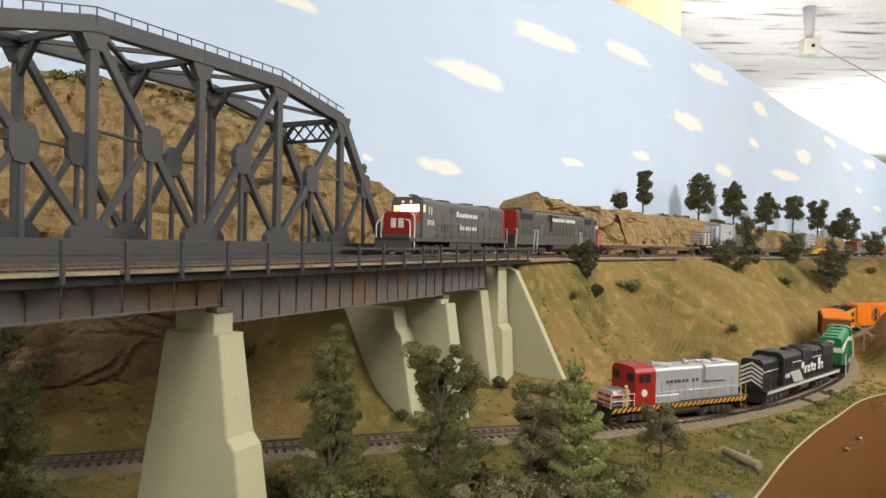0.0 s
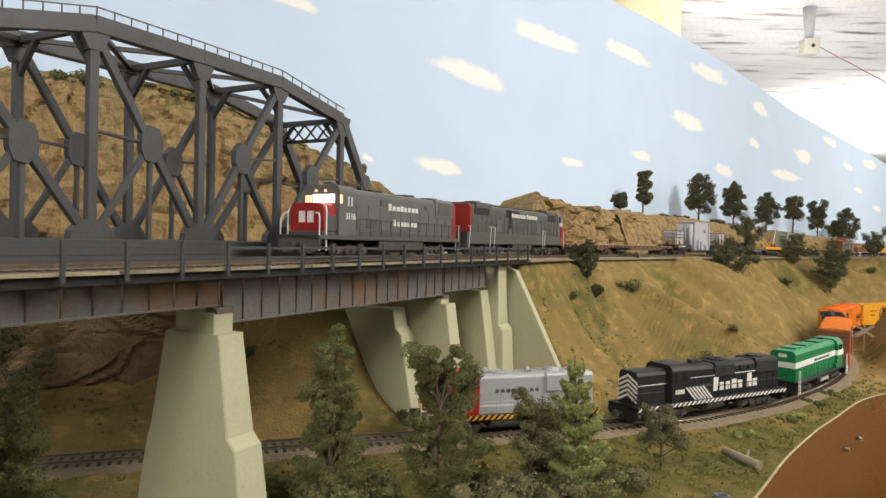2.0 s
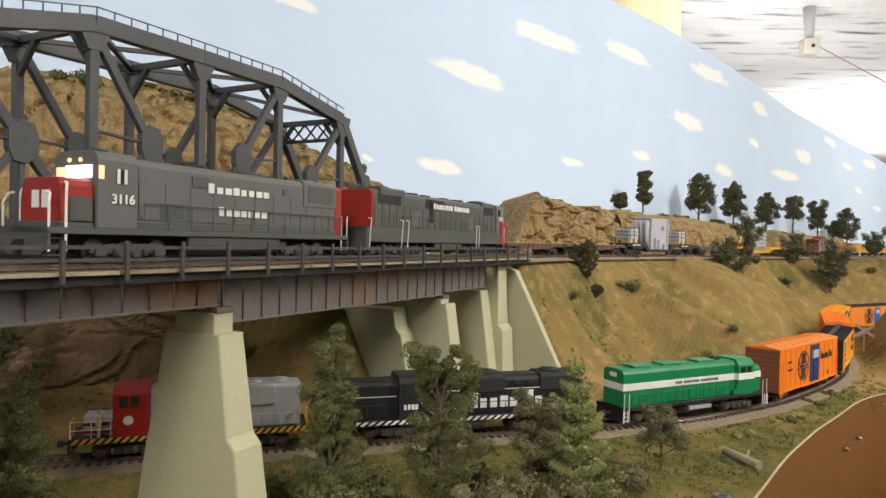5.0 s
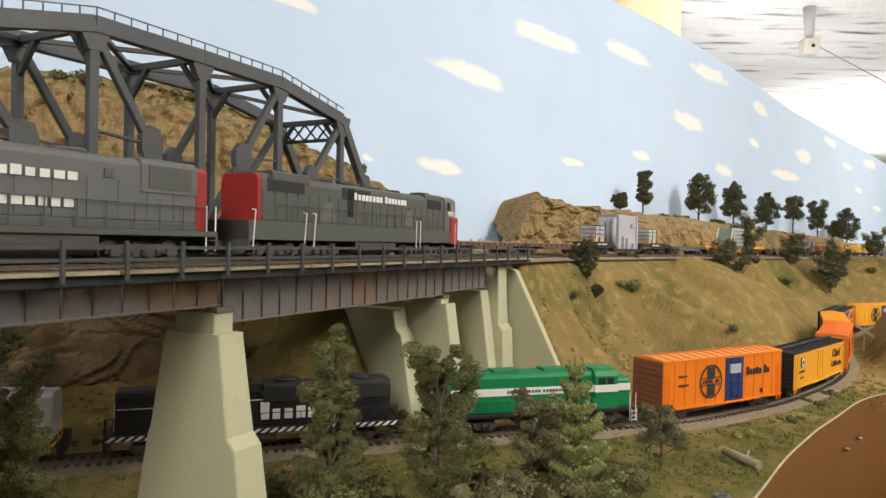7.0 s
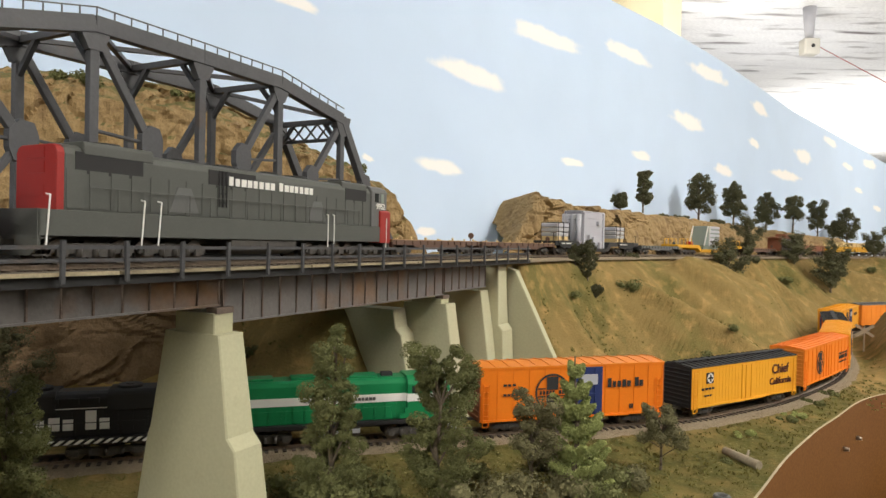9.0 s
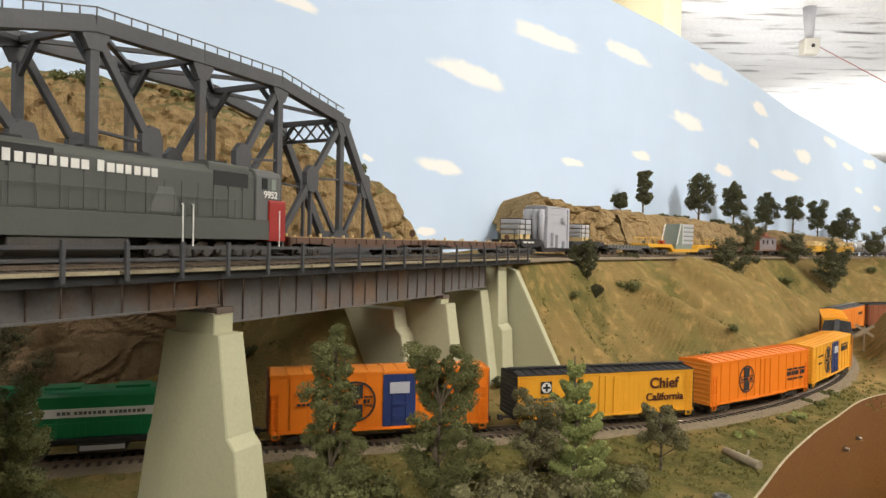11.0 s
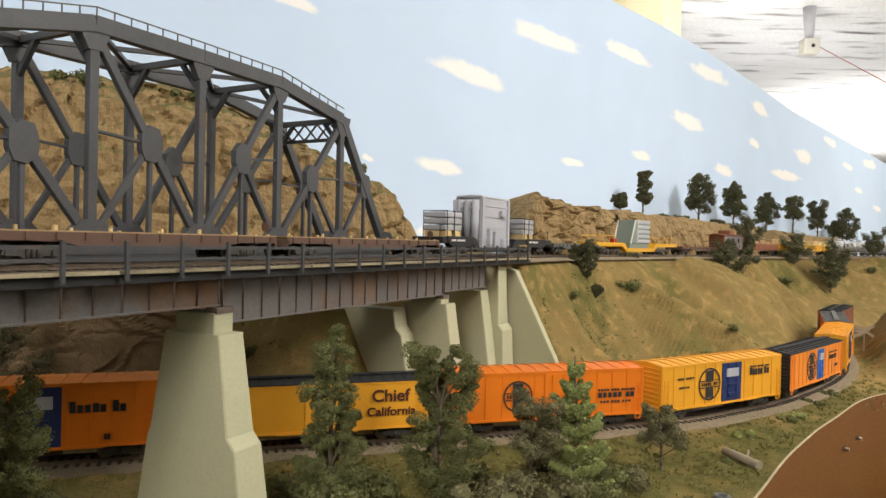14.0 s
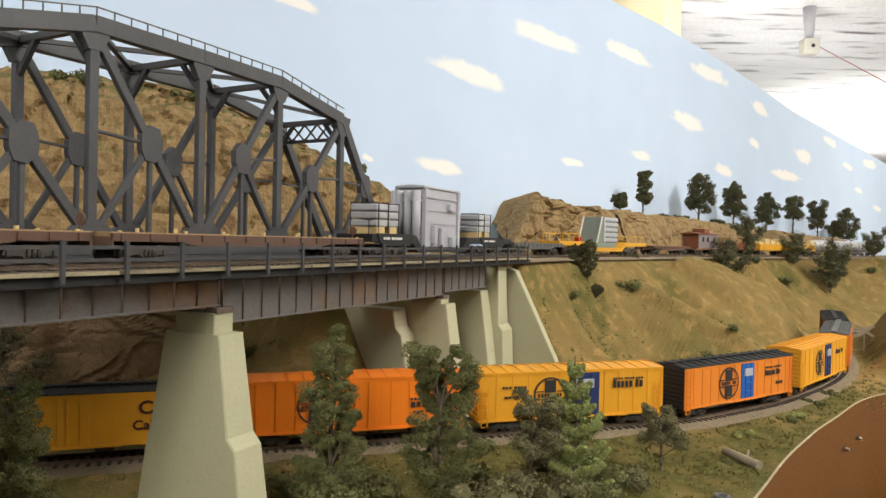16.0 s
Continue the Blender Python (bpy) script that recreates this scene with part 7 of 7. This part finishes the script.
W_BIG = ((5, 2), 0.040, 0.022, 0.030, 0.0060, 1.25)
LOWER_TRAIN = [(build_silver_loco(), 0.800, 0.046), (build_black_loco(), 1.0100, 0.062), (build_green_loco(), 1.2335, 0.056),
               (boxcar("tall orange boxcar with round black emblem and blue door", 0.172, 0.0430, ORANGE, ORANGE_DEEP, BROWN_RED, BLUE, 0.012, 0.026, logo=(-0.022, 0.0155),
                       words=(((5, 2), 0.030, 0.0235, 0.036, 0.0062, 1.25), ((3,), -0.066, 0.028, 0.012, 0.0018, 1), ((4,), -0.066, 0.020, 0.014, 0.0018, 1), ((2,), 0.0515, 0.0045, 0.004, 0.004, 1)), ribs=12, board=False), 1.431, 0.060),
               (boxcar("yellow wooden reefer with black roof and ends", 0.172, 0.0355, YELLOW, SOOT_SHADE, BLACK, None, 0.000, 0.020, plug=False,
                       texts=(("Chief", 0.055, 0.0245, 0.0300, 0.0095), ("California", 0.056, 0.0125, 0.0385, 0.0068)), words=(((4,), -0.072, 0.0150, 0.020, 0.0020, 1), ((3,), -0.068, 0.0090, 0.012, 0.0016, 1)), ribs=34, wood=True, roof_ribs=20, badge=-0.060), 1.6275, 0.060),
               (boxcar("bright orange boxcar with round black emblem", 0.176, 0.0385, ORANGE, ORANGE, ORANGE_DEEP, None, 0.006, 0.024, logo=(-0.030, 0.0130),
                       words=(((4, 3, 5), 0.044, 0.0205, 0.036, 0.0018, 1), ((5, 2), 0.044, 0.0150, 0.036, 0.0042, 1), ((3, 3, 3), 0.046, 0.0105, 0.030, 0.0018, 1)), ribs=12, board=False), 1.8190, 0.062),
               (boxcar("yellow boxcar with round black emblem and dark blue door", 0.172, 0.0385, YELLOW, YELLOW, YELLOW, BLUE, 0.009, 0.028, logo=(-0.023, 0.0150),
                       words=(((5, 2), 0.036, 0.0230, 0.030, 0.0055, 1.2), ((4, 4, 3), 0.036, 0.0300, 0.030, 0.0016, 1), ((3, 4), -0.066, 0.0260, 0.022, 0.0018, 1), ((4,), -0.064, 0.018, 0.014, 0.0018, 1)), ribs=12, board=False), 2.0055, 0.060),
               (boxcar("orange boxcar with black roof and light blue door", 0.172, 0.0360, ORANGE_DEEP, SOOT_SHADE, BLACK, BLUE_LIGHT, 0.008, 0.020, logo=(-0.022, 0.0150),
                       words=(((5, 2), 0.036, 0.0200, 0.026, 0.0045, 1.2), ((4, 4), 0.036, 0.0270, 0.028, 0.0016, 1), ((3,), 0.055, 0.0100, 0.012, 0.0030, 1)), ribs=14), 2.1945, 0.060),
               (boxcar("yellow boxcar with black and blue panel", 0.172, 0.0385, YELLOW, YELLOW, YELLOW, BLUE, 0.010, 0.022, logo=(-0.022, 0.0140),
                       words=(((5, 2), 0.038, 0.0230, 0.028, 0.0045, 1.2),), ribs=12, board=False), 2.3845, 0.060),
               (boxcar("faded orange boxcar with grey roof", 0.172, 0.0385, ORANGE_DEEP, SP_GREY, ORANGE_DEEP, None, 0.0, 0.026, words=(((5, 2), 0.038, 0.0230, 0.028, 0.0045, 1.2),), ribs=12), 2.576, 0.060),
               (boxcar("dark brown boxcar with black roof", 0.172, 0.0385, BROWN_RED, SOOT_SHADE, BROWN_RED, None, 0.0, 0.026, ribs=12), 2.765, 0.060)]
FIGURE = build_figure()


def place(line, start, s, reach, z):
    """The pose of a car whose bogies stand reach to either side of s."""
    a, b = line.at(start + s - reach), line.at(start + s + reach)
    m = (a + b) / 2
    return Matrix.Translation((m.x, m.y, z)) @ Matrix.Rotation(math.atan2(b.y - a.y, b.x - a.x), 4, "Z")


def motions():
    times = [0.5 * k for k in range(33)]
    for car, s, reach in UPPER_TRAIN:
        rows = [(t, place(UPPER, -S_START, s - V_UP * t, reach, Z_UP)) for t in times]
        walk(car, rows)
        for load, under, x in LOADS:
            if under == car:
                walk(load, [(t, m @ Matrix.Translation((x, 0, 0))) for t, m in rows])
    for car, s, reach in LOWER_TRAIN:
        rows = [(t, place(LOWER, S_LOW, s - V_LOW * t, reach, Z_LOW)) for t in times]
        walk(car, rows)
        if car == LOWER_TRAIN[0][0]:
            walk(FIGURE, [(t, m @ Matrix.Translation((-0.0615, -0.0135, 0.0165))) for t, m in rows])


build_tracks()
motions()
